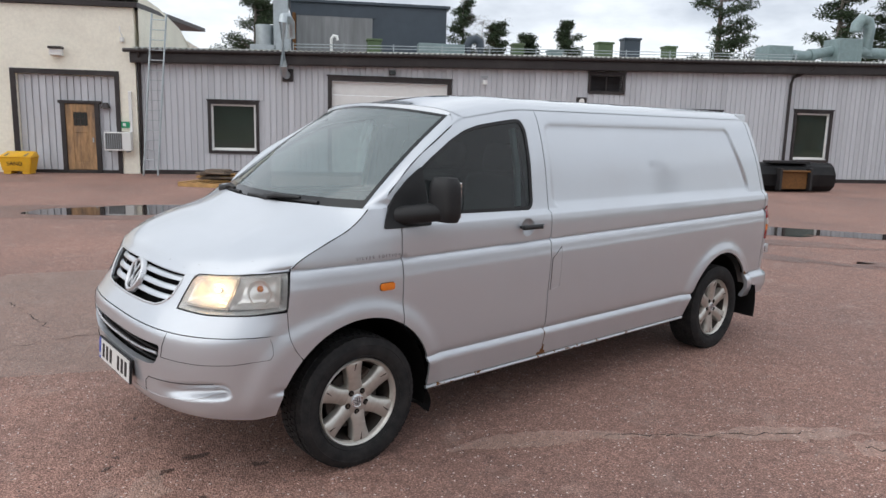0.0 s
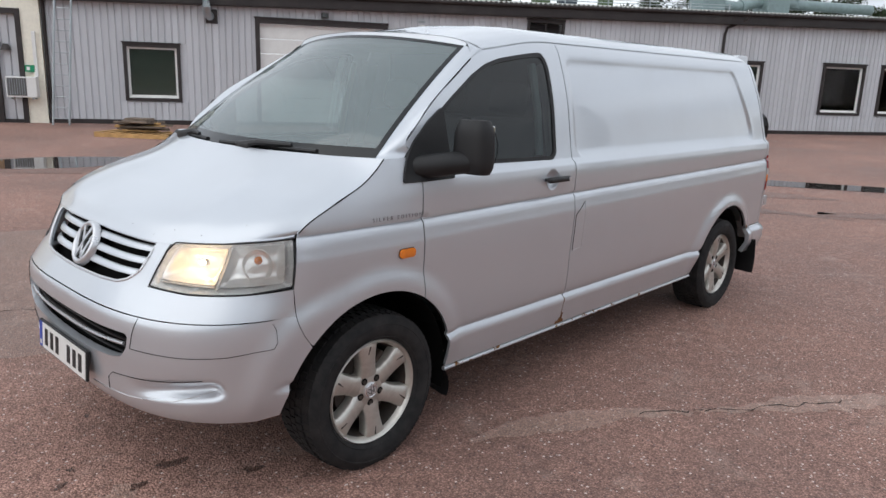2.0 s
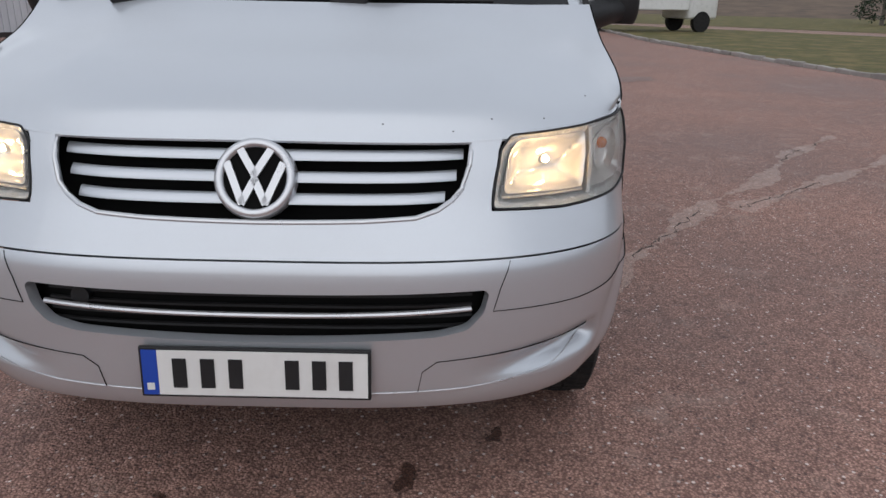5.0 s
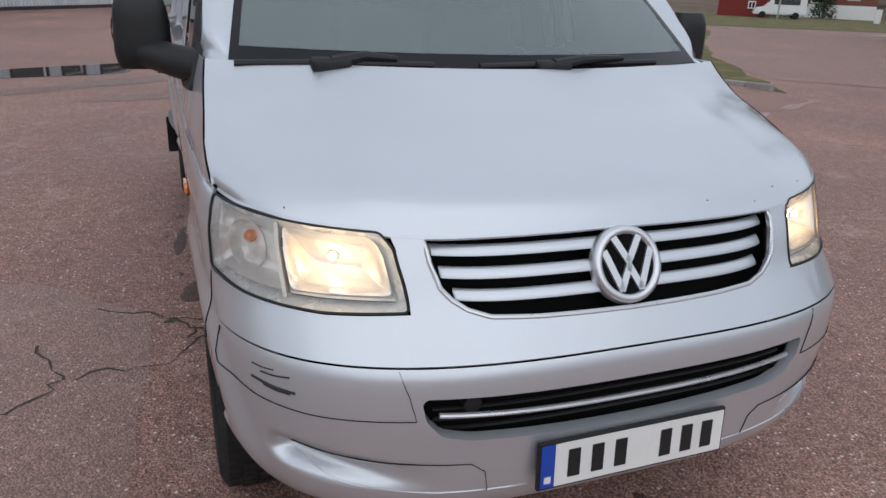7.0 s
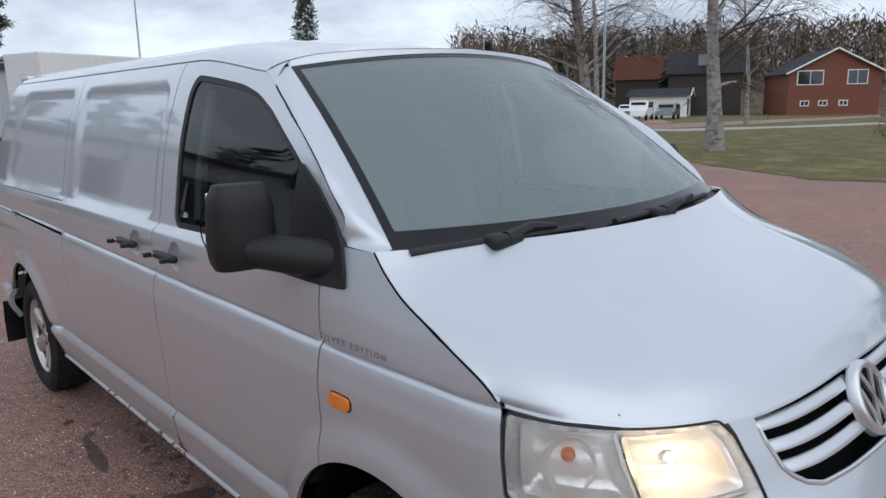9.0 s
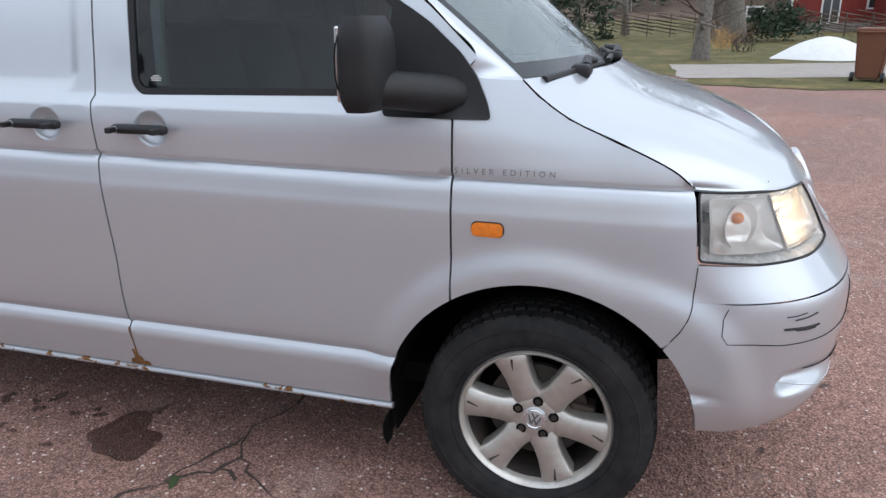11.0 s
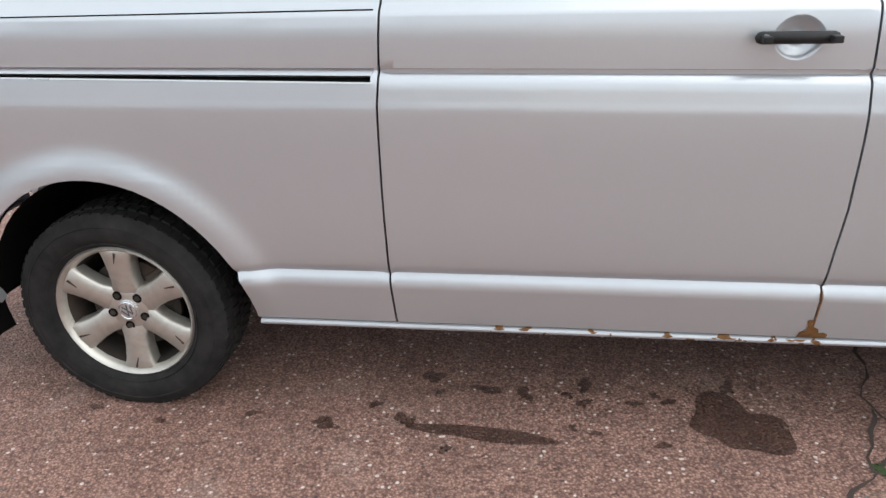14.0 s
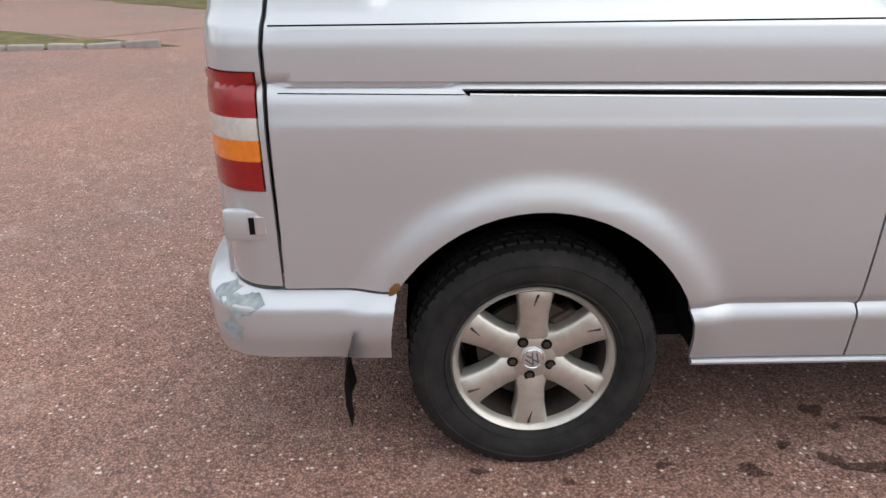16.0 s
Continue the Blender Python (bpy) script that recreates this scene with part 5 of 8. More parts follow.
def seam(name, pts, fn, parent, width=0.0035, material=None, off=0.0022):
    """A thin joint line that lies on the skin."""
    p = dense_line(pts, 0.02)
    q = fn(np.array([a for a, _ in p]), np.array([b for _, b in p]))
    e = 1e-3
    ua, va = np.array([a for a, _ in p]), np.array([b for _, b in p])
    nrm = np.cross(fn(ua + e, va) - fn(ua - e, va), fn(ua, va + e) - fn(ua, va - e))
    nrm /= np.linalg.norm(nrm, axis=1)[:, None] + 1e-12
    if nrm[0] @ (q[0] - np.array([0, 1.5, 0.8])) < 0:
        nrm = -nrm
    bm = bmesh.new()
    prev = None
    for i in range(len(q)):
        t = q[min(i + 1, len(q) - 1)] - q[max(i - 1, 0)]
        s = np.cross(t, nrm[i])
        s /= np.linalg.norm(s) + 1e-12
        ring = [bm.verts.new(q[i] + s * w + nrm[i] * o) for w, o in ((-width / 2, -0.001), (-width / 4, off), (width / 4, off), (width / 2, -0.001))]
        if prev:
            for k in range(3):
                bm.faces.new((prev[k], prev[k + 1], ring[k + 1], ring[k]))
        prev = ring
    bmesh.ops.recalc_face_normals(bm, faces=bm.faces)
    return part(name, bm, material or DARK_GAP, parent)


def dense_line(pts, step):
    out = []
    for (a, b), (c, d) in zip(pts, pts[1:]):
        k = max(1, int(math.hypot(c - a, d - b) / step))
        out += [(a + (c - a) * i / k, b + (d - b) * i / k) for i in range(k)]
    return out + [pts[-1]]


# ---- van: panels ----
van = tagged(empty("van"), "silver metallic panel van, dusty and scuffed, headlights on, parked on asphalt", "van")
ROWS = tuple(k for k in V_KEYS if k < 1.3)


def left_right(s):
    return (lambda u, v: body(u, v, s)), s < 0


def front(a, v):
    """The nose's skin across both sides: a is 0 in the middle, 1.1 at the front corners."""
    a = np.asarray(a, float)
    s = np.sign(a) + (a == 0)
    p = body(np.abs(a) - L_FRONT, v, 1)
    p[..., 0] *= s
    return p


# the joints behind the front door and behind the sliding door, from the top down
SEAM_B = yz((1.362, 1.30), (1.359, 1.13), (1.354, 1.03), (1.348, 0.88), (1.346, 0.70), (1.354, 0.585), (1.358, 0.47), (1.358, 0.305))
SEAM_C = yz((2.522, 1.815), (2.522, 1.25), (2.532, 1.05), (2.540, 0.95), (2.544, 0.72), (2.543, 0.47), (2.538, 0.38), (2.534, 0.305))
DOOR_WINDOW = [(0.30, 1.238), (1.20, 1.220), (1.232, 1.255), (1.248, 1.70), (1.215, 1.762), (0.88, 1.764), (0.77, 1.745), (0.66, 1.690), (0.40, 1.475), (0.235, 1.335)]


def round_dish(y, z, r=0.058):
    return [(u_at_y(y, z) + r * math.cos(a), z + r * math.sin(a)) for a in np.linspace(0, 2 * math.pi, 32, endpoint=False)]


for s in (1, -1):
    fn, flip = left_right(s)
    # front wing
    loop = arc(HUB_F, ARCH_F, 0.232, -0.33) + yz((-0.350, 0.632), (-0.372, 0.664), (-0.388, 0.70), (-0.396, 0.76), (-0.400, 0.838), (-0.388, 0.93), (-0.378, 1.01), (-0.368, 1.042), (-0.333, 1.068), (-0.20, 1.130),
                                               (-0.06, 1.190), (0.022, 1.245), (0.064, 1.284), (0.232, 1.288))
    panel("front_wing", loop, PAINT, van, fn, rows=ROWS, flip=flip)
    # front door
    win = rounded(yz(*DOOR_WINDOW), 0.035, 5)
    loop = (arc(HUB_F, ARCH_F, 0.4435, 0.238) + yz((0.238, 1.278), (0.182, 1.340), (0.27, 1.425), (0.45, 1.590), (0.62, 1.728), (0.70, 1.780), (0.79, 1.808), (1.364, 1.815)) + [(u - 0.003, v) for u, v in SEAM_B] + yz((0.446, 0.305)))
    dish = round_dish(1.152, 1.122)
    door = panel("front_door", loop, PAINT, van, fn, holes=(win, dish), rows=ROWS, flip=flip)
    panel("handle_dish", dish, PAINT, door, fn, flip=flip, off=-0.0005, flange=0, step=0.008, bowl=(0.024, 0.034))
    panel("window_seal", win, BLACK_PLASTIC, door, fn, holes=(shrink(win, 0.020),), flip=flip, off=-0.003, flange=0.012)
    panel("window_glass", shrink(win, 0.012), CAB_GLASS, door, fn, flip=flip, off=-0.008, flange=0, step=0.06)
    # cargo side
    tail_edge = yz((4.026, 0.549), (4.0245, 0.70), (4.024, 1.10), (4.024, 1.60), (4.024, 1.815))
    rear_arc = arc(HUB_R, ARCH_R, 3.4 - 0.4315, 3.4 + 0.364)
    if s > 0:
        loop = yz((2.967, 0.305)) + rear_arc + tail_edge + yz((1.370, 1.815)) + [(u + 0.003, v) for u, v in SEAM_B]
        cargo = panel("cargo_side", loop, PAINT, van, fn, rows=ROWS, flip=flip)
        seam("fuel_flap_joint", yz((1.365, 0.72), (1.365, 0.91), (1.45, 0.975)), fn, cargo)
        seam("fuel_flap_joint", yz((1.365, 0.72), (1.45, 0.73), (1.45, 0.975)), fn, cargo, width=0.002, material=SATIN)
    else:
        loop = [(u - 0.003, v) for u, v in SEAM_C[::-1]] + yz((1.370, 1.815)) + [(u + 0.003, v) for u, v in SEAM_B]
        dish = round_dish(1.532, 1.121)
        sliding = panel("sliding_door", loop, PAINT, van, fn, rows=ROWS, flip=flip, holes=(dish,))
        panel("handle_dish", dish, PAINT, sliding, fn, flip=flip, off=-0.0005, flange=0, step=0.008, bowl=(0.024, 0.034))
        seam("rail_joint", yz((3.592, 1.013), (4.02, 1.016)), fn, van, width=0.0025)
        loop = yz((2.967, 0.305)) + rear_arc + tail_edge + [(u + 0.003, v) for u, v in SEAM_C]
        slot = yz((2.555, 1.002), (3.586, 1.010), (3.60, 1.025), (2.555, 1.023))
        cargo = panel("rear_quarter", loop, PAINT, van, fn, rows=ROWS, flip=flip, holes=(slot,))
        panel("door_rail", shrink(slot, -0.01), DARK_GAP, cargo, fn, flip=flip, off=-0.02, flange=0)
        part("rail_lip", tube([body(np.array(u_at_y(y, 1.0)), np.array(1.003 + 0.008 * (y - 2.5)), s) + np.array((-s * 0.004, 0, 0)) for y in np.linspace(2.55, 3.58, 12)], 0.004, 6), SATIN, cargo)
        seam("panel_joint", yz((2.54, 1.202), (4.022, 1.195)), fn, cargo, width=0.004)
    # sill
    part("sill", tube([body(np.array(u_at_y(y, 0.3)), np.array(0.300), s) + np.array((-s * 0.004, 0, -0.010)) for y in np.linspace(0.44, 2.96, 30)], 0.011, 8), PAINT, van, "silver sill edge with rust spots")
    # dark backing behind the joints and inside the arches
    back = yz((0.445, 0.31), (2.955, 0.31)) + rear_arc + yz((4.01, 0.56), (4.01, 1.20), (0.1, 1.20), (-0.12, 1.10)) + arc(HUB_F, ARCH_F, -0.12, 0.4435)
    panel("inner_skin", back, DARK_GAP, van, lambda u, v, s=s: body(u, np.minimum(v, 1.19), s, 0.03), flip=flip, flange=0, step=0.08)
    for (hy, hz), r in ((HUB_F, ARCH_F), (HUB_R, ARCH_R)):
        bm = bmesh.new()
        ring = []
        for i in range(25):
            a = radians(-15 + 190 * i / 24 if hy < 1 else 2 + 176 * i / 24)
            y, z = hy + (r + 0.002) * math.cos(a), hz + (r + 0.002) * math.sin(a)
            ring.append([bm.verts.new((s * x, y, z)) for x in (0.882, 0.45)])
        for a, b in zip(ring, ring[1:]):
            bm.faces.new((a[0], b[0], b[1], a[1]))
        bm.faces.new([r_[1] for r_ in ring])
        part("wheel_liner", bm, DARK_GAP, van)

# ---- van: roof, pillars, windscreen, bonnet ----
WS_TOP = lambda a: Vector((0.672 * a, 0.735 - 0.13 * (1 - a * a), 1.775 + 0.052 * (1 - a * a) + RAKE * 0.7))
WS_LOW = lambda a: Vector((0.812 * a, 0.075 - 0.165 * (1 - a * a), 1.300 - 0.012 * (1 - a * a)))


def screen(i, j, lift=0.0):
    a = 2 * i - 1
    p = WS_LOW(a).lerp(WS_TOP(a), j)
    return p + Vector((0, -0.72, 0.55)).normalized() * (0.028 * 4 * j * (1 - j) * (1 - 0.4 * a * a) + lift)


def roof_fn(i, j):
    """Roof from the windscreen's head to the tail, drawn across both sides."""
    a = 2 * i - 1
    v = 2.56 - (2.56 - 1.822) * abs(a)
    sg = 1 if a >= 0 else -1
    q = abs(a)
    y0 = 0.61 + 0.135 * min(1.0, q / 0.88) ** 2 + 0.055 * max(0.0, (q - 0.88) / 0.12)
    y = y0 + (4.018 - y0) * j
    p = body(np.array(y - Y_FRONT), np.array(v), sg)
    return Vector(p)


patch("roof", roof_fn, 72, 60, PAINT, van, flip=True)


def roof_edge(x):
    """The point of the roof's front edge above x."""
    lo, hi = 0.5, 1.0
    for _ in range(30):
        mid = (lo + hi) / 2
        lo, hi = (mid, hi) if roof_fn(mid, 0).x < abs(x) else (lo, mid)
    p = roof_fn(lo, 0)
    return Vector((math.copysign(p.x, x), p.y, p.z))


patch("roof_header", lambda i, j: (WS_TOP(2 * i - 1) + Vector((0, 0.002, -0.004))).lerp(roof_edge(WS_TOP(2 * i - 1).x) + Vector((0, 0.002, -0.001)), j), 30, 2, PAINT, van)
windscreen = patch("windscreen", screen, 24, 16, WINDSCREEN, van)
for nm, (i0, i1, j0, j1) in (("frit", (0.0, 0.015, 0, 1)), ("frit", (0.985, 1.0, 0, 1)), ("frit", (0.0, 1.0, 0.972, 1)), ("frit", (0, 1, 0, 0.07))):
    patch(nm, lambda a, b, i0=i0, i1=i1, j0=j0, j1=j1: screen(i0 + (i1 - i0) * a, j0 + (j1 - j0) * b, 0.0015), 24, 12, FRIT, windscreen, "black glass border", flip=True)

PILLAR = pchip((0, 0.08, 0.25, 0.5, 0.72, 0.88, 1.0), (0.228, 0.186, 0.267, 0.446, 0.616, 0.712, 0.800))
PILLAR_V = pchip((0, 0.08, 0.25, 0.5, 0.72, 0.88, 1.0), (1.286, 1.338, 1.428, 1.594, 1.734, 1.792, 1.822))
for s in (1, -1):
    def pillar(i, j, s=s):
        y = float(PILLAR(j))
        a = Vector(body(np.array(y - Y_FRONT), np.array(float(PILLAR_V(j))), s))
        b = screen(0.5 + 0.5 * s, max(0.0, (j - 0.05) / 0.95))
        if j < 0.05:
            b = Vector((s * 0.866, 0.060, 1.294)).lerp(b, j / 0.05)
        bulge = Vector((s * 0.75, -0.5, 0.3)) * 0.012 * 4 * i * (1 - i) * float(smooth(0.0, 0.12, j))
        return a.lerp(b, i) + bulge
    patch("pillar", pillar, 10, 60, PAINT, van, flip=s < 0)
    part("pillar_seal", tube([pillar(0.0, t) + Vector((-s * 0.014, 0.006, -0.012)) for t in np.linspace(0.02, 0.98, 60)], 0.008, 6), DARK_GAP, van)
    part("pillar_joint", tube([pillar(t, 0.0) + Vector((s * 0.001, 0, 0.001)) for t in np.linspace(0, 1, 8)], 0.0025, 5), DARK_GAP, van)

for s in (1, -1):
    patch("roof_rail", lambda i, j, s=s: Vector(body(np.array(0.70 + 0.06 * j + (3.30 - 0.06 * j) * i - Y_FRONT), np.array(1.775 + 0.125 * j), s, 0.005)), 60, 6, PAINT, van, flip=s < 0)

HOOD_Y = pchip((0, 0.12, 0.42, 0.74, 0.92, 1.0), (-0.372, -0.333, -0.20, -0.06, 0.022, 0.064))
HOOD_Z = pchip((0, 0.12, 0.42, 0.74, 0.92, 1.0), (1.033, 1.068, 1.133, 1.192, 1.247, 1.285))


def hood_side(t, s):
    y, z = float(HOOD_Y(t)), float(HOOD_Z(t))
    p = Vector(body(np.array(u_at_y(y, z)), np.array(z), s))
    return p + Vector((-s * 0.004, -0.002, 0.002))


HOOD_EDGE = pchip((0, 0.45, 0.56, 0.62, 0.74, 0.85, 1.0), (0.988, 0.986, 0.991, 1.002, 1.012, 1.026, 1.03))


def hood_front(a):
    q = abs(a)
    corner = hood_side(0, 1)
    x = corner.x * math.sin(q * math.pi / 2) ** 0.8
    zz = float(HOOD_EDGE(x))
    p = Vector(front(np.array(u_at_x(min(x, 0.90), zz) + L_FRONT), np.array(zz)))
    p = p.lerp(corner, float(smooth(0.8, 1.0, q)))
    return Vector((math.copysign(p.x, a), p.y - 0.004, p.z))


def hood_back(a):
    return Vector((0.866 * a, 0.060 - 0.195 * (1 - a * a), 1.294 - 0.010 * (1 - a * a)))


def bonnet_fn(i, j):
    a = 2 * i - 1
    f, b = hood_front(a), hood_back(a)
    l, r = hood_side(j, -1), hood_side(j, 1)
    c = f.lerp(b, j) + l.lerp(r, i) - (hood_front(-1).lerp(hood_front(1), i)).lerp(hood_back(-1).lerp(hood_back(1), i), j)
    dome = 0.012 * (1 - float(smooth(0.50, 0.68, abs(c.x)))) * float(smooth(0.0, 0.15, j)) * (1 - 0.7 * j)
    return c + Vector((0, -0.5, 0.86)) * (0.024 * 4 * j * (1 - j) * (1 - a ** 4) + dome)


bonnet = patch("bonnet", bonnet_fn, 64, 40, PAINT, van)
part("bonnet_lip", tube([hood_front(-1 + 2 * k / 60) + Vector((0, 0.008, -0.003)) for k in range(61)], 0.006, 6), PAINT, bonnet)
for s in (1, -1):
    part("bonnet_joint", tube([hood_side(k / 24, s) + Vector((s * 0.003, 0, -0.002)) for k in range(25)], 0.0024, 6), DARK_GAP, bonnet)
# scuttle and its dark bed
patch("scuttle", lambda i, j: hood_back(2 * i - 1).lerp(WS_LOW(2 * i - 1), j) + Vector((0, 0, -0.012 * math.sin(math.pi * j))), 40, 6, BLACK_PLASTIC, van)
patch("engine_bay", lambda i, j: hood_front(2 * i - 1).lerp(hood_back(2 * i - 1), j) + Vector((0, 0.05 * (1 - j), -0.09)), 12, 4, DARK_GAP, van)

# ---- van: nose ----
def qx(x, z):
    return math.copysign(u_at_x(x, z) + L_FRONT, x)


def qy(y, z, s=1):
    return s * (u_at_y(y, z) + L_FRONT)


HL = lambda s: [(qy(-0.402, 0.853, s), 0.853), (qy(-0.55, 0.838, s), 0.838), (qx(s * 0.72, 0.833), 0.833), (qx(s * 0.544, 0.840), 0.840), (qx(s * 0.547, 0.90), 0.90),
                (qx(s * 0.556, 0.965), 0.965), (qx(s * 0.582, 0.997), 0.997), (qx(s * 0.72, 1.006), 1.006), (qx(s * 0.84, 1.017), 1.017), (qy(-0.385, 1.026, s), 1.026)]
GRILLE = [(-0.488, 0.987), (-0.482, 0.935), (-0.468, 0.885), (-0.447, 0.862), (-0.415, 0.842), (-0.365, 0.827), (-0.25, 0.821), (0.0, 0.817)]
GRILLE = [(qx(x, z) if x else 0.0, z) for x, z in GRILLE] + [(-qx(x, z), z) for x, z in GRILLE[-2::-1]]
h_l, h_r = HL(1), HL(-1)
outline = [(qy(-0.394, 0.7432, -1), 0.7432), (qy(-0.465, 0.7432, -1), 0.7432), (qy(-0.49, 0.745, -1), 0.745), (0.0, 0.745), (qy(-0.49, 0.745), 0.745), (qy(-0.465, 0.7432), 0.7432), (qy(-0.394, 0.7432), 0.7432), (qy(-0.399, 0.842), 0.842)] + [(a + 0.004 * (1 if a > 0.9 else -1), b - 0.004) for a, b in h_l[1:4]] + [(a - 0.005, b) for a, b in h_l[4:6]] + [(qx(0.560, 0.988), 0.988), (qx(0.493, 0.984), 0.984)]
outline += GRILLE[::-1] + [(qx(-0.493, 0.984), 0.984), (qx(-0.560, 0.988), 0.988)] + [(a + 0.005, b) for a, b in h_r[5:3:-1]] + [(a + 0.004, b - 0.004) for a, b in h_r[3:0:-1]] + [(qy(-0.399, 0.842, -1), 0.842)]
nose = panel("nose_panel", outline, PAINT, van, front, rows=(), step=0.02)
LOWER = [(-0.527, 0.675), (-0.538, 0.664), (-0.528, 0.618), (-0.492, 0.578), (-0.425, 0.563), (0.0, 0.550)]
LOWER = [(qx(x, z) if x else 0.0, z) for x, z in LOWER] + [(-qx(x, z), z) for x, z in LOWER[-2::-1]] + [(0.0, 0.670)]
bump = [(qy(-0.392, 0.7428, -1), 0.7428), (qy(-0.465, 0.7428, -1), 0.7428), (qy(-0.49, 0.741, -1), 0.741), (0.0, 0.741), (qy(-0.49, 0.741), 0.741), (qy(-0.465, 0.7428), 0.7428), (qy(-0.392, 0.7428), 0.7428), (qy(-0.384, 0.69), 0.69), (qy(-0.368, 0.659), 0.659), (qy(-0.350, 0.632), 0.632)]
bump += [(a + L_FRONT, b) for a, b in arc(HUB_F, ARCH_F, -0.335, -0.443)]
bump += [(qx(0.85, 0.335), 0.335), (qx(0.75, 0.345), 0.345), (qx(0.45, 0.360), 0.360), (0.0, 0.362), (qx(-0.45, 0.360), 0.360), (qx(-0.75, 0.345), 0.345), (qx(-0.85, 0.335), 0.335)]
bump += [(-a - L_FRONT, b) for a, b in arc(HUB_F, ARCH_F, -0.443, -0.335)] + [(qy(-0.350, 0.632, -1), 0.632), (qy(-0.368, 0.659, -1), 0.659), (qy(-0.384, 0.69, -1), 0.69)]
bumper = panel("front_bumper", bump, PAINT, van, front, holes=(rounded(LOWER, 0.012),), rows=(0.43, 0.45, 0.47, 0.49, 0.51, 0.53, 0.55), step=0.018, flange=0.03)
panel("lower_grille_bed", shrink(LOWER, -0.04), DARK_GAP, bumper, front, off=-0.055, flange=0, step=0.04)
for k in range(4):
    zz = 0.572 + 0.026 * k
    part("mesh_slat", tube([Vector(front(np.array(qx(x, zz)), np.array(zz))) + Vector((0, 0.045, 0)) for x in np.linspace(-0.50, 0.50, 24)], 0.005, 5), BLACK_PLASTIC, bumper)
part("chrome_strip", tube([Vector(front(np.array(qx(x, 0.627)), np.array(0.627 - 0.012 * (1 - (x / 0.49) ** 2)))) + Vector((0, 0.012, 0)) for x in np.linspace(-0.497, 0.497, 40)], 0.0065, 8), SATIN, bumper, "bright trim strip")
part("tow_cover", cyl((-0.41, -0.845, 0.655), (-0.41, -0.80, 0.655), 0.021), BLACK_PLASTIC, bumper)
for s in (1, -1):
    seam("bumper_joint", [(qx(s * 0.585, 0.738), 0.738), (qx(s * 0.565, 0.68), 0.68), (qx(s * 0.549, 0.621), 0.621), (qx(s * 0.64, 0.620), 0.620), (qx(s * 0.76, 0.618), 0.618), (qx(s * 0.865, 0.622), 0.622), (qy(-0.49, 0.638, s), 0.638), (qy(-0.475, 0.660, s), 0.660), (qy(-0.475, 0.705, s), 0.705), (qy(-0.485, 0.730, s), 0.730)], front, bumper, width=0.0017)
    seam("wing_joint", [(qy(y, z, s), z) for y, z in ((-0.400, 0.838), (-0.396, 0.76), (-0.388, 0.70), (-0.371, 0.664), (-0.351, 0.636))], front, bumper, width=0.003)
    seam("fog_joint", [(qx(s * 0.375, 0.415), 0.415), (qx(s * 0.385, 0.47), 0.47), (qx(s * 0.42, 0.496), 0.496), (qx(s * 0.60, 0.508), 0.508), (qx(s * 0.80, 0.532), 0.532)], front, bumper, width=0.0017)
    seam("fog_joint", [(qx(s * 0.24, 0.412), 0.412), (qx(s * 0.5, 0.418), 0.418), (qx(s * 0.7, 0.44), 0.44), (qx(s * 0.83, 0.48), 0.48)], front, bumper, width=0.004, material=SATIN)
for k, (x0, z0, x1, z1, w) in enumerate(((-0.80, 0.698, -0.855, 0.690, 0.005), (-0.79, 0.662, -0.872, 0.668, 0.009), (-0.80, 0.657, -0.85, 0.660, 0.005), (-0.83, 0.705, -0.87, 0.702, 0.003))):
    seam("scuff", [(qx(x0, z0), z0), (qx((x0 + x1) / 2, (z0 + z1) / 2), (z0 + z1) / 2 - 0.002), (qx(x1, z1), z1)], front, bumper, width=w, material=SCUFF)

# upper grille
panel("grille_bed", shrink(GRILLE, -0.045), DARK_GAP, nose, front, off=-0.06, flange=0, step=0.05)
part("grille_surround", tube([Vector(front(np.array(a), np.array(b))) + Vector((0, 0.001 + 0.02 * max(0.0, b - 0.96) / 0.034, 0)) for a, b in dense_line(GRILLE, 0.02) if b < 0.988], 0.006, 8), SATIN, nose, "bright grille surround")
for k in range(3):
    zz = 0.953 - 0.0455 * k
    half = (0.468, 0.454, 0.430)[k]
    for s in (1, -1):
        bm = bmesh.new()
        prev = None
        for x in np.linspace(0.05, half, 20):
            c = Vector(front(np.array(qx(s * x, zz)), np.array(zz))) + Vector((0, 0.014 + 0.02 * (x / half) ** 6, 0))
            ring = [bm.verts.new(c + Vector((0, 0.006 * math.cos(a) + 0.010 * math.sin(a), 0.0112 * math.sin(a)))) for a in np.linspace(0, 2 * math.pi, 10, endpoint=False)]
            if prev:
                for i in range(10):
                    bm.faces.new((prev[i], prev[(i + 1) % 10], ring[(i + 1) % 10], ring[i]))
            prev = ring
        bmesh.ops.recalc_face_normals(bm, faces=bm.faces)
        part("grille_slat", bm, PAINT, nose, smooth=60)
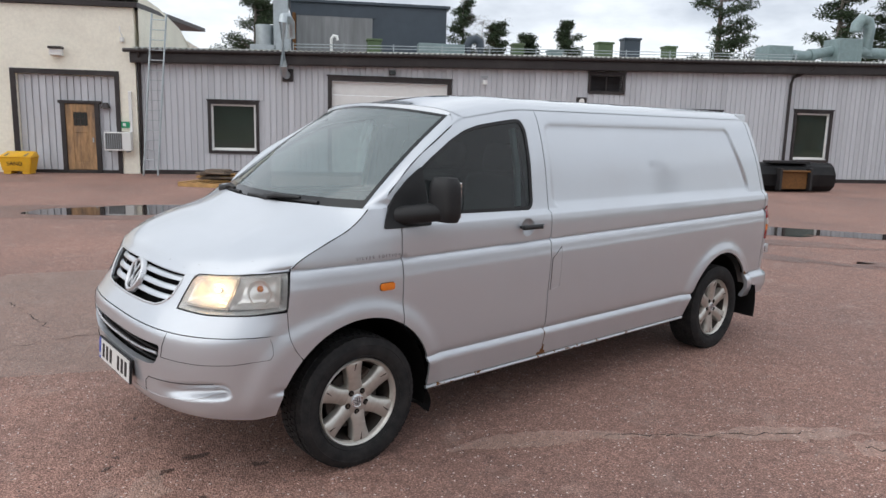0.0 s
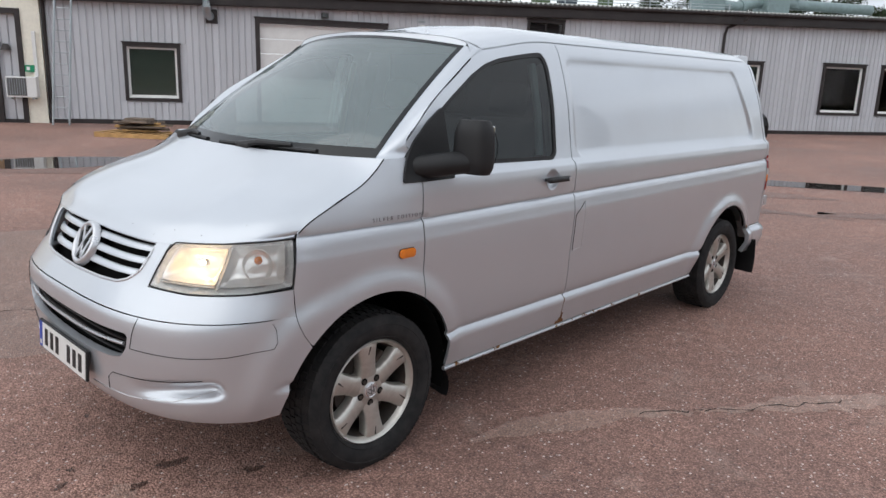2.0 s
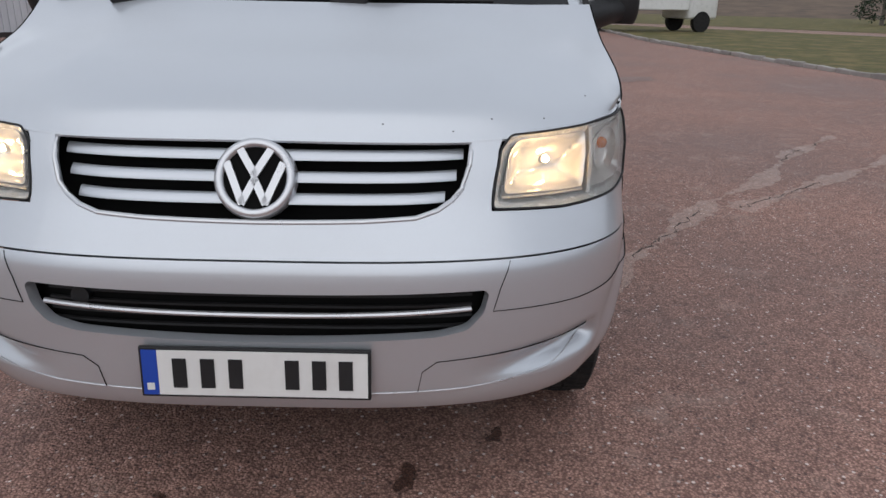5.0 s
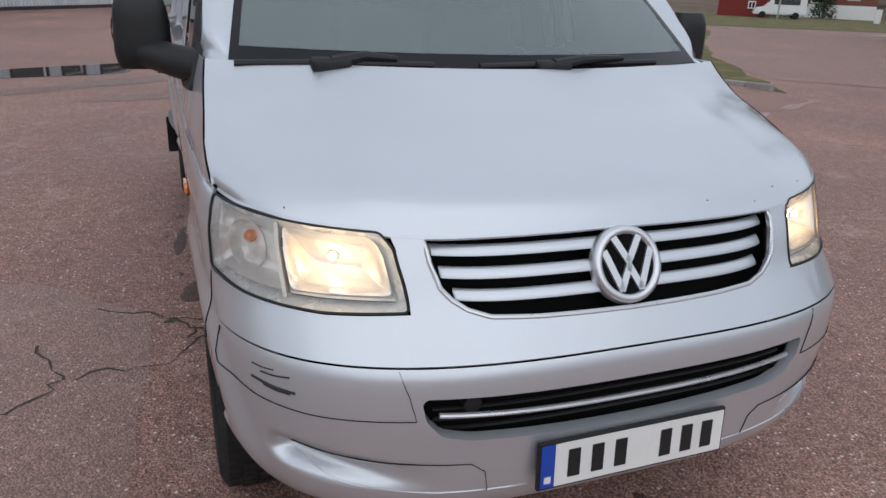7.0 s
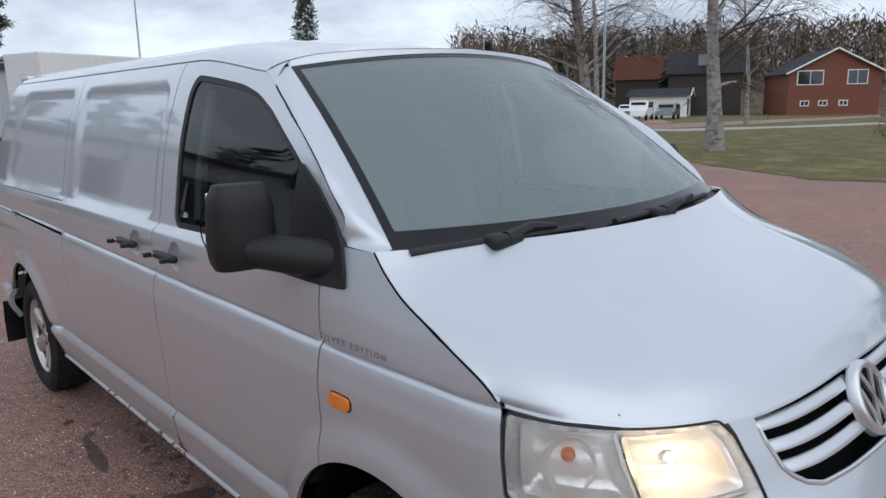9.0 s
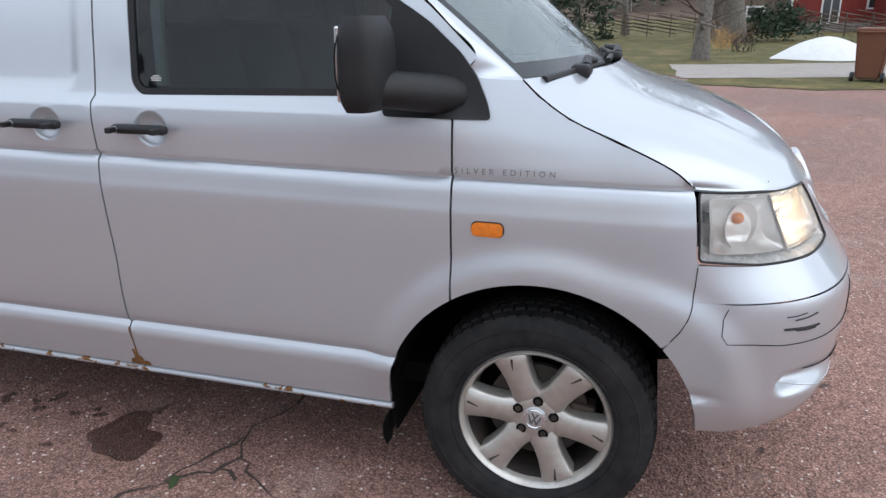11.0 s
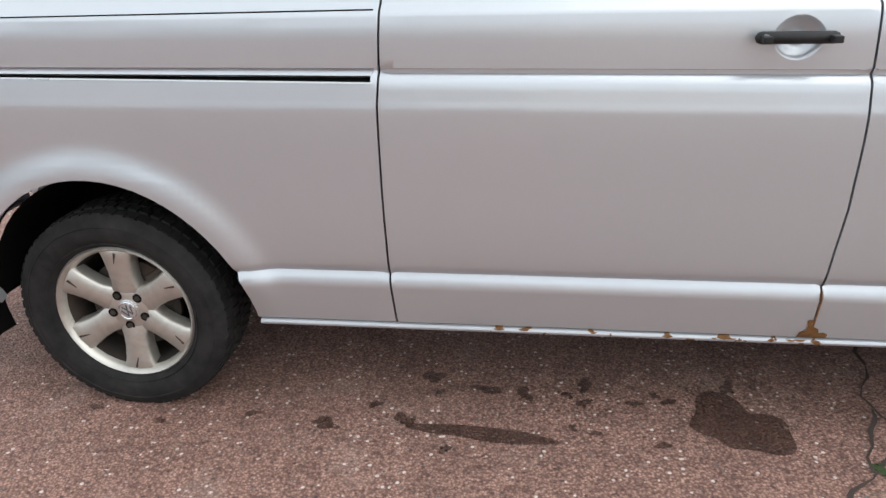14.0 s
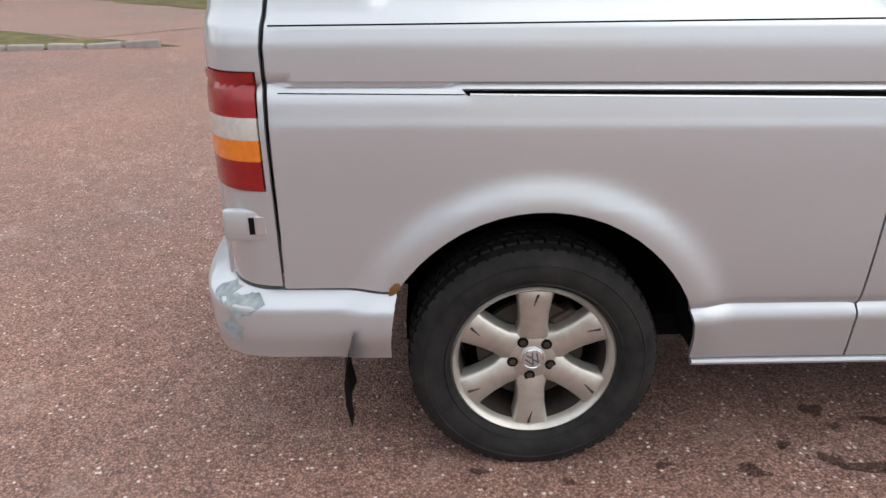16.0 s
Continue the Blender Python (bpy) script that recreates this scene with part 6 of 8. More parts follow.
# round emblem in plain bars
EMB = Matrix.Translation((-0.004, -0.786, 0.926)) @ Matrix.Rotation(radians(90 - 25), 4, "X") @ Matrix.Scale(1.1, 4)
emblem = part("emblem", add_cyl(bmesh.new(), (0, 0, -0.05), (0, 0, -0.003), 0.078, seg=48), DARK_GAP, nose, "round emblem in chrome and black", m=EMB)
bm = bmesh.new()
for k in range(48):
    a0, a1 = 2 * math.pi * k / 48, 2 * math.pi * (k + 1) / 48
    prof = ((0.064, -0.004), (0.068, 0.004), (0.076, 0.005), (0.083, 0.0), (0.086, -0.02))
    for (r0, z0), (r1, z1) in zip(prof, prof[1:]):
        bm.faces.new([bm.verts.new((r * math.cos(a), r * math.sin(a), z)) for r, z, a in ((r0, z0, a0), (r1, z1, a0), (r1, z1, a1), (r0, z0, a1))])
bmesh.ops.remove_doubles(bm, verts=bm.verts, dist=1e-5)
part("ring", bm, SATIN, emblem, smooth=60)


def chevron(bm, pts, w, z):
    for (x0, y0), (x1, y1) in zip(pts, pts[1:]):
        d = Vector((x1 - x0, y1 - y0, 0))
        m = Matrix.Translation(((x0 + x1) / 2, (y0 + y1) / 2, z)) @ Matrix.Rotation(math.atan2(d.y, d.x), 4, "Z") @ Matrix.Diagonal((d.length + w * 0.5, w, 0.006, 1))
        bmesh.ops.create_cube(bm, size=1, matrix=m)
    return bm


for line in (((-0.030, 0.056), (0.0, 0.006)), ((0.0, 0.006), (0.030, 0.056)), ((-0.057, 0.028), (-0.024, -0.052)), ((-0.024, -0.052), (0.0, -0.004)), ((0.0, -0.004), (0.024, -0.052)), ((0.024, -0.052), (0.057, 0.028))):
    part("emblem_bar", chevron(bmesh.new(), line, 0.0155, 0.0), SATIN, emblem)

# number plate with plain bars
plate = part("number_plate", box(-0.265, 0.265, -0.012, 0.0, -0.062, 0.062, 0.003), BLACK_PLASTIC, bumper, "white number plate with blue band", m=pose(-0.001, -0.895, 0.494, -4))
part("plate_face", box(-0.222, 0.258, -0.0145, -0.012, -0.055, 0.055), PLATE_WHITE, plate)
part("plate_band", box(-0.258, -0.2225, -0.0145, -0.012, -0.055, 0.055), PLATE_BLUE, plate)
for x in (-0.172, -0.108, -0.044, 0.085, 0.147, 0.208):
    part("bar", box(x - 0.016, x + 0.016, -0.0165, -0.0145, -0.036, 0.036), BLACK_PLASTIC, plate)
part("band_mark", box(-0.249, -0.232, -0.0155, -0.0145, -0.043, -0.026), PLATE_WHITE, plate)

# headlights
for s in (1, -1):
    lp = HL(s) if s > 0 else HL(s)[::-1]
    lamp = panel("headlight", rounded(lp, 0.012), REFLECTOR, van, front, off=-0.004, flange=0.002, bowl=(0.085, 0.055), step=0.012, label="clear headlight with lit warm bulb and amber indicator")
    panel("lens", shrink(rounded(lp, 0.012), 0.002), LENS_GLASS, lamp, front, off=-0.001, flange=0, step=0.03)
    rim_pts = rounded(lp, 0.012)
    part("lamp_seal", tube([Vector(front(np.array(a), np.array(b))) for a, b in dense(rim_pts, 0.02)], 0.0030, 6, closed=True), BLACK_PLASTIC, lamp)
    main = [(qx(s * 0.782, 0.868), 0.868), (qx(s * 0.572, 0.872), 0.872), (qx(s * 0.578, 0.955), 0.955), (qx(s * 0.602, 0.988), 0.988), (qx(s * 0.782, 0.998), 0.998)]
    panel("reflector", rounded(main, 0.016), LAMP_SILVER, lamp, front, off=-0.012, flange=0.003, bowl=(0.062, 0.060), step=0.010, label="bright reflector lit by the bulb")
    side = [(qx(s * 0.792, 0.862), 0.862), (qy(-0.43, 0.868, s), 0.868), (qy(-0.415, 1.012, s), 1.012), (qx(s * 0.792, 1.002), 1.002)]
    panel("indicator_chamber", rounded(side, 0.012), LAMP_SILVER, lamp, front, off=-0.012, flange=0.003, bowl=(0.030, 0.03), step=0.012)
    c = Vector(front(np.array(qx(s * 0.69, 0.93)), np.array(0.93)))
    inw = Vector((-s * 0.35, 0.93, 0)).normalized()
    bm = bmesh.new()
    bmesh.ops.create_uvsphere(bm, u_segments=14, v_segments=10, radius=0.008, matrix=Matrix.Translation(c + inw * 0.046))
    part("bulb", bm, GLOW, lamp, "lit warm bulb", smooth=180)
    part("bulb_holder", cyl(c + inw * 0.05, c + inw * 0.075, 0.012, 0.016, 14), SATIN, lamp)
    c2 = Vector(front(np.array(qx(s * 0.862, 0.945)), np.array(0.945)))
    bm = bmesh.new()
    bmesh.ops.create_uvsphere(bm, u_segments=14, v_segments=10, radius=0.015, matrix=Matrix.Translation(c2 + Vector((-s * 0.028, 0.026, 0.004))))
    part("indicator_bulb", bm, AMBER, lamp, "amber indicator bulb", smooth=180)
    out = Vector((s * 0.75, -0.66, 0))
    q2 = out.to_track_quat("Z", "Y")
    bm, prev = bmesh.new(), None
    for r, d in ((0.010, -0.050), (0.030, -0.044), (0.046, -0.030), (0.053, -0.016), (0.056, -0.016)):
        ring = [bm.verts.new(c2 + Vector((-s * 0.006, 0.006, -0.012)) + out * d + q2 @ Vector((r * math.cos(a), r * 1.12 * math.sin(a), 0))) for a in np.linspace(0, 2 * math.pi, 28, endpoint=False)]
        if prev:
            for i in range(28):
                bm.faces.new((prev[i], prev[(i + 1) % 28], ring[(i + 1) % 28], ring[i]))
        prev = ring
    part("indicator_reflector", bm, LAMP_SILVER, lamp, smooth=60)
    low = [Vector(front(np.array(qx(s * x, 0.858)), np.array(0.858))) for x in np.linspace(0.565, 0.775, 9)]
    bm, prev = bmesh.new(), None
    for p in low:
        cur = [bm.verts.new(p + Vector((0, dy, dz))) for dy, dz in ((0.012, 0.0), (0.016, 0.004), (0.070, 0.016), (0.070, -0.012), (0.014, -0.004))]
        if prev:
            for i in range(4):
                bm.faces.new((prev[i], prev[i + 1], cur[i + 1], cur[i]))
        prev = cur
    part("lamp_shelf", bm, CLEAR_LENS, lamp, smooth=30)
    wall = [Vector(front(np.array(qx(s * 0.785, z)), np.array(z))) for z in (0.850, 0.90, 0.95, 1.002)]
    bm = bmesh.new()
    rows_ = [[bm.verts.new(p + Vector((dx, dy, 0))) for dx, dy in ((0, 0.006), (s * 0.008, 0.010), (-s * 0.010, 0.03))] for p in wall]
    for a, b in zip(rows_, rows_[1:]):
        bm.faces.new((a[0], a[1], b[1], b[0]))
        bm.faces.new((a[0], b[0], b[2], a[2]))
    part("divider", bm, CLEAR_LENS, lamp)

# ---- van: side fittings ----
def at_side(y, v, s, off=0.0):
    return Vector(body(np.array(u_at_y(y, v)), np.array(v), s)) + Vector((s * off, 0, 0))


def door_handle(y, v, s):
    h = part("door_handle", box(-0.016, 0.016, -0.092, 0.092, -0.0140, 0.0140, 0.012), BLACK_PLASTIC, van, "black plastic pull handle", smooth=60, m=Matrix.Translation(at_side(y, v, s, 0.030)))
    for dy in (-0.075, 0.075):
        part("handle_mount", box(-0.045, -0.006, dy - 0.010, dy + 0.010, -0.008, 0.008, 0.003), BLACK_PLASTIC, h)
    part("lock", cyl((s * 0.014, 0.073, 0), (s * 0.0185, 0.073, 0), 0.010, seg=14), SATIN, h)


for s in (1, -1):
    door_handle(1.168, 1.121, s)
    fn, flip = left_right(s)
    ind_loop = rounded([(u_at_y(0.092, 0.9), 0.884), (u_at_y(0.176, 0.9), 0.884), (u_at_y(0.176, 0.9), 0.9205), (u_at_y(0.092, 0.9), 0.9205)], 0.0165, 6)
    panel("indicator_frame", shrink(ind_loop, -0.003), BLACK_PLASTIC, van, fn, off=0.002, flange=0.004, flip=flip, step=0.01)
    panel("side_indicator", ind_loop, AMBER, van, fn, off=0.010, flange=0.010, flip=flip, step=0.01, bowl=(-0.002, 0.012), label="amber side indicator")
    # mirror
    sail_loop = yz((0.136, 1.185), (0.425, 1.187), (0.435, 1.24), (0.41, 1.490), (0.31, 1.425), (0.225, 1.350), (0.178, 1.290), (0.146, 1.225))
    fn, flip = left_right(s)
    sail = panel("mirror_sail", rounded(sail_loop, 0.015), BLACK_PLASTIC, van, fn, off=0.010, flange=0.02, flip=flip, step=0.04)
    bm = bmesh.new()
    rings = []
    for t in np.linspace(0, 1, 13):
        z = 1.238 + 0.222 * t
        w = 0.5 * (0.178 - 0.035 * abs(2 * t - 1) ** 4 - 0.02 * t)
        d = 0.062 * (1 - 0.35 * abs(2 * t - 1) ** 4)
        cx, cy = 1.038, 0.425
        ring = []
        for a in np.linspace(0, 2 * math.pi, 24, endpoint=False):
            ca, sa = math.cos(a), math.sin(a)
            k = 2 / 3.2
            px = math.copysign(abs(ca) ** k, ca) * w
            py = math.copysign(abs(sa) ** k, sa) * d
            if py > 0:
                py *= 0.75
            ring.append(bm.verts.new((s * (cx + px), cy + py + 0.10 * px, z)))
        rings.append(ring)
    for a, b in zip(rings, rings[1:]):
        for i in range(24):
            bm.faces.new((a[i], a[(i + 1) % 24], b[(i + 1) % 24], b[i]))
    bm.faces.new(rings[0][::-1])
    bm.faces.new(rings[-1])
    bmesh.ops.bevel(bm, geom=[e for e in bm.edges if len(e.link_faces) == 2 and e.calc_face_angle(0) > 1.0], offset=0.014, segments=3, affect="EDGES")
    bmesh.ops.recalc_face_normals(bm, faces=bm.faces)
    mirror = part("mirror", bm, BLACK_PLASTIC, van, "tall black plastic wing mirror", smooth=50)
    arm = tube([(s * 0.865, 0.235, 1.258), (s * 0.945, 0.30, 1.272), (s * 1.00, 0.365, 1.283), (s * 1.05, 0.415, 1.285)], 0.04, 14, radii=(0.052, 0.050, 0.048, 0.04))
    part("arm", arm, BLACK_PLASTIC, mirror, smooth=60)
    part("mirror_glass", box(s * 1.038 - 0.068, s * 1.038 + 0.068, 0.460, 0.473, 1.262, 1.438, 0.004), CHROME, mirror)
    part("housing_joint", tube([(s * (1.038 + 0.0895 * math.cos(a)), 0.4565 + 0.009 * math.cos(a), 1.348 + 0.105 * math.sin(a)) for a in np.linspace(-1.1, 1.1, 12)], 0.002, 5), DARK_GAP, mirror)
    # tail: lamps, corner, hinges
    def rear(u, v, s=s):
        return body(u, v, s)
    U0 = 4.025 - Y_FRONT
    UE = Y_REAR - Y_FRONT + L_REAR
    corner = panel("rear_corner", [(U0 + 0.0035, 0.556), (UE - 0.12, 0.566), (UE - 0.12, 1.80), (U0 + 0.0025, 1.80)], PAINT, van, rear, flip=flip, step=0.02, rows=ROWS,
                   holes=([(U0 + 0.009, 0.794), (U0 + 0.17, 0.794), (U0 + 0.17, 1.065), (U0 + 0.009, 1.065)],))
    tail_lamp = None
    for z0, z1, mt, lb in ((0.797, 0.863, RED_LENS, "red lens"), (0.863, 0.911, AMBER, "amber lens"), (0.911, 0.961, CLEAR_LENS, "clear lens"), (0.961, 1.062, RED_LENS, "red lens")):
        ob = panel("tail_lens" if tail_lamp else "tail_lamp", [(U0 + 0.011, z0), (U0 + 0.168, z0), (U0 + 0.168, z1), (U0 + 0.011, z1)], mt, tail_lamp or van, rear, flip=flip, step=0.02, off=0.006, flange=0.02,
                   label=lb if tail_lamp else "red, amber and clear tail lamp")
        tail_lamp = tail_lamp or ob
    hinge = part("hinge", box(-0.014, 0.014, -0.056, 0.06, -0.041, 0.041, 0.009), PAINT, van, smooth=40, m=Matrix.Translation(at_side(4.079, 0.713, s, -0.004)))
    part("hinge_plate", box(-0.006, 0.008, -0.046, -0.02, -0.026, 0.026, 0.003), SATIN, hinge, m=pose(s * 0.010, 0, 0))
    part("hinge_gap", box(-0.004, 0.004, -0.018, -0.004, -0.022, 0.022), DARK_GAP, hinge, m=pose(s * 0.011, 0, 0))
    # rear bumper end
    loop = [(y - Y_FRONT, z) for y, z in ((3.785, 0.345), (3.783, 0.41), (3.778, 0.46), (3.770, 0.515), (3.764, 0.541))] + [(U0, 0.545), (UE - 0.0005, 0.558), (UE - 0.0005, 0.352)]
    panel("rear_bumper", loop, PAINT, van, rear, flip=flip, step=0.02, rows=(0.50, 0.51, 0.52, 0.53, 0.54, 0.55), flange=0.03, label="silver rear bumper with scraped corner")
    # mud flaps
    for y, z1, w, x, nm in ((3.885, 0.475, 0.22, 0.858, "rear_mud_flap"), (0.455, 0.30, 0.17, 0.775, "front_mud_flap")):
        bm = bmesh.new()
        grid = [[bm.verts.new((s * (x - w / 2 + w * i / 4 + 0.03), y + 0.03 * math.sin(2.6 * j / 4) + 0.010 * math.sin(i * 1.4), z1 - (z1 - (0.20 if y > 2 else 0.165)) * j / 4)) for i in range(5)] for j in range(5)]
        for a, b in zip(grid, grid[1:]):
            for i in range(4):
                bm.faces.new((a[i], a[i + 1], b[i + 1], b[i]))
        ex = bmesh.ops.solidify(bm, geom=bm.faces[:], thickness=0.006)
        bmesh.ops.recalc_face_normals(bm, faces=bm.faces)
        part("mud_flap", bm, BLACK_PLASTIC, van, "black rubber mud flap", smooth=40)
door_handle(1.546, 1.121, -1)

# rear doors, underside, floor, cab
for x0, x1 in ((-0.80, -0.003), (0.003, 0.80)):
    bm = box(x0, x1, 4.06, 4.225, 0.56, 1.885, 0.012)
    bmesh.ops.subdivide_edges(bm, edges=[e for e in bm.edges if abs(e.verts[0].co.z - e.verts[1].co.z) > 0.5], cuts=6)
    for v in bm.verts:
        v.co.x *= 1 - 0.14 * float(smooth(1.0, 1.85, v.co.z))
        v.co.y -= 0.17 * float(smooth(1.05, 1.85, v.co.z))
    part("rear_door", bm, PAINT, van)
part("underbody", box(-0.76, 0.76, -0.34, 3.75, 0.33, 0.40), DARK_GAP, van)
part("axle", cyl((-0.75, 0, 0.335), (0.75, 0, 0.335), 0.05), BRAKE, van)
part("axle", cyl((-0.75, 3.4, 0.335), (0.75, 3.4, 0.335), 0.05), BRAKE, van)
part("cab_floor", box(-0.86, 0.86, 0.47, 1.5, 0.52, 0.56), GREY_TRIM, van)
part("bulkhead", box(-0.70, 0.70, 1.50, 1.53, 0.5, 1.80), GREY_TRIM, van)
part("headlining", box(-0.62, 0.62, 0.80, 1.46, 1.78, 1.80), PALE_TRIM, van)
bm = bmesh.new()
prof = ((0.02, 1.225), (0.16, 1.255), (0.36, 1.235), (0.44, 1.17), (0.47, 1.0), (0.40, 0.75))
prev = None
for x in np.linspace(-0.80, 0.80, 14):
    ring = [bm.verts.new((x, y - 0.10 * (1 - (x / 0.8) ** 2) * (i < 2), z + 0.012 * math.cos(x * 3))) for i, (y, z) in enumerate(prof)]
    if prev:
        for i in range(5):
            bm.faces.new((prev[i], prev[i + 1], ring[i + 1], ring[i]))
    prev = ring
part("dashboard", bm, GREY_TRIM, van, smooth=50)
wheel_m = Matrix.Translation((0.42, 0.50, 1.19)) @ Matrix.Rotation(radians(-38), 4, "X")
steer = part("steering_wheel", tube([(0.19 * math.cos(a), 0.19 * math.sin(a), 0) for a in np.linspace(0, 2 * math.pi, 36, endpoint=False)], 0.015, 8, closed=True), BLACK_PLASTIC, van, smooth=60, m=wheel_m)
part("hub", box(-0.075, 0.075, -0.06, 0.05, -0.03, 0.012, 0.015), BLACK_PLASTIC, steer)
for a in (0, math.pi, -math.pi / 2):
    part("spoke", box(0.05, 0.18, -0.015, 0.015, -0.015, 0.0, 0.004), BLACK_PLASTIC, steer, m=Matrix.Rotation(a, 4, "Z"))
for x in (0.45, -0.45, -0.02):
    seat = part("seat", box(x - 0.22, x + 0.22, 0.72, 1.20, 0.72, 0.88, 0.05), GREY_TRIM, van, smooth=60)
    part("backrest", box(x - 0.22, x + 0.22, -0.07, 0.07, 0, 0.58, 0.05), GREY_TRIM, seat, smooth=60, m=pose(0, 1.20, 0.86, -14))
    part("headrest", box(x - 0.12, x + 0.12, -0.05, 0.05, 0.60, 0.78, 0.04), GREY_TRIM, seat, smooth=60, m=pose(0, 1.20, 0.86, -14))
for s in (1, -1):
    part("inner_pillar", tube([at_side(1.33, z, s, -0.075) for z in (1.1, 1.3, 1.5, 1.7)], 0.055, 8), PALE_TRIM, van)
    part("belt", tube([at_side(1.205, 1.70, s, -0.07), at_side(1.190, 1.45, s, -0.07), at_side(1.172, 1.24, s, -0.07)], 0.020, 8), WHITE, van, "pale seat belt and pillar trim")

# wipers
for pts, pivot in ((((-0.80, 0.02, 1.292), (-0.56, -0.045, 1.300), (-0.25, -0.088, 1.298)), (-0.545, -0.052, 1.295)), (((-0.11, -0.098, 1.296), (0.14, -0.095, 1.303), (0.56, -0.030, 1.305)), (0.13, -0.105, 1.295))):
    pts = [Vector(p) + Vector((0, 0.0, 0.004)) for p in pts]
    w = part("wiper", tube([pts[0].lerp(pts[1], t) for t in (0, 0.5)] + [pts[1].lerp(pts[2], t) for t in (0, 0.5, 1)], 0.011, 8), BLACK_PLASTIC, van, "black windscreen wiper")
    part("wiper_arm", tube([Vector(pivot) + Vector((0.0, -0.01, 0.012)), Vector(pivot) + Vector((0.10, -0.005, 0.030)), pts[2].lerp(pts[1], 0.35) + Vector((0, -0.002, 0.016))], 0.011, 8, radii=(0.020, 0.015, 0.009)), BLACK_PLASTIC, w)
    part("wiper_pivot", box(-0.058, 0.058, -0.028, 0.028, -0.014, 0.026, 0.012), BLACK_PLASTIC, w, smooth=60, m=Matrix.Translation(Vector(pivot)))

# wheels
def lathe(profile, seg=64):
    bm = bmesh.new()
    rings = [[bm.verts.new((x, r * math.cos(2 * math.pi * k / seg), r * math.sin(2 * math.pi * k / seg))) for k in range(seg)] for x, r in profile]
    for a, b in zip(rings, rings[1:]):
        for k in range(seg):
            bm.faces.new((a[k], a[(k + 1) % seg], b[(k + 1) % seg], b[k]))
    bmesh.ops.recalc_face_normals(bm, faces=bm.faces)
    return bm


def tread(bm, seg=60):
    """Tread blocks round the crown and the shoulders."""
    for k in range(seg):
        for x0, x1, sh in ((-0.098, -0.062, 0.0), (-0.055, -0.02, 0.5), (-0.014, 0.014, 0.0), (0.02, 0.055, 0.5), (0.062, 0.098, 0.0)):
            a0 = 2 * math.pi * (k + sh) / seg
            a1 = a0 + 2 * math.pi * 0.72 / seg
            lo, hi = 0.330, 0.3445 - 0.006 * (abs(x0 + x1) > 0.14)
            vs = [bm.verts.new((x, r * math.cos(a), r * math.sin(a))) for x, r, a in ((x0, lo, a0), (x1, lo, a0), (x1, lo, a1), (x0, lo, a1), (x0, hi, a0), (x1, hi, a0), (x1, hi, a1), (x0, hi, a1))]
            for f in ((4, 5, 6, 7), (0, 1, 5, 4), (1, 2, 6, 5), (2, 3, 7, 6), (3, 0, 4, 7)):
                bm.faces.new([vs[i] for i in f])
    return bm


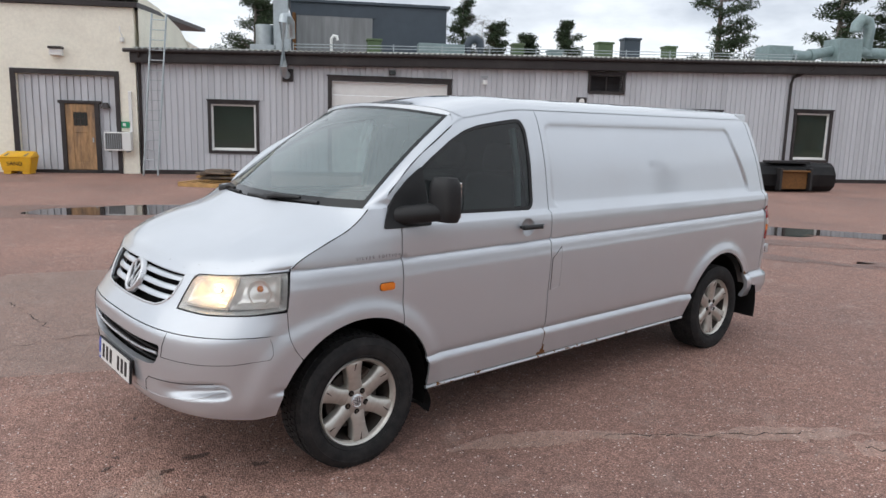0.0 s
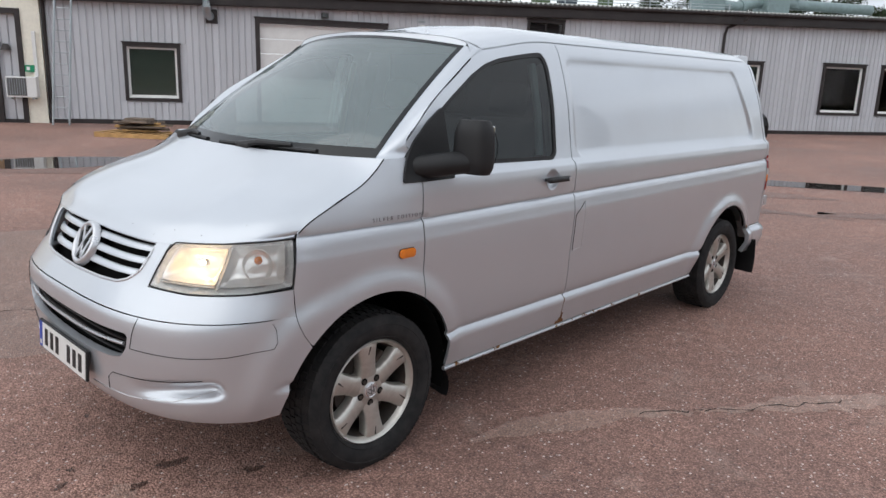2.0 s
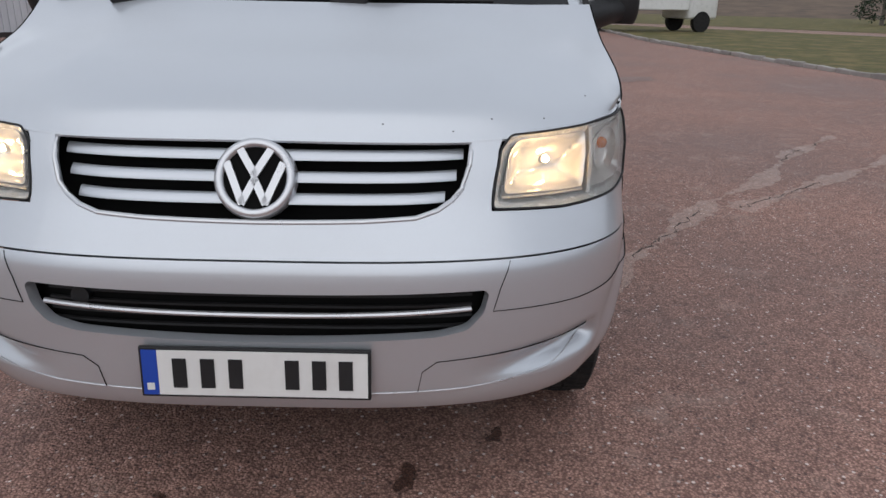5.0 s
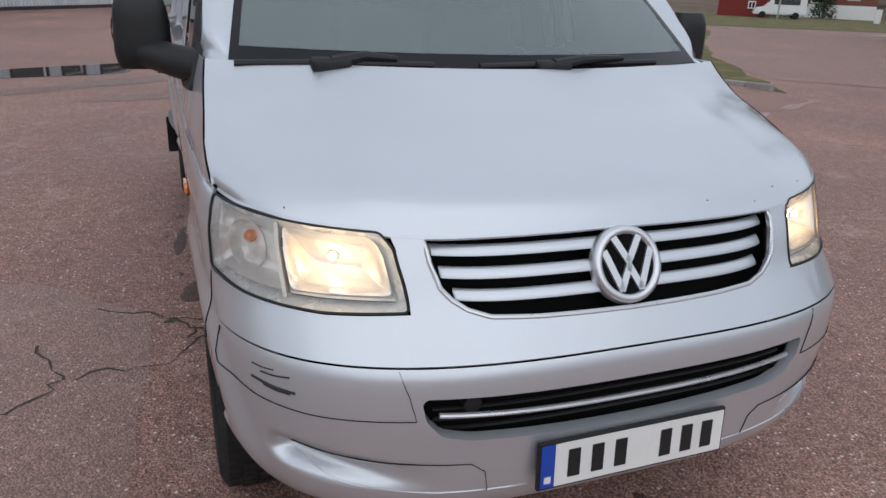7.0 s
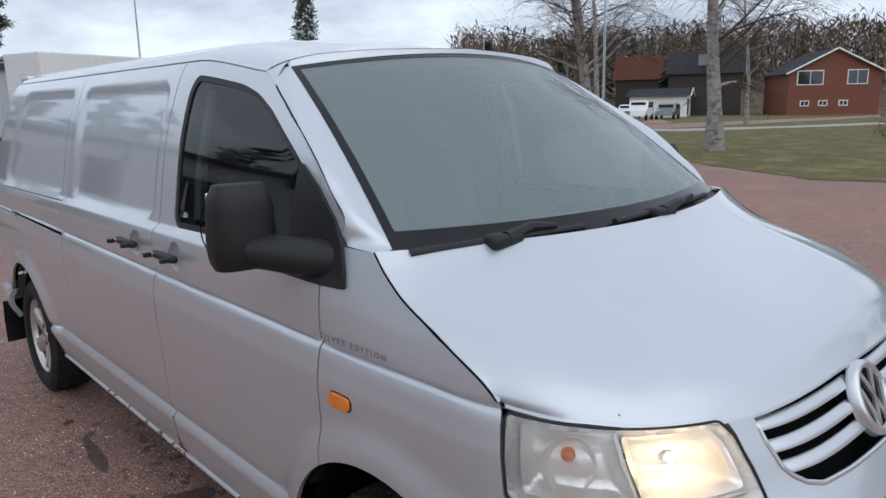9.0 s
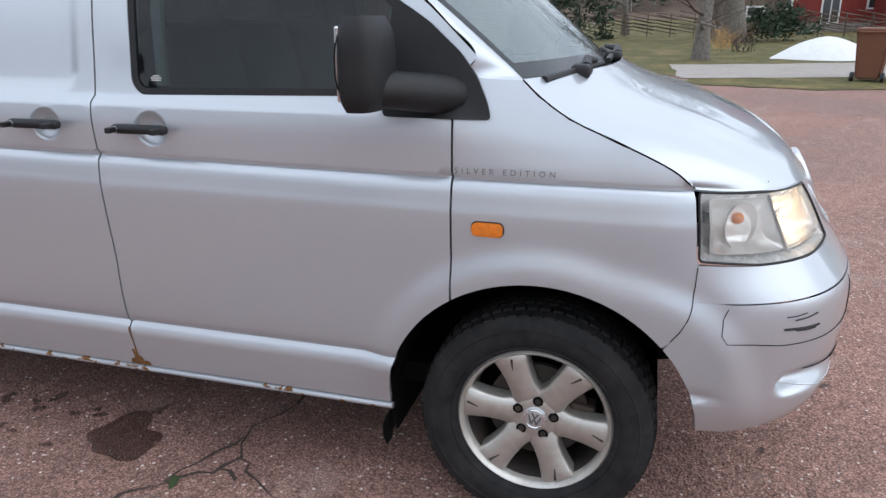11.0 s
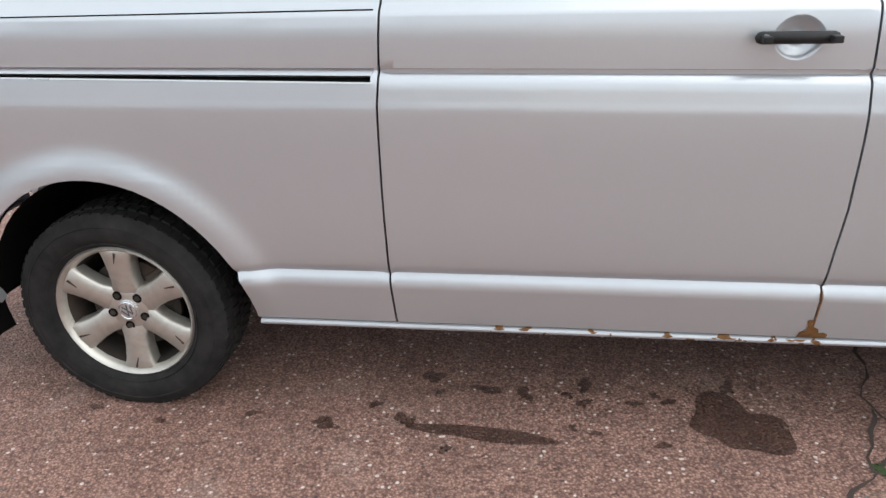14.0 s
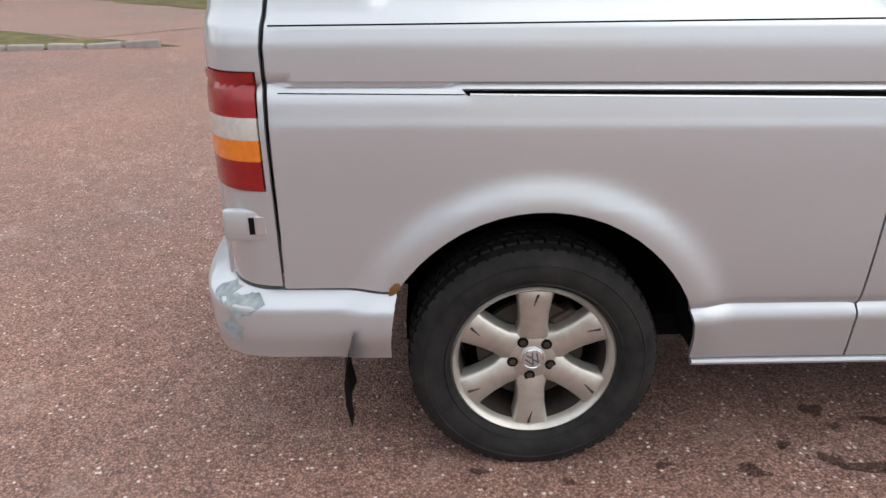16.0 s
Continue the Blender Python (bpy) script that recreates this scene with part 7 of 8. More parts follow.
def make_wheel():
    hub = part("wheel", lathe(((0.055, 0.225), (0.092, 0.228), (0.098, 0.222), (0.094, 0.216), (0.080, 0.209), (0.068, 0.205))), ALLOY, van, "dusty six-spoke alloy wheel", smooth=40)
    t = lathe(((0.085, 0.224), (0.104, 0.236), (0.116, 0.262), (0.119, 0.285), (0.115, 0.308), (0.106, 0.325), (0.098, 0.334), (0.06, 0.337), (0.0, 0.338), (-0.06, 0.337), (-0.098, 0.334), (-0.115, 0.30), (-0.104, 0.236), (-0.085, 0.224)))
    # dark colour on the barrel stands for the shade behind the spokes
    part("rim_barrel", lathe(((0.069, 0.2055), (0.03, 0.198), (-0.09, 0.195), (-0.10, 0.225))), BRAKE, hub, "inner rim, shade put into its dark colour", smooth=40)
    tyre = part("tyre", t, RUBBER, hub, "worn black tyre", smooth=35)
    tr = part("tread", tread(bmesh.new()), RUBBER, hub, "worn tread blocks")
    tr["kind"] = "stuff"
    for r in (0.243, 0.300):
        part("sidewall_rib", lathe(((0.1085 if r < 0.25 else 0.1168, r - 0.003), (0.1115 if r < 0.25 else 0.1190, r), (0.1085 if r < 0.25 else 0.1165, r + 0.003))), RUBBER, tyre, smooth=60)
    for k in range(6):
        bm = bmesh.new()
        sec = ((0.045, 0.048, 0.064), (0.070, 0.046, 0.070), (0.100, 0.039, 0.076), (0.140, 0.040, 0.079), (0.180, 0.046, 0.082), (0.204, 0.051, 0.085), (0.212, 0.053, 0.080))
        prev = None
        for r, w, x in sec:
            ring = [bm.verts.new((dx, r, dw)) for dx, dw in ((x - 0.05, -w * 1.04), (x - 0.010, -w), (x - 0.001, -w * 0.84), (x + 0.003, 0), (x - 0.001, w * 0.84), (x - 0.010, w), (x - 0.05, w * 1.04))]
            if prev:
                for i in range(6):
                    bm.faces.new((prev[i], prev[i + 1], ring[i + 1], ring[i]))
            prev = ring
        bmesh.ops.recalc_face_normals(bm, faces=bm.faces)
        spoke = part("spoke", bm, ALLOY, hub, smooth=60, m=Matrix.Rotation(radians(60 * k), 4, "X"))
        bm = bmesh.new()
        add_cyl(bm, (0.0835, 0.168, 0.004), (0.0868, 0.203, -0.006), 0.0014, 0.0042, 8)
        part("spoke_slot", bm, BRAKE, spoke, "dark moulded slot", smooth=60)
    part("hub_disc", lathe(((0.02, 0.085), (0.058, 0.080), (0.070, 0.060), (0.070, 0.036), (0.060, 0.030), (0.05, 0.0005))), ALLOY, hub, smooth=50)
    cap = part("centre_cap", lathe(((0.05, 0.037), (0.074, 0.036), (0.077, 0.031), (0.0765, 0.0005)), 32), SATIN, hub, smooth=50)
    part("cap_ring", lathe(((0.0772, 0.031), (0.0785, 0.0285), (0.0772, 0.026)), 32), CHROME, cap)
    cb = chevron(bmesh.new(), ((-0.009, 0.018), (0.0, 0.002), (0.009, 0.018)), 0.0045, 0.0)
    chevron(cb, ((-0.018, 0.009), (-0.008, -0.017), (0.0, -0.001), (0.008, -0.017), (0.018, 0.009)), 0.0045, 0.0)
    part("cap_bars", cb, GREY_TRIM, cap, m=Matrix.Translation((0.0745, 0, 0)) @ Matrix.Rotation(radians(90), 4, "Z") @ Matrix.Rotation(radians(90), 4, "X"))
    for k in range(5):
        a = radians(18 + 72 * k)
        part("wheel_bolt", cyl((0.058, 0.056 * math.cos(a), 0.056 * math.sin(a)), (0.0735, 0.056 * math.cos(a), 0.056 * math.sin(a)), 0.0105, 0.0095, 6), BRAKE, hub)
        part("bolt_recess", cyl((0.060, 0.056 * math.cos(a), 0.056 * math.sin(a)), (0.0712, 0.056 * math.cos(a), 0.056 * math.sin(a)), 0.0155, seg=16), DARK_GAP, hub)
    part("brake_disc", lathe(((0.0, 0.15), (0.02, 0.15), (0.02, 0.06), (0.012, 0.0005))), BRAKE, hub, smooth=50)
    part("brake_drum", lathe(((-0.09, 0.192), (-0.06, 0.19), (-0.04, 0.0005))), DARK_GAP, hub)
    part("caliper", box(-0.03, 0.035, 0.09, 0.165, -0.06, 0.06, 0.01), BRAKE, hub)
    return hub


w0 = make_wheel()
w0.matrix_basis = pose(0.812, 0.0, 0.334, 36, 0, 0)
for x, y, a in ((0.812, 3.4, 28), (-0.812, 0.0, -8), (-0.812, 3.4, 30)):
    copy_thing(w0, pose(x, y, 0.334, a, 0, 180 if x < 0 else 0))

# lettering on both front wings
def lettering(name, body_text, size, material, m, parent, depth=0.001, label="", spacing=1.0):
    cu = bpy.data.curves.new(name, "FONT")
    cu.body, cu.size, cu.extrude, cu.align_x, cu.align_y = body_text, size, depth, "CENTER", "CENTER"
    cu.space_character = spacing
    tmp = bpy.data.objects.new(name, cu)
    me = bpy.data.meshes.new_from_object(tmp)
    bpy.data.objects.remove(tmp)
    me.materials.append(material)
    ob = new(name, me)
    ob.parent = parent
    ob.matrix_basis = m
    if label:
        ob["label"] = label
    return ob


for s in (1, -1):
    p = at_side(0.095, 1.054, s, 0.0015)
    tilt = math.atan2(at_side(0.2, 1.058, 1).x - at_side(-0.01, 1.058, 1).x, 0.21)
    lettering("wing_lettering", "SILVER EDITION", 0.022, LETTERS, Matrix.Translation(p + Vector((s * 0.003, 0, 0))) @ Matrix.Rotation((radians(90) - tilt) if s > 0 else (radians(-90) + tilt), 4, "Z") @ Matrix.Rotation(radians(90 - 1), 4, "X"), van, label="grey lettering", spacing=1.75)

# rust along the sill and the door foot
for s in (1, -1):
    fn, flip = left_right(s)
    for y0, y1, z0, z1 in ((1.355, 1.361, 0.31, 0.44), (1.315, 1.395, 0.306, 0.340), (1.357, 1.374, 0.31, 0.36)):
        jag = [(y0 + (y1 - y0) * t + 0.004 * math.sin(31 * t + y0 * 9), z0 + (z1 - z0) * ((0.3 + 0.7 * (1 - abs(2 * t - 1))) if y1 - y0 > 0.03 and z1 - z0 > 0.02 else 1.0) * (1 + 0.28 * math.sin(17 * t + y0 * 5))) for t in np.linspace(1, 0, 9)]
        panel("rust_patch", yz((y0, z0), (y1, z0), *jag), RUST, van, fn, off=0.0015, flange=0, flip=flip, step=0.02)
rnd = random.Random(57)
for s in (1, -1):
    for k in range(34):
        y = 1.33 + 0.95 * rnd.random() ** 1.5 if k < 26 else rnd.uniform(0.5, 0.95)
        p = Vector(body(np.array(u_at_y(y, 0.3)), np.array(0.300), s)) + Vector((-s * 0.004, 0, -0.010))
        bm = bmesh.new()
        bmesh.ops.create_icosphere(bm, subdivisions=2, radius=1.0)
        for v in bm.verts:
            v.co = Vector((v.co.x * 0.0118, v.co.y * (0.006 + 0.030 * ((k * 7) % 10) / 10) * (1 + 0.3 * math.sin(5 * v.co.z + k)), v.co.z * (0.0075 + 0.003 * math.sin(3 * v.co.y + k))))
        part("rust_spot", bm, RUST, van, m=Matrix.Translation(p + Vector((0, 0, rnd.uniform(-0.004, 0.005)))))
# rust on the rear arch, scrapes on the bumper corners
for s in (1, -1):
    fn, flip = left_right(s)
    panel("rust_patch", yz((3.752, 0.560), (3.762, 0.548), (3.774, 0.538), (3.785, 0.537), (3.782, 0.558), (3.768, 0.572), (3.757, 0.572)), RUST, van, fn, off=0.0015, flange=0, flip=flip, step=0.01)
    U1 = Y_REAR - Y_FRONT
    for k, (u0, z0, u1, z1) in enumerate(((0.03, 0.475, 0.10, 0.535), (0.06, 0.40, 0.12, 0.46), (0.10, 0.50, 0.16, 0.545))):
        jag = [(U1 + (u0 + u1) / 2 + (u1 - u0) / 2 * math.cos(a) * (1 + 0.3 * math.sin(3 * a + k)), (z0 + z1) / 2 + (z1 - z0) / 2 * math.sin(a) * (1 + 0.3 * math.sin(4 * a + 2 * k))) for a in np.linspace(0, 6.28, 18, endpoint=False)]
        panel("scrape", jag, SCRAPE, van, fn, off=0.001, flange=0, flip=flip, step=0.02)
# stone chips on the bonnet's edge
rnd = random.Random(91)
for k in range(6):
    p = bonnet_fn(rnd.uniform(0.12, 0.88), rnd.uniform(0.02, 0.16))
    part("stone_chip", box(-0.0018, 0.0018, -0.0018, 0.0018, -0.001, 0.0010, 0.0006), SCUFF, bonnet, m=Matrix.Translation(p) @ Matrix.Rotation(radians(30), 4, "X"))
# small pale sticker in the corner of the door window
for k, w in enumerate((0.015, 0.018, 0.012)):
    part("sticker_bar", box(-0.0006, 0.0006, -w, w, -0.0013, 0.0013), WHITE, van, m=Matrix.Translation(at_side(1.150, 1.262 + 0.006 * k, -1, -0.006)))


# ---- trees ----
def limb(bm, p, d, length, r, depth, rnd, kids, droop, sides):
    n = 4
    pts, radii = [p.copy()], [r]
    cur = d.normalized()
    for i in range(n):
        cur = (cur + Vector((rnd.gauss(0, 0.16), rnd.gauss(0, 0.16), rnd.gauss(0, 0.10) - droop * (depth < 2)))).normalized()
        p = p + cur * (length / n)
        pts.append(p.copy())
        radii.append(max(0.0035, r * (1 - 0.75 * (i + 1) / n)))
    add_tube(bm, pts, r, sides, radii)
    if depth > 0:
        for k in range(kids[depth - 1]):
            t = 0.25 + 0.75 * (k + rnd.random()) / kids[depth - 1]
            i = min(n - 1, int(t * n))
            q = pts[i].lerp(pts[i + 1], t * n - i)
            side = Vector((rnd.gauss(0, 1), rnd.gauss(0, 1), rnd.uniform(-0.1, 0.7))).normalized()
            limb(bm, q, (cur * 0.55 + side).normalized(), length * rnd.uniform(0.42, 0.62), radii[i] * 0.5, depth - 1, rnd, kids, droop, 3 if depth < 3 else 4)


def bare_tree(x, y, h, r, seed, bark, label, stems=1, kids=(7, 8, 5), low=0.25, droop=0.18):
    t = tagged(empty("tree", pose(x, y, 0)), label, "tree")
    rnd = random.Random(seed)
    trunk, crown = bmesh.new(), bmesh.new()
    for s in range(stems):
        lean = Vector((rnd.gauss(0, 0.10 * (stems > 1) + 0.03), rnd.gauss(0, 0.10 * (stems > 1) + 0.03), 1)).normalized()
        base = Vector((rnd.gauss(0, 0.25) * (stems > 1), rnd.gauss(0, 0.25) * (stems > 1), -0.05))
        pts, radii = [], []
        p = base.copy()
        for i in range(9):
            f = i / 8
            pts.append(p.copy())
            radii.append(r * (1.35 if i == 0 else 1) * (1 - 0.9 * f) + 0.01)
            lean = (lean + Vector((rnd.gauss(0, 0.05), rnd.gauss(0, 0.05), 0.05))).normalized()
            p = p + lean * (h / 8)
        add_tube(trunk, pts, r, 9, radii)
        for k in range(24):
            f = low + (1 - low) * (k + rnd.random()) / 24
            i = min(7, int(f * 8))
            q = pts[i].lerp(pts[i + 1], f * 8 - i)
            a = rnd.uniform(0, 6.28)
            d = Vector((math.cos(a), math.sin(a), rnd.uniform(0.25, 0.9)))
            heavy = k % 5 == 0 and k < 16
            reach = h * (0.44 - 0.30 * f) * rnd.uniform(0.7, 1.15)
            if heavy:  # the limb itself in bark, its twigs in the crown
                state = rnd.getstate()
                limb(trunk, q, d, reach, radii[i] * 0.40, 0, rnd, kids, 0, 6)
                rnd.setstate(state)
            limb(crown, q, d, reach, radii[i] * (0.24 if heavy else 0.22), 2, rnd, kids, droop, 4)
    part("trunk", trunk, bark, t, smooth=60)
    part("crown", crown, TWIG, t, "bare spring twigs")
    return t


def tuft(bm, c, rx, rz, n, rnd, size):
    for _ in range(n):
        d = Vector((rnd.gauss(0, 1), rnd.gauss(0, 1), rnd.gauss(0, 1)))
        d = d.normalized() * rnd.random() ** 0.4
        p = c + Vector((d.x * rx, d.y * rx, d.z * rz))
        a, b = Vector((rnd.gauss(0, 1), rnd.gauss(0, 1), rnd.gauss(0, 0.6))).normalized(), Vector((rnd.gauss(0, 1), rnd.gauss(0, 1), rnd.gauss(0, 0.6))).normalized()
        s = size * rnd.uniform(0.6, 1.4)
        bm.faces.new([bm.verts.new(p), bm.verts.new(p + a * s), bm.verts.new(p + (a + b * 0.5) * s * 0.6)])


def pine(x, y, h, seed, crown_from=0.45, width=2.4, label="tall dark green pine with an uneven crown"):
    t = tagged(empty("pine_tree", pose(x, y, 0)), label, "tree", group="pines behind the workshop")
    rnd = random.Random(seed)
    trunk, crown = bmesh.new(), bmesh.new()
    add_tube(trunk, [(0, 0, 0), (0.1, 0, h * 0.35), (0.05, 0.1, h * 0.7), (0.1, 0.05, h * 0.98)], 0.3, 8, (0.30, 0.24, 0.15, 0.03))
    for k in range(30):
        f = crown_from + (1 - crown_from) * (k + rnd.random()) / 30
        a = rnd.uniform(0, 6.28)
        reach = width * (1.08 - f) / (1.08 - crown_from) * rnd.uniform(0.45, 1.1) + 0.3
        q = Vector((0.08, 0.06, h * f))
        e = q + Vector((math.cos(a) * reach, math.sin(a) * reach, reach * rnd.uniform(0.05, 0.45)))
        add_tube(trunk, [q, q.lerp(e, 0.5) + Vector((0, 0, -0.08)), e], 0.05, 4, (0.06, 0.04, 0.015))
        for s in (0.55, 0.8, 1.0):
            tuft(crown, q.lerp(e, s), 0.62, 0.30, 120, rnd, 0.27)
    part("trunk", trunk, BARK, t, smooth=60)
    part("crown", crown, NEEDLES, t, "dark green needle clumps")


def spruce(x, y, h, w, seed, label="dense dark green conifer", name="conifer"):
    t = tagged(empty(name, pose(x, y, 0)), label, "tree")
    rnd = random.Random(seed)
    part("trunk", cyl((0, 0, 0), (0, 0, h * 0.9), 0.16, 0.03, 8), BARK, t)
    crown = bmesh.new()
    for k in range(int(26 * h / 6)):
        f = 0.05 + 0.93 * k / (26 * h / 6)
        for j in range(9):
            a = rnd.uniform(0, 6.28)
            r = w * (1 - f) * rnd.uniform(0.5, 1.05) + 0.12
            tuft(crown, Vector((math.cos(a) * r * 0.75, math.sin(a) * r * 0.75, h * f - r * 0.15)), 0.35, 0.25, 14, rnd, 0.34)
    part("crown", crown, SPRUCE, t, "dense needles")


bare_tree(21.0, 10.2, 11.5, 0.25, 11, BIRCH_BARK, "large bare birch on the verge", low=0.16, kids=(8, 9, 5))
bare_tree(31.0, 22.5, 14.0, 0.24, 12, BIRCH_BARK, "clump of white birch stems beside the road", stems=3, low=0.22)
bare_tree(27.3, 19.3, 11.0, 0.14, 13, BIRCH_BARK, "slim young birch beside the road", low=0.3)
bare_tree(46, 20.6, 11.0, 0.15, 14, BIRCH_BARK, "slim white birch on the lawn", low=0.3)
bare_tree(19.9, -1.5, 7.0, 0.21, 15, BARK, "gnarled grey fruit tree without leaves", low=0.12, kids=(3, 4, 4), droop=0.0)
bare_tree(31.5, -3.4, 10.5, 0.45, 16, BARK, "old grey tree trunk in a garden", low=0.2, droop=0.0)
bare_tree(33.0, -2.6, 10.5, 0.30, 17, BARK, "old grey tree trunk in a garden", low=0.2, droop=0.0)
bare_tree(22.5, -8.2, 8.5, 0.25, 18, BARK, "bare garden tree beside the lane", low=0.2, droop=0.0)
bare_tree(40, 1.5, 9, 0.2, 19, BARK, "bare garden tree behind the fence", low=0.15, droop=0.0)
spruce(33.5, 3.5, 8.0, 2.4, 21)
spruce(60, 58, 9.0, 1.8, 22)
spruce(63.5, 56.5, 6.0, 1.5, 23)
spruce(33, 54, 15, 2.6, 24, "tall narrow clipped conifer")
for i, (x, y, h, cf, w) in enumerate(((-50.5, 23.9, 13.2, 0.45, 2.6), (-53, 26, 12.0, 0.4, 2.4), (-48.9, 44.3, 13.6, 0.5, 1.9), (-46, 46, 11.6, 0.5, 1.2), (-41.8, 51.3, 11.8, 0.55, 1.5), (-45, 49.0, 10.6, 0.6, 1.0), (-23.5, 45.8, 14.0, 0.42, 2.9), (-16.8, 49.0, 13.0, 0.45, 2.6), (-13.5, 50.0, 12.6, 0.45, 2.8), (-9.0, 52, 12.6, 0.4, 2.8), (2, 70, 12, 0.3, 3.0), (7, 68, 13, 0.25, 3.2), (12, 70, 12.5, 0.3, 3.0))):
    pine(x, y, h, 30 + i, cf, w)
bare_tree(-47.5, 44.6, 12.0, 0.12, 51, BIRCH_BARK, "thin bare birch behind the roof", low=0.4)

# low juniper in the garden
jn = tagged(empty("juniper", pose(33.0, -5.2, 0)), "spreading dark green juniper bush", "bush")
bm, rnd = bmesh.new(), random.Random(71)
for k in range(70):
    a, r = rnd.uniform(0, 6.28), rnd.uniform(0.2, 2.2)
    tuft(bm, Vector((math.cos(a) * r, math.sin(a) * r * 0.8, rnd.uniform(0.3, 1.9 - 0.45 * r))), 0.5, 0.3, 26, rnd, 0.3)
part("foliage", bm, SPRUCE, jn)
for i, (x, y) in enumerate(((24.0, -3.0), (26.5, -2.6), (31, -3.6), (27, 6.0), (33, 8.5), (29.5, -2.9), (25.5, -7.2))):
    b = tagged(empty("dry_shrub", pose(x, y, 0)), "dry brown shrub without leaves", "bush", group="dry shrubs")
    bm, rnd = bmesh.new(), random.Random(80 + i)
    for k in range(26):
        a = rnd.uniform(0, 6.28)
        limb(bm, Vector((rnd.gauss(0, 0.25), rnd.gauss(0, 0.25), 0)), Vector((math.cos(a) * 0.6, math.sin(a) * 0.6, 1)), rnd.uniform(0.4, 0.9), 0.010, 1, rnd, (3,), 0.0, 3)
    part("branch_work", bm, PALLET if i % 2 else TWIG, b)


# ---- far woods ----
def woods():
    rnd = random.Random(7)
    bare, firs, stems = bmesh.new(), bmesh.new(), bmesh.new()
    for k in range(1000):
        a = radians(rnd.uniform(-48, 46))
        far = rnd.uniform(100, 215)
        x, y = far * math.cos(a), far * math.sin(a)
        rise = max(0, (far - 92)) * 0.09
        h = rnd.uniform(7, 11.5)
        c = Vector((x, y, rise))
        if rnd.random() < 0.16:
            for j in range(34):
                f = j / 34
                r = 2.1 * (1 - f) + 0.2
                aa = rnd.uniform(0, 6.28)
                p = c + Vector((0, 0, h * (0.12 + 0.88 * f)))
                q = p + Vector((math.cos(aa) * r, math.sin(aa) * r, -0.7))
                s = Vector((-math.sin(aa), math.cos(aa), 0)) * 0.55
                firs.faces.new([firs.verts.new(v) for v in (p, q + s, q - s)])
        else:
            add_tube(stems, [c, c + Vector((0, 0, h * 0.9))], 0.12, 3, (0.16, 0.04))
            for j in range(130):
                p = c + Vector((rnd.gauss(0, 1.5), rnd.gauss(0, 1.5), h * rnd.uniform(0.15, 1.0)))
                d = Vector((rnd.gauss(0, 0.9), rnd.gauss(0, 0.9), rnd.uniform(0.3, 1.5)))
                w = Vector((rnd.gauss(0, 0.09), rnd.gauss(0, 0.09), 0.02))
                bare.faces.new([bare.verts.new(v) for v in (p, p + d + w, p + d * 0.8 - w)])
    tagged(link("woods", bare, WOODS), "brown leafless woods on the hillside", "woods", kind="stuff")
    tagged(link("spruce_woods", firs, SPRUCE), "dark spruces among the bare woods", "woods", kind="stuff")
    tagged(link("woods_stems", stems, BIRCH_BARK), "pale stems of the far woods", "woods", kind="stuff")


woods()
bm = bmesh.new()
prev = None
for k in range(41):
    a = radians(-60 + 170 * k / 40)
    cur = [bm.verts.new((r * math.cos(a), r * math.sin(a), z)) for r, z in ((92, 0.0), (130, 3.2), (220, 11.5), (420, 19.0))]
    if prev:
        for i in range(3):
            bm.faces.new((prev[i], cur[i], cur[i + 1], prev[i + 1]))
    prev = cur
tagged(link("hillside", bm, WOODS), "brown wooded hillside", "hill", kind="structure")


# ---- houses ----
def house(name, x, y, turn, w, d, h, rh, wall, roof, label, wins=(), base_h=0.6, base=None):
    t = tagged(empty(name, pose(x, y, 0, 0, 0, turn)), label, "house")
    if base:
        part("foundation", box(-w / 2 - 0.02, w / 2 + 0.02, -d / 2 - 0.02, d / 2 + 0.02, -0.3, base_h), base, t)
    bm = bmesh.new()
    v = [bm.verts.new(c) for c in ((-w / 2, -d / 2, 0), (w / 2, -d / 2, 0), (w / 2, d / 2, 0), (-w / 2, d / 2, 0), (-w / 2, -d / 2, h), (w / 2, -d / 2, h), (w / 2, d / 2, h), (-w / 2, d / 2, h), (0, -d / 2, h + rh), (0, d / 2, h + rh))]
    for f in ((0, 1, 5, 8, 4), (2, 3, 7, 9, 6), (1, 2, 6, 5), (3, 0, 4, 7)):
        bm.faces.new([v[i] for i in f])
    part("wall", bm, wall, t)
    for sx in (-1, 1):
        bm = bmesh.new()
        ex, dz = w / 2 + 0.4, rh * 0.4 / (w / 2)
        a = [bm.verts.new(c) for c in ((0, -d / 2 - 0.4, h + rh + 0.05), (0, d / 2 + 0.4, h + rh + 0.05), (sx * ex, d / 2 + 0.4, h - dz + 0.05), (sx * ex, -d / 2 - 0.4, h - dz + 0.05))]
        bm.faces.new(a)
        bmesh.ops.solidify(bm, geom=bm.faces[:], thickness=0.16)
        bmesh.ops.recalc_face_normals(bm, faces=bm.faces)
        part("roof", bm, roof, t)
        part("bargeboard", tube([(0, -d / 2 - 0.42, h + rh), (sx * ex, -d / 2 - 0.42, h - dz)], 0.09, 4), WHITE, t)
    for wx, wz, ww, wh, side in wins:
        yy = -d / 2
        m = pose(wx, yy, wz) if side == 0 else pose(-w / 2, wx, wz, 0, 0, -90)
        win = part("window", box(-ww / 2, ww / 2, -0.06, 0.02, -wh / 2, wh / 2), WHITE, t, "white framed window", m=m)
        part("pane", box(-ww / 2 + 0.1, -0.04, -0.075, -0.06, -wh / 2 + 0.1, wh / 2 - 0.1), PANE, win)
        part("pane", box(0.04, ww / 2 - 0.1, -0.075, -0.06, -wh / 2 + 0.1, wh / 2 - 0.1), PANE, win)
    return t


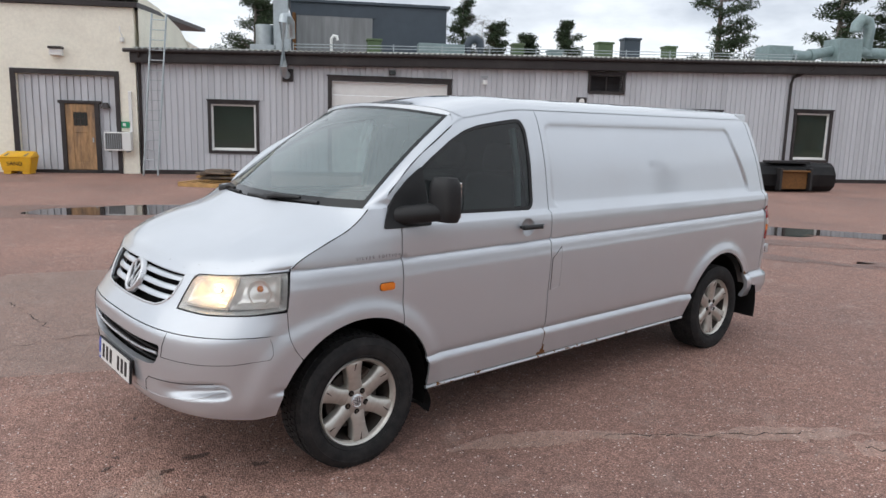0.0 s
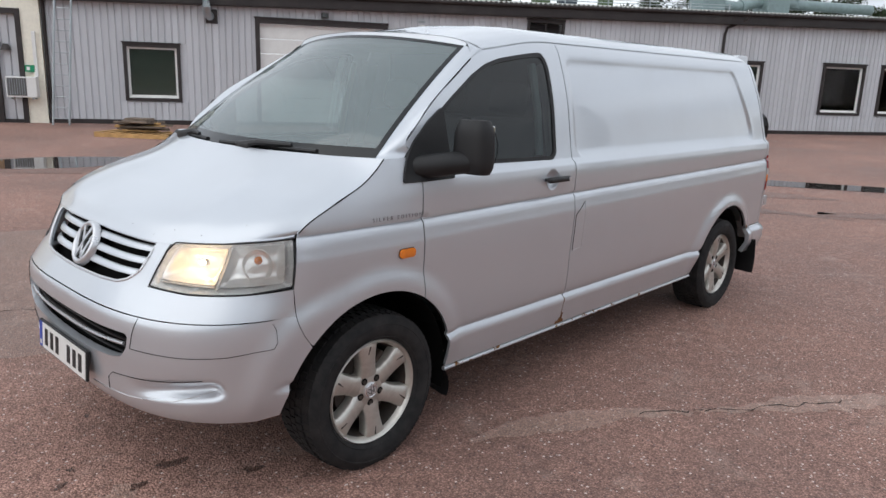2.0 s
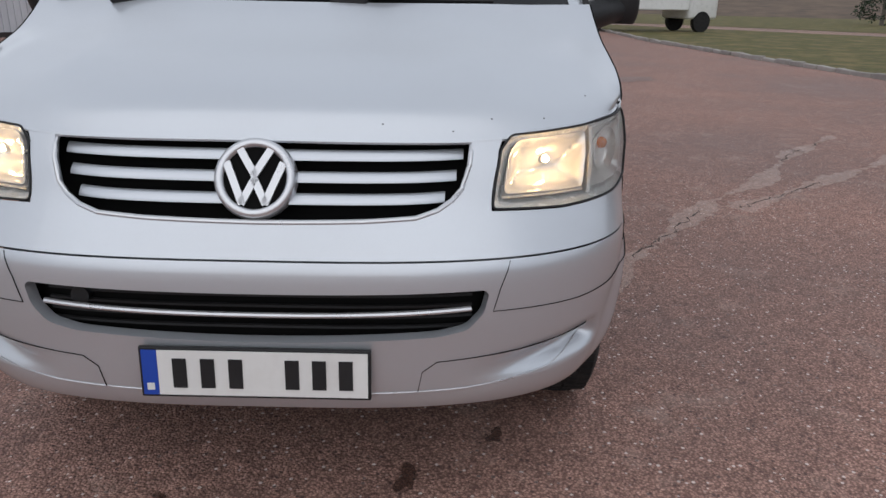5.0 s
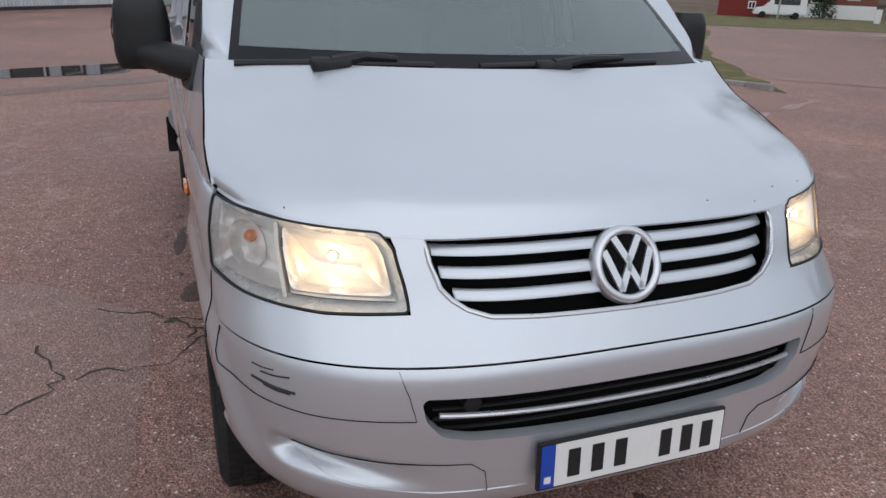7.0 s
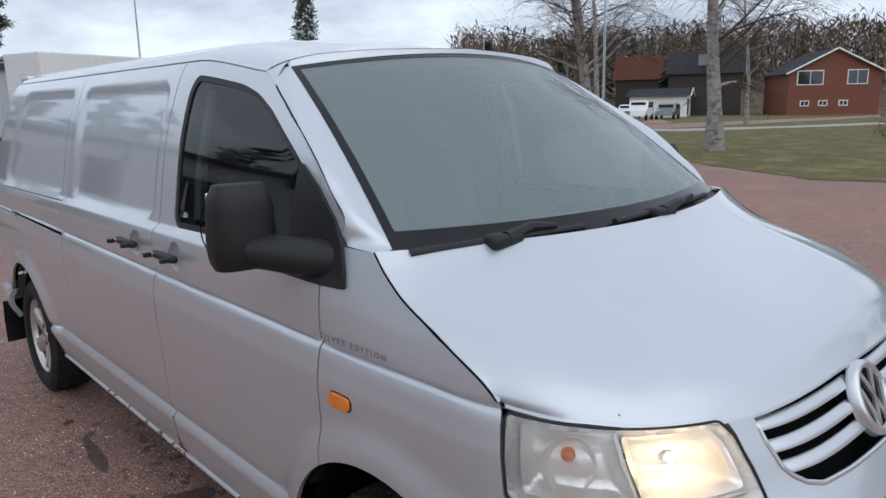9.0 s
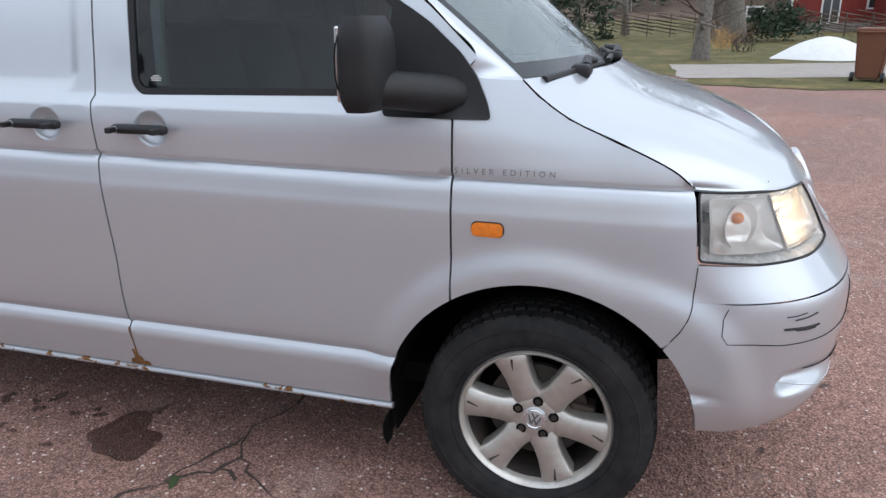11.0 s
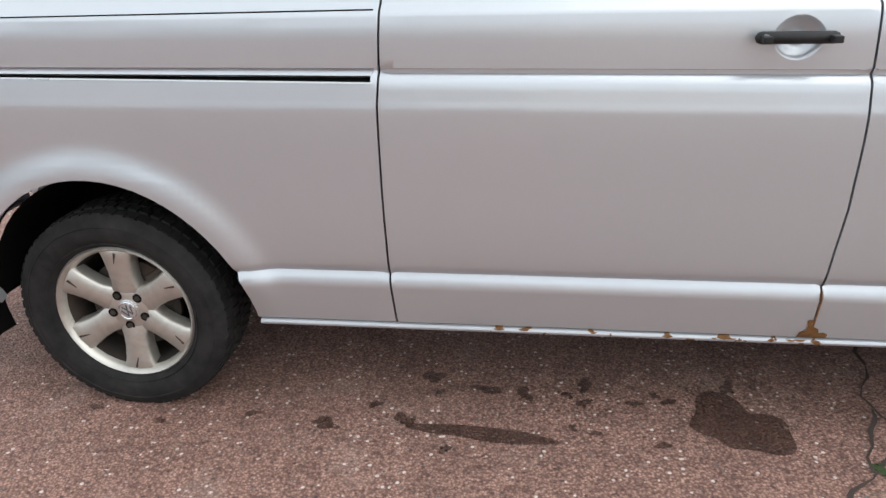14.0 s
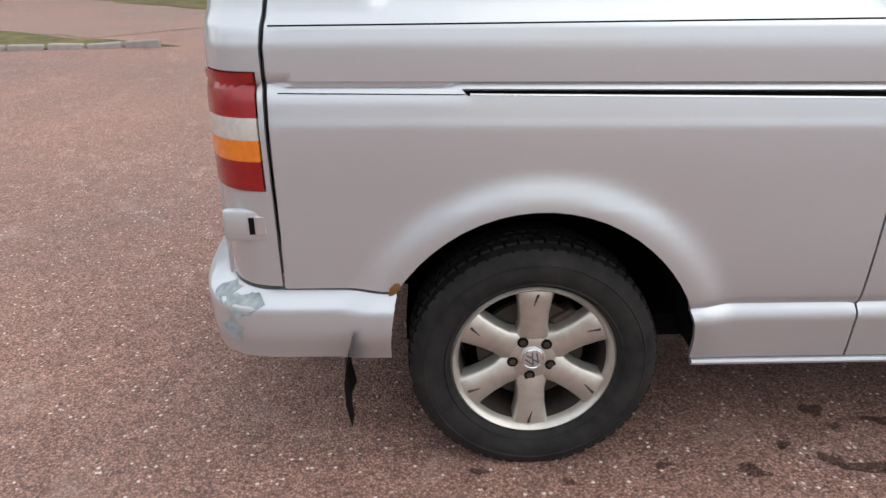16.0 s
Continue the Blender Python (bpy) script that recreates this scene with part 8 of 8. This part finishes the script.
# gable ends face the yard
house("brick_house", 70, 61, 40 - 90, 8.0, 10, 4.2, 2.2, BRICK, DARK_ROOF, "red brick house with a low gable and white base", ((-1.5, 2.6, 1.5, 2.2, 0), (1.8, 2.6, 1.2, 1.4, 0)), 1.4, WHITE)
house("dark_house", 80, 41.5, 27, 6.2, 8, 5.0, 2.4, DARK_WOOD, DARK_ROOF, "dark stained wooden house with a roof window", ((-1.6, 2.0, 1.2, 1.1, 0), (1.4, 2.2, 1.4, 1.2, 0), (0, 5.0, 2.2, 1.6, 0)))
house("garage", 72, 42.5, 25, 7.0, 6, 2.3, 0.8, WHITE, DARK_ROOF, "low pale garage with a dark roof", ((-2.0, 1.1, 2.6, 1.9, 0),))
house("far_gable_house", 90, 55, 30, 7, 9, 5.0, 3.0, DARK_WOOD, BRICK, "brown wooden house with a steep gable", ((0, 5.2, 1.3, 1.3, 0), (-1.6, 2.4, 1.2, 1.3, 0), (1.6, 2.4, 1.2, 1.3, 0)))
house("brick_villa", 82, 29.3, 20 - 70, 9, 8, 4.4, 2.3, BRICK, DARK_ROOF, "red brick villa with a dark roof", ((-2.4, 3.8, 2.6, 1.5, 0), (2.2, 3.8, 2.0, 1.5, 0), (-2.8, 1.2, 0.9, 0.6, 0), (-1.0, 1.2, 0.9, 0.6, 0), (1.0, 1.2, 0.9, 0.6, 0)))
house("red_shed", 54, 57.5, 40 - 90, 4.4, 4, 2.1, 1.0, FALU, DARK_ROOF, "small red wooden shed with white corners", ((0.9, 1.1, 0.7, 0.7, 0),))
house("red_cottage", 50, -9.0, -80, 9, 7, 3.4, 2.6, FALU, DARK_ROOF, "falu red wooden cottage with white trim", ((-2.4, 1.9, 1.2, 1.3, 0), (0.4, 1.5, 1.1, 2.1, 0), (3.0, 1.9, 1.2, 1.3, 0)), 0.5, KERB)
house("red_barn", 47, -16, -75, 7, 6, 3.0, 2.2, FALU, DARK_ROOF, "falu red wooden outhouse", ((-1.5, 1.6, 1.0, 1.1, 0), (1.6, 1.6, 1.0, 1.1, 0)))
house("brown_shed", 43.5, -5.2, -85, 3.2, 3, 2.0, 0.8, AGED_WOOD, AGED_WOOD, "small weathered brown shed", ((0, 1.2, 1.0, 0.6, 0),))
sk = tagged(link("roof_window", box(-1.1, 1.1, -0.05, 0.05, 0.0, 1.5, 0.02), PANE, m=pose(76.6, 39.4, 5.6, -30, 0, -63)), "large roof window on the dark house", "window", kind="structure")


# ---- parked cars ----
def car(x, y, turn, paint, label, length=4.2, tall=1.5, boxy=False):
    t = tagged(empty("car", pose(x, y, 0, 0, 0, turn)), label, "car", group="parked cars")
    prof = [(-0.5, 0.35), (-0.5, 0.62), (-0.46, 0.95 / 1.5 * tall), (-0.36, tall), (0.12, tall), (0.26, 0.95 / 1.5 * tall), (0.48, 0.78 / 1.5 * tall), (0.5, 0.35)]
    if boxy:
        prof = [(-0.5, 0.35), (-0.5, 1.0), (-0.48, tall), (0.14, tall), (0.28, 1.05), (0.46, 0.9), (0.5, 0.35)]
    bm = bmesh.new()
    a = [bm.verts.new((p * length, -0.85, z)) for p, z in prof]
    b = [bm.verts.new((p * length, 0.85, z)) for p, z in prof]
    bm.faces.new(a)
    bm.faces.new(b[::-1])
    n = len(prof)
    for i in range(n):
        bm.faces.new((a[i], b[i], b[(i + 1) % n], a[(i + 1) % n]))
    bmesh.ops.recalc_face_normals(bm, faces=bm.faces)
    bmesh.ops.bevel(bm, geom=bm.edges[:], offset=0.09, segments=2, affect="EDGES")
    part("body", bm, paint, t, smooth=50)
    for sy in (-1, 1):
        part("side_glass", box(-0.36 * length, 0.12 * length, sy * 0.862 - 0.005, sy * 0.862 + 0.005, tall * 0.66, tall * 0.92), DARK_GLASS, t)
        for px in (-0.31, 0.31):
            part("wheel", cyl((px * length, sy * 0.72, 0.31), (px * length, sy * 0.88, 0.31), 0.31, seg=20), RUBBER, t)
    for px, z0, z1 in ((-0.497, 0.62, 0.92), (0.21, 0.66, 0.93)):
        part("window", box(px * length - 0.02, px * length + 0.02, -0.66, 0.66, z0 * tall, z1 * tall), DARK_GLASS, t)
    for sy in (-0.74, 0.74):
        part("lamp", box(-0.507 * length, -0.497 * length, sy - 0.08, sy + 0.08, 0.6 * tall, 0.75 * tall), RED_LENS, t)


car(57.5, 36.0, 200, CAR_WHITE, "white van-like car parked on a drive", 4.2, 1.8, True)
car(62.5, 40.5, 200, CAR_WHITE, "white car parked by the garage", 4.3, 1.45)
car(58.0, 41.5, 20, CAR_GREY, "grey car parked on the grass", 4.2, 1.45)
car(61.5, 35.5, 200, CAR_GREY, "dark grey car parked behind the van", 4.2, 1.5)
car(53.5, 52.5, 140, CAR_WHITE, "white van parked under trees", 4.6, 1.9, True)
tagged(link("drive", sheet([(46, 29.5), (49.5, 28), (64, 38), (61, 41)], 0.016, 4, 0.1, 33), ROAD), "asphalt drive up to the garage", "drive", kind="structure")

# ---- garden, lane ----
fence = tagged(empty("pole_fence"), "old weathered split pole fence", "fence")
rnd = random.Random(17)
for k in range(20):
    y = -13.5 + 1.15 * k
    x = 37.0 + 0.04 * k
    part("post", tube([(x, y, 0), (x + 0.02, y, 1.15)], 0.035, 5), AGED_WOOD, fence)
    for j in range(5):
        part("pole", tube([(x + 0.04, y - 0.3, 0.15 + 0.17 * j), (x + 0.04, y + 1.9, 0.55 + 0.17 * j + rnd.uniform(-0.06, 0.06))], 0.024, 4), AGED_WOOD, fence)
bm = bmesh.new()
prev = None
for i in range(13):
    r = i / 12
    cur = [bm.verts.new((1.5 * r * math.cos(a) * (1 + 0.1 * math.sin(3 * a)), 0.9 * r * math.sin(a), 0.62 * (1 - r ** 1.6) + 0.02 * math.sin(5 * a + 4 * r))) for a in np.linspace(0, 2 * math.pi, 28, endpoint=False)]
    if prev:
        for k in range(28):
            bm.faces.new((prev[k], cur[k], cur[(k + 1) % 28], prev[(k + 1) % 28]))
    prev = cur
bmesh.ops.remove_doubles(bm, verts=bm.verts, dist=0.001)
tagged(link("snow_heap", bm, SNOW, smooth=180, m=pose(20.9, -5.0, 0, 0, 0, 80)), "last heap of white snow beside the lane", "snow")


def wheelie_bin(x, y, turn, material, label):
    t = tagged(empty("wheelie_bin", pose(x, y, 0, 0, 0, turn)), label, "bin", group="bins by the lane")
    bm = bmesh.new()
    rings = [[bm.verts.new((sx * a, sy * b, z)) for sx, sy in ((-1, -1), (1, -1), (1, 1), (-1, 1))] for a, b, z in ((0.22, 0.26, 0.06), (0.29, 0.36, 0.98))]
    for i in range(4):
        bm.faces.new((rings[0][i], rings[0][(i + 1) % 4], rings[1][(i + 1) % 4], rings[1][i]))
    bm.faces.new(rings[0][::-1])
    bmesh.ops.bevel(bm, geom=[e for e in bm.edges if len(e.link_faces) == 2], offset=0.03, segments=2, affect="EDGES")
    part("tub", bm, material, t, smooth=50)
    part("lid", box(-0.31, 0.31, -0.39, 0.38, 0.98, 1.05, 0.025), material, t, smooth=50)
    part("handle", tube([(-0.25, 0.42, 0.98), (0.25, 0.42, 0.98)], 0.02, 6), material, t)
    for sx in (-1, 1):
        part("wheel", cyl((sx * 0.24, 0.27, 0.10), (sx * 0.30, 0.27, 0.10), 0.10), BLACK_STEEL, t)


wheelie_bin(14.0, -4.45, 70, BROWN_BIN, "brown plastic wheelie bin beside the lane")
wheelie_bin(14.35, -5.2, 74, GREY_BIN, "grey plastic wheelie bin beside the lane")
lamp_post = tagged(empty("lamp_post", pose(25.6, 17.9, 0)), "grey steel street lamp post", "lamp post")
part("post", cyl((0, 0, 0), (0, 0, 7.5), 0.07, 0.05, 10), GALV, lamp_post)
part("arm", tube([(0, 0, 7.4), (-0.5, -0.2, 7.6), (-1.0, -0.4, 7.6)], 0.035, 6), GALV, lamp_post)
lp2 = tagged(empty("lamp_post", pose(50, 49.0, 0)), "pale street lamp post far down the road", "lamp post")
part("post", cyl((0, 0, 0), (0, 0, 8), 0.08, 0.05, 10), GALV, lp2)
lp3 = tagged(empty("lamp_post", pose(13.0, 39.0, 0)), "thin street lamp over the roof line", "lamp post")
part("post", cyl((0, 0, 0), (0, 0, 8.5), 0.06, 0.04, 10), GALV, lp3)
part("head", box(-0.3, 0.3, -0.12, 0.12, 8.4, 8.55, 0.03), WHITE, lp3)
tk = tagged(empty("box_truck", pose(8.6, 33.5, 0, 0, 0, 20)), "white box body lorry parked behind the van", "lorry")
part("box_body", box(-3.0, 3.0, -1.2, 1.2, 1.0, 4.15, 0.05), CAR_WHITE, tk)
part("cab", box(3.1, 4.8, -1.1, 1.1, 0.6, 2.9, 0.15), CAR_WHITE, tk, smooth=50)
for px in (-2.0, 3.9):
    for sy in (-1.0, 1.0):
        part("wheel", cyl((px, sy - 0.12, 0.48), (px, sy + 0.12, 0.48), 0.48, seg=20), RUBBER, tk)
# white garden gables and meter boxes beyond the road
for x, y, w, h in ((58.5, 46.0, 0.9, 1.2), (46.5, 31.0, 0.45, 1.0), (47.2, 30.7, 0.45, 1.0)):
    tagged(link("meter_box", box(-w / 2, w / 2, -0.2, 0.2, 0, h, 0.03), FIN_GREY if w < 0.6 else WHITE, m=pose(x, y, 0, 0, 0, 30)), "small utility cabinet on the grass", "cabinet")
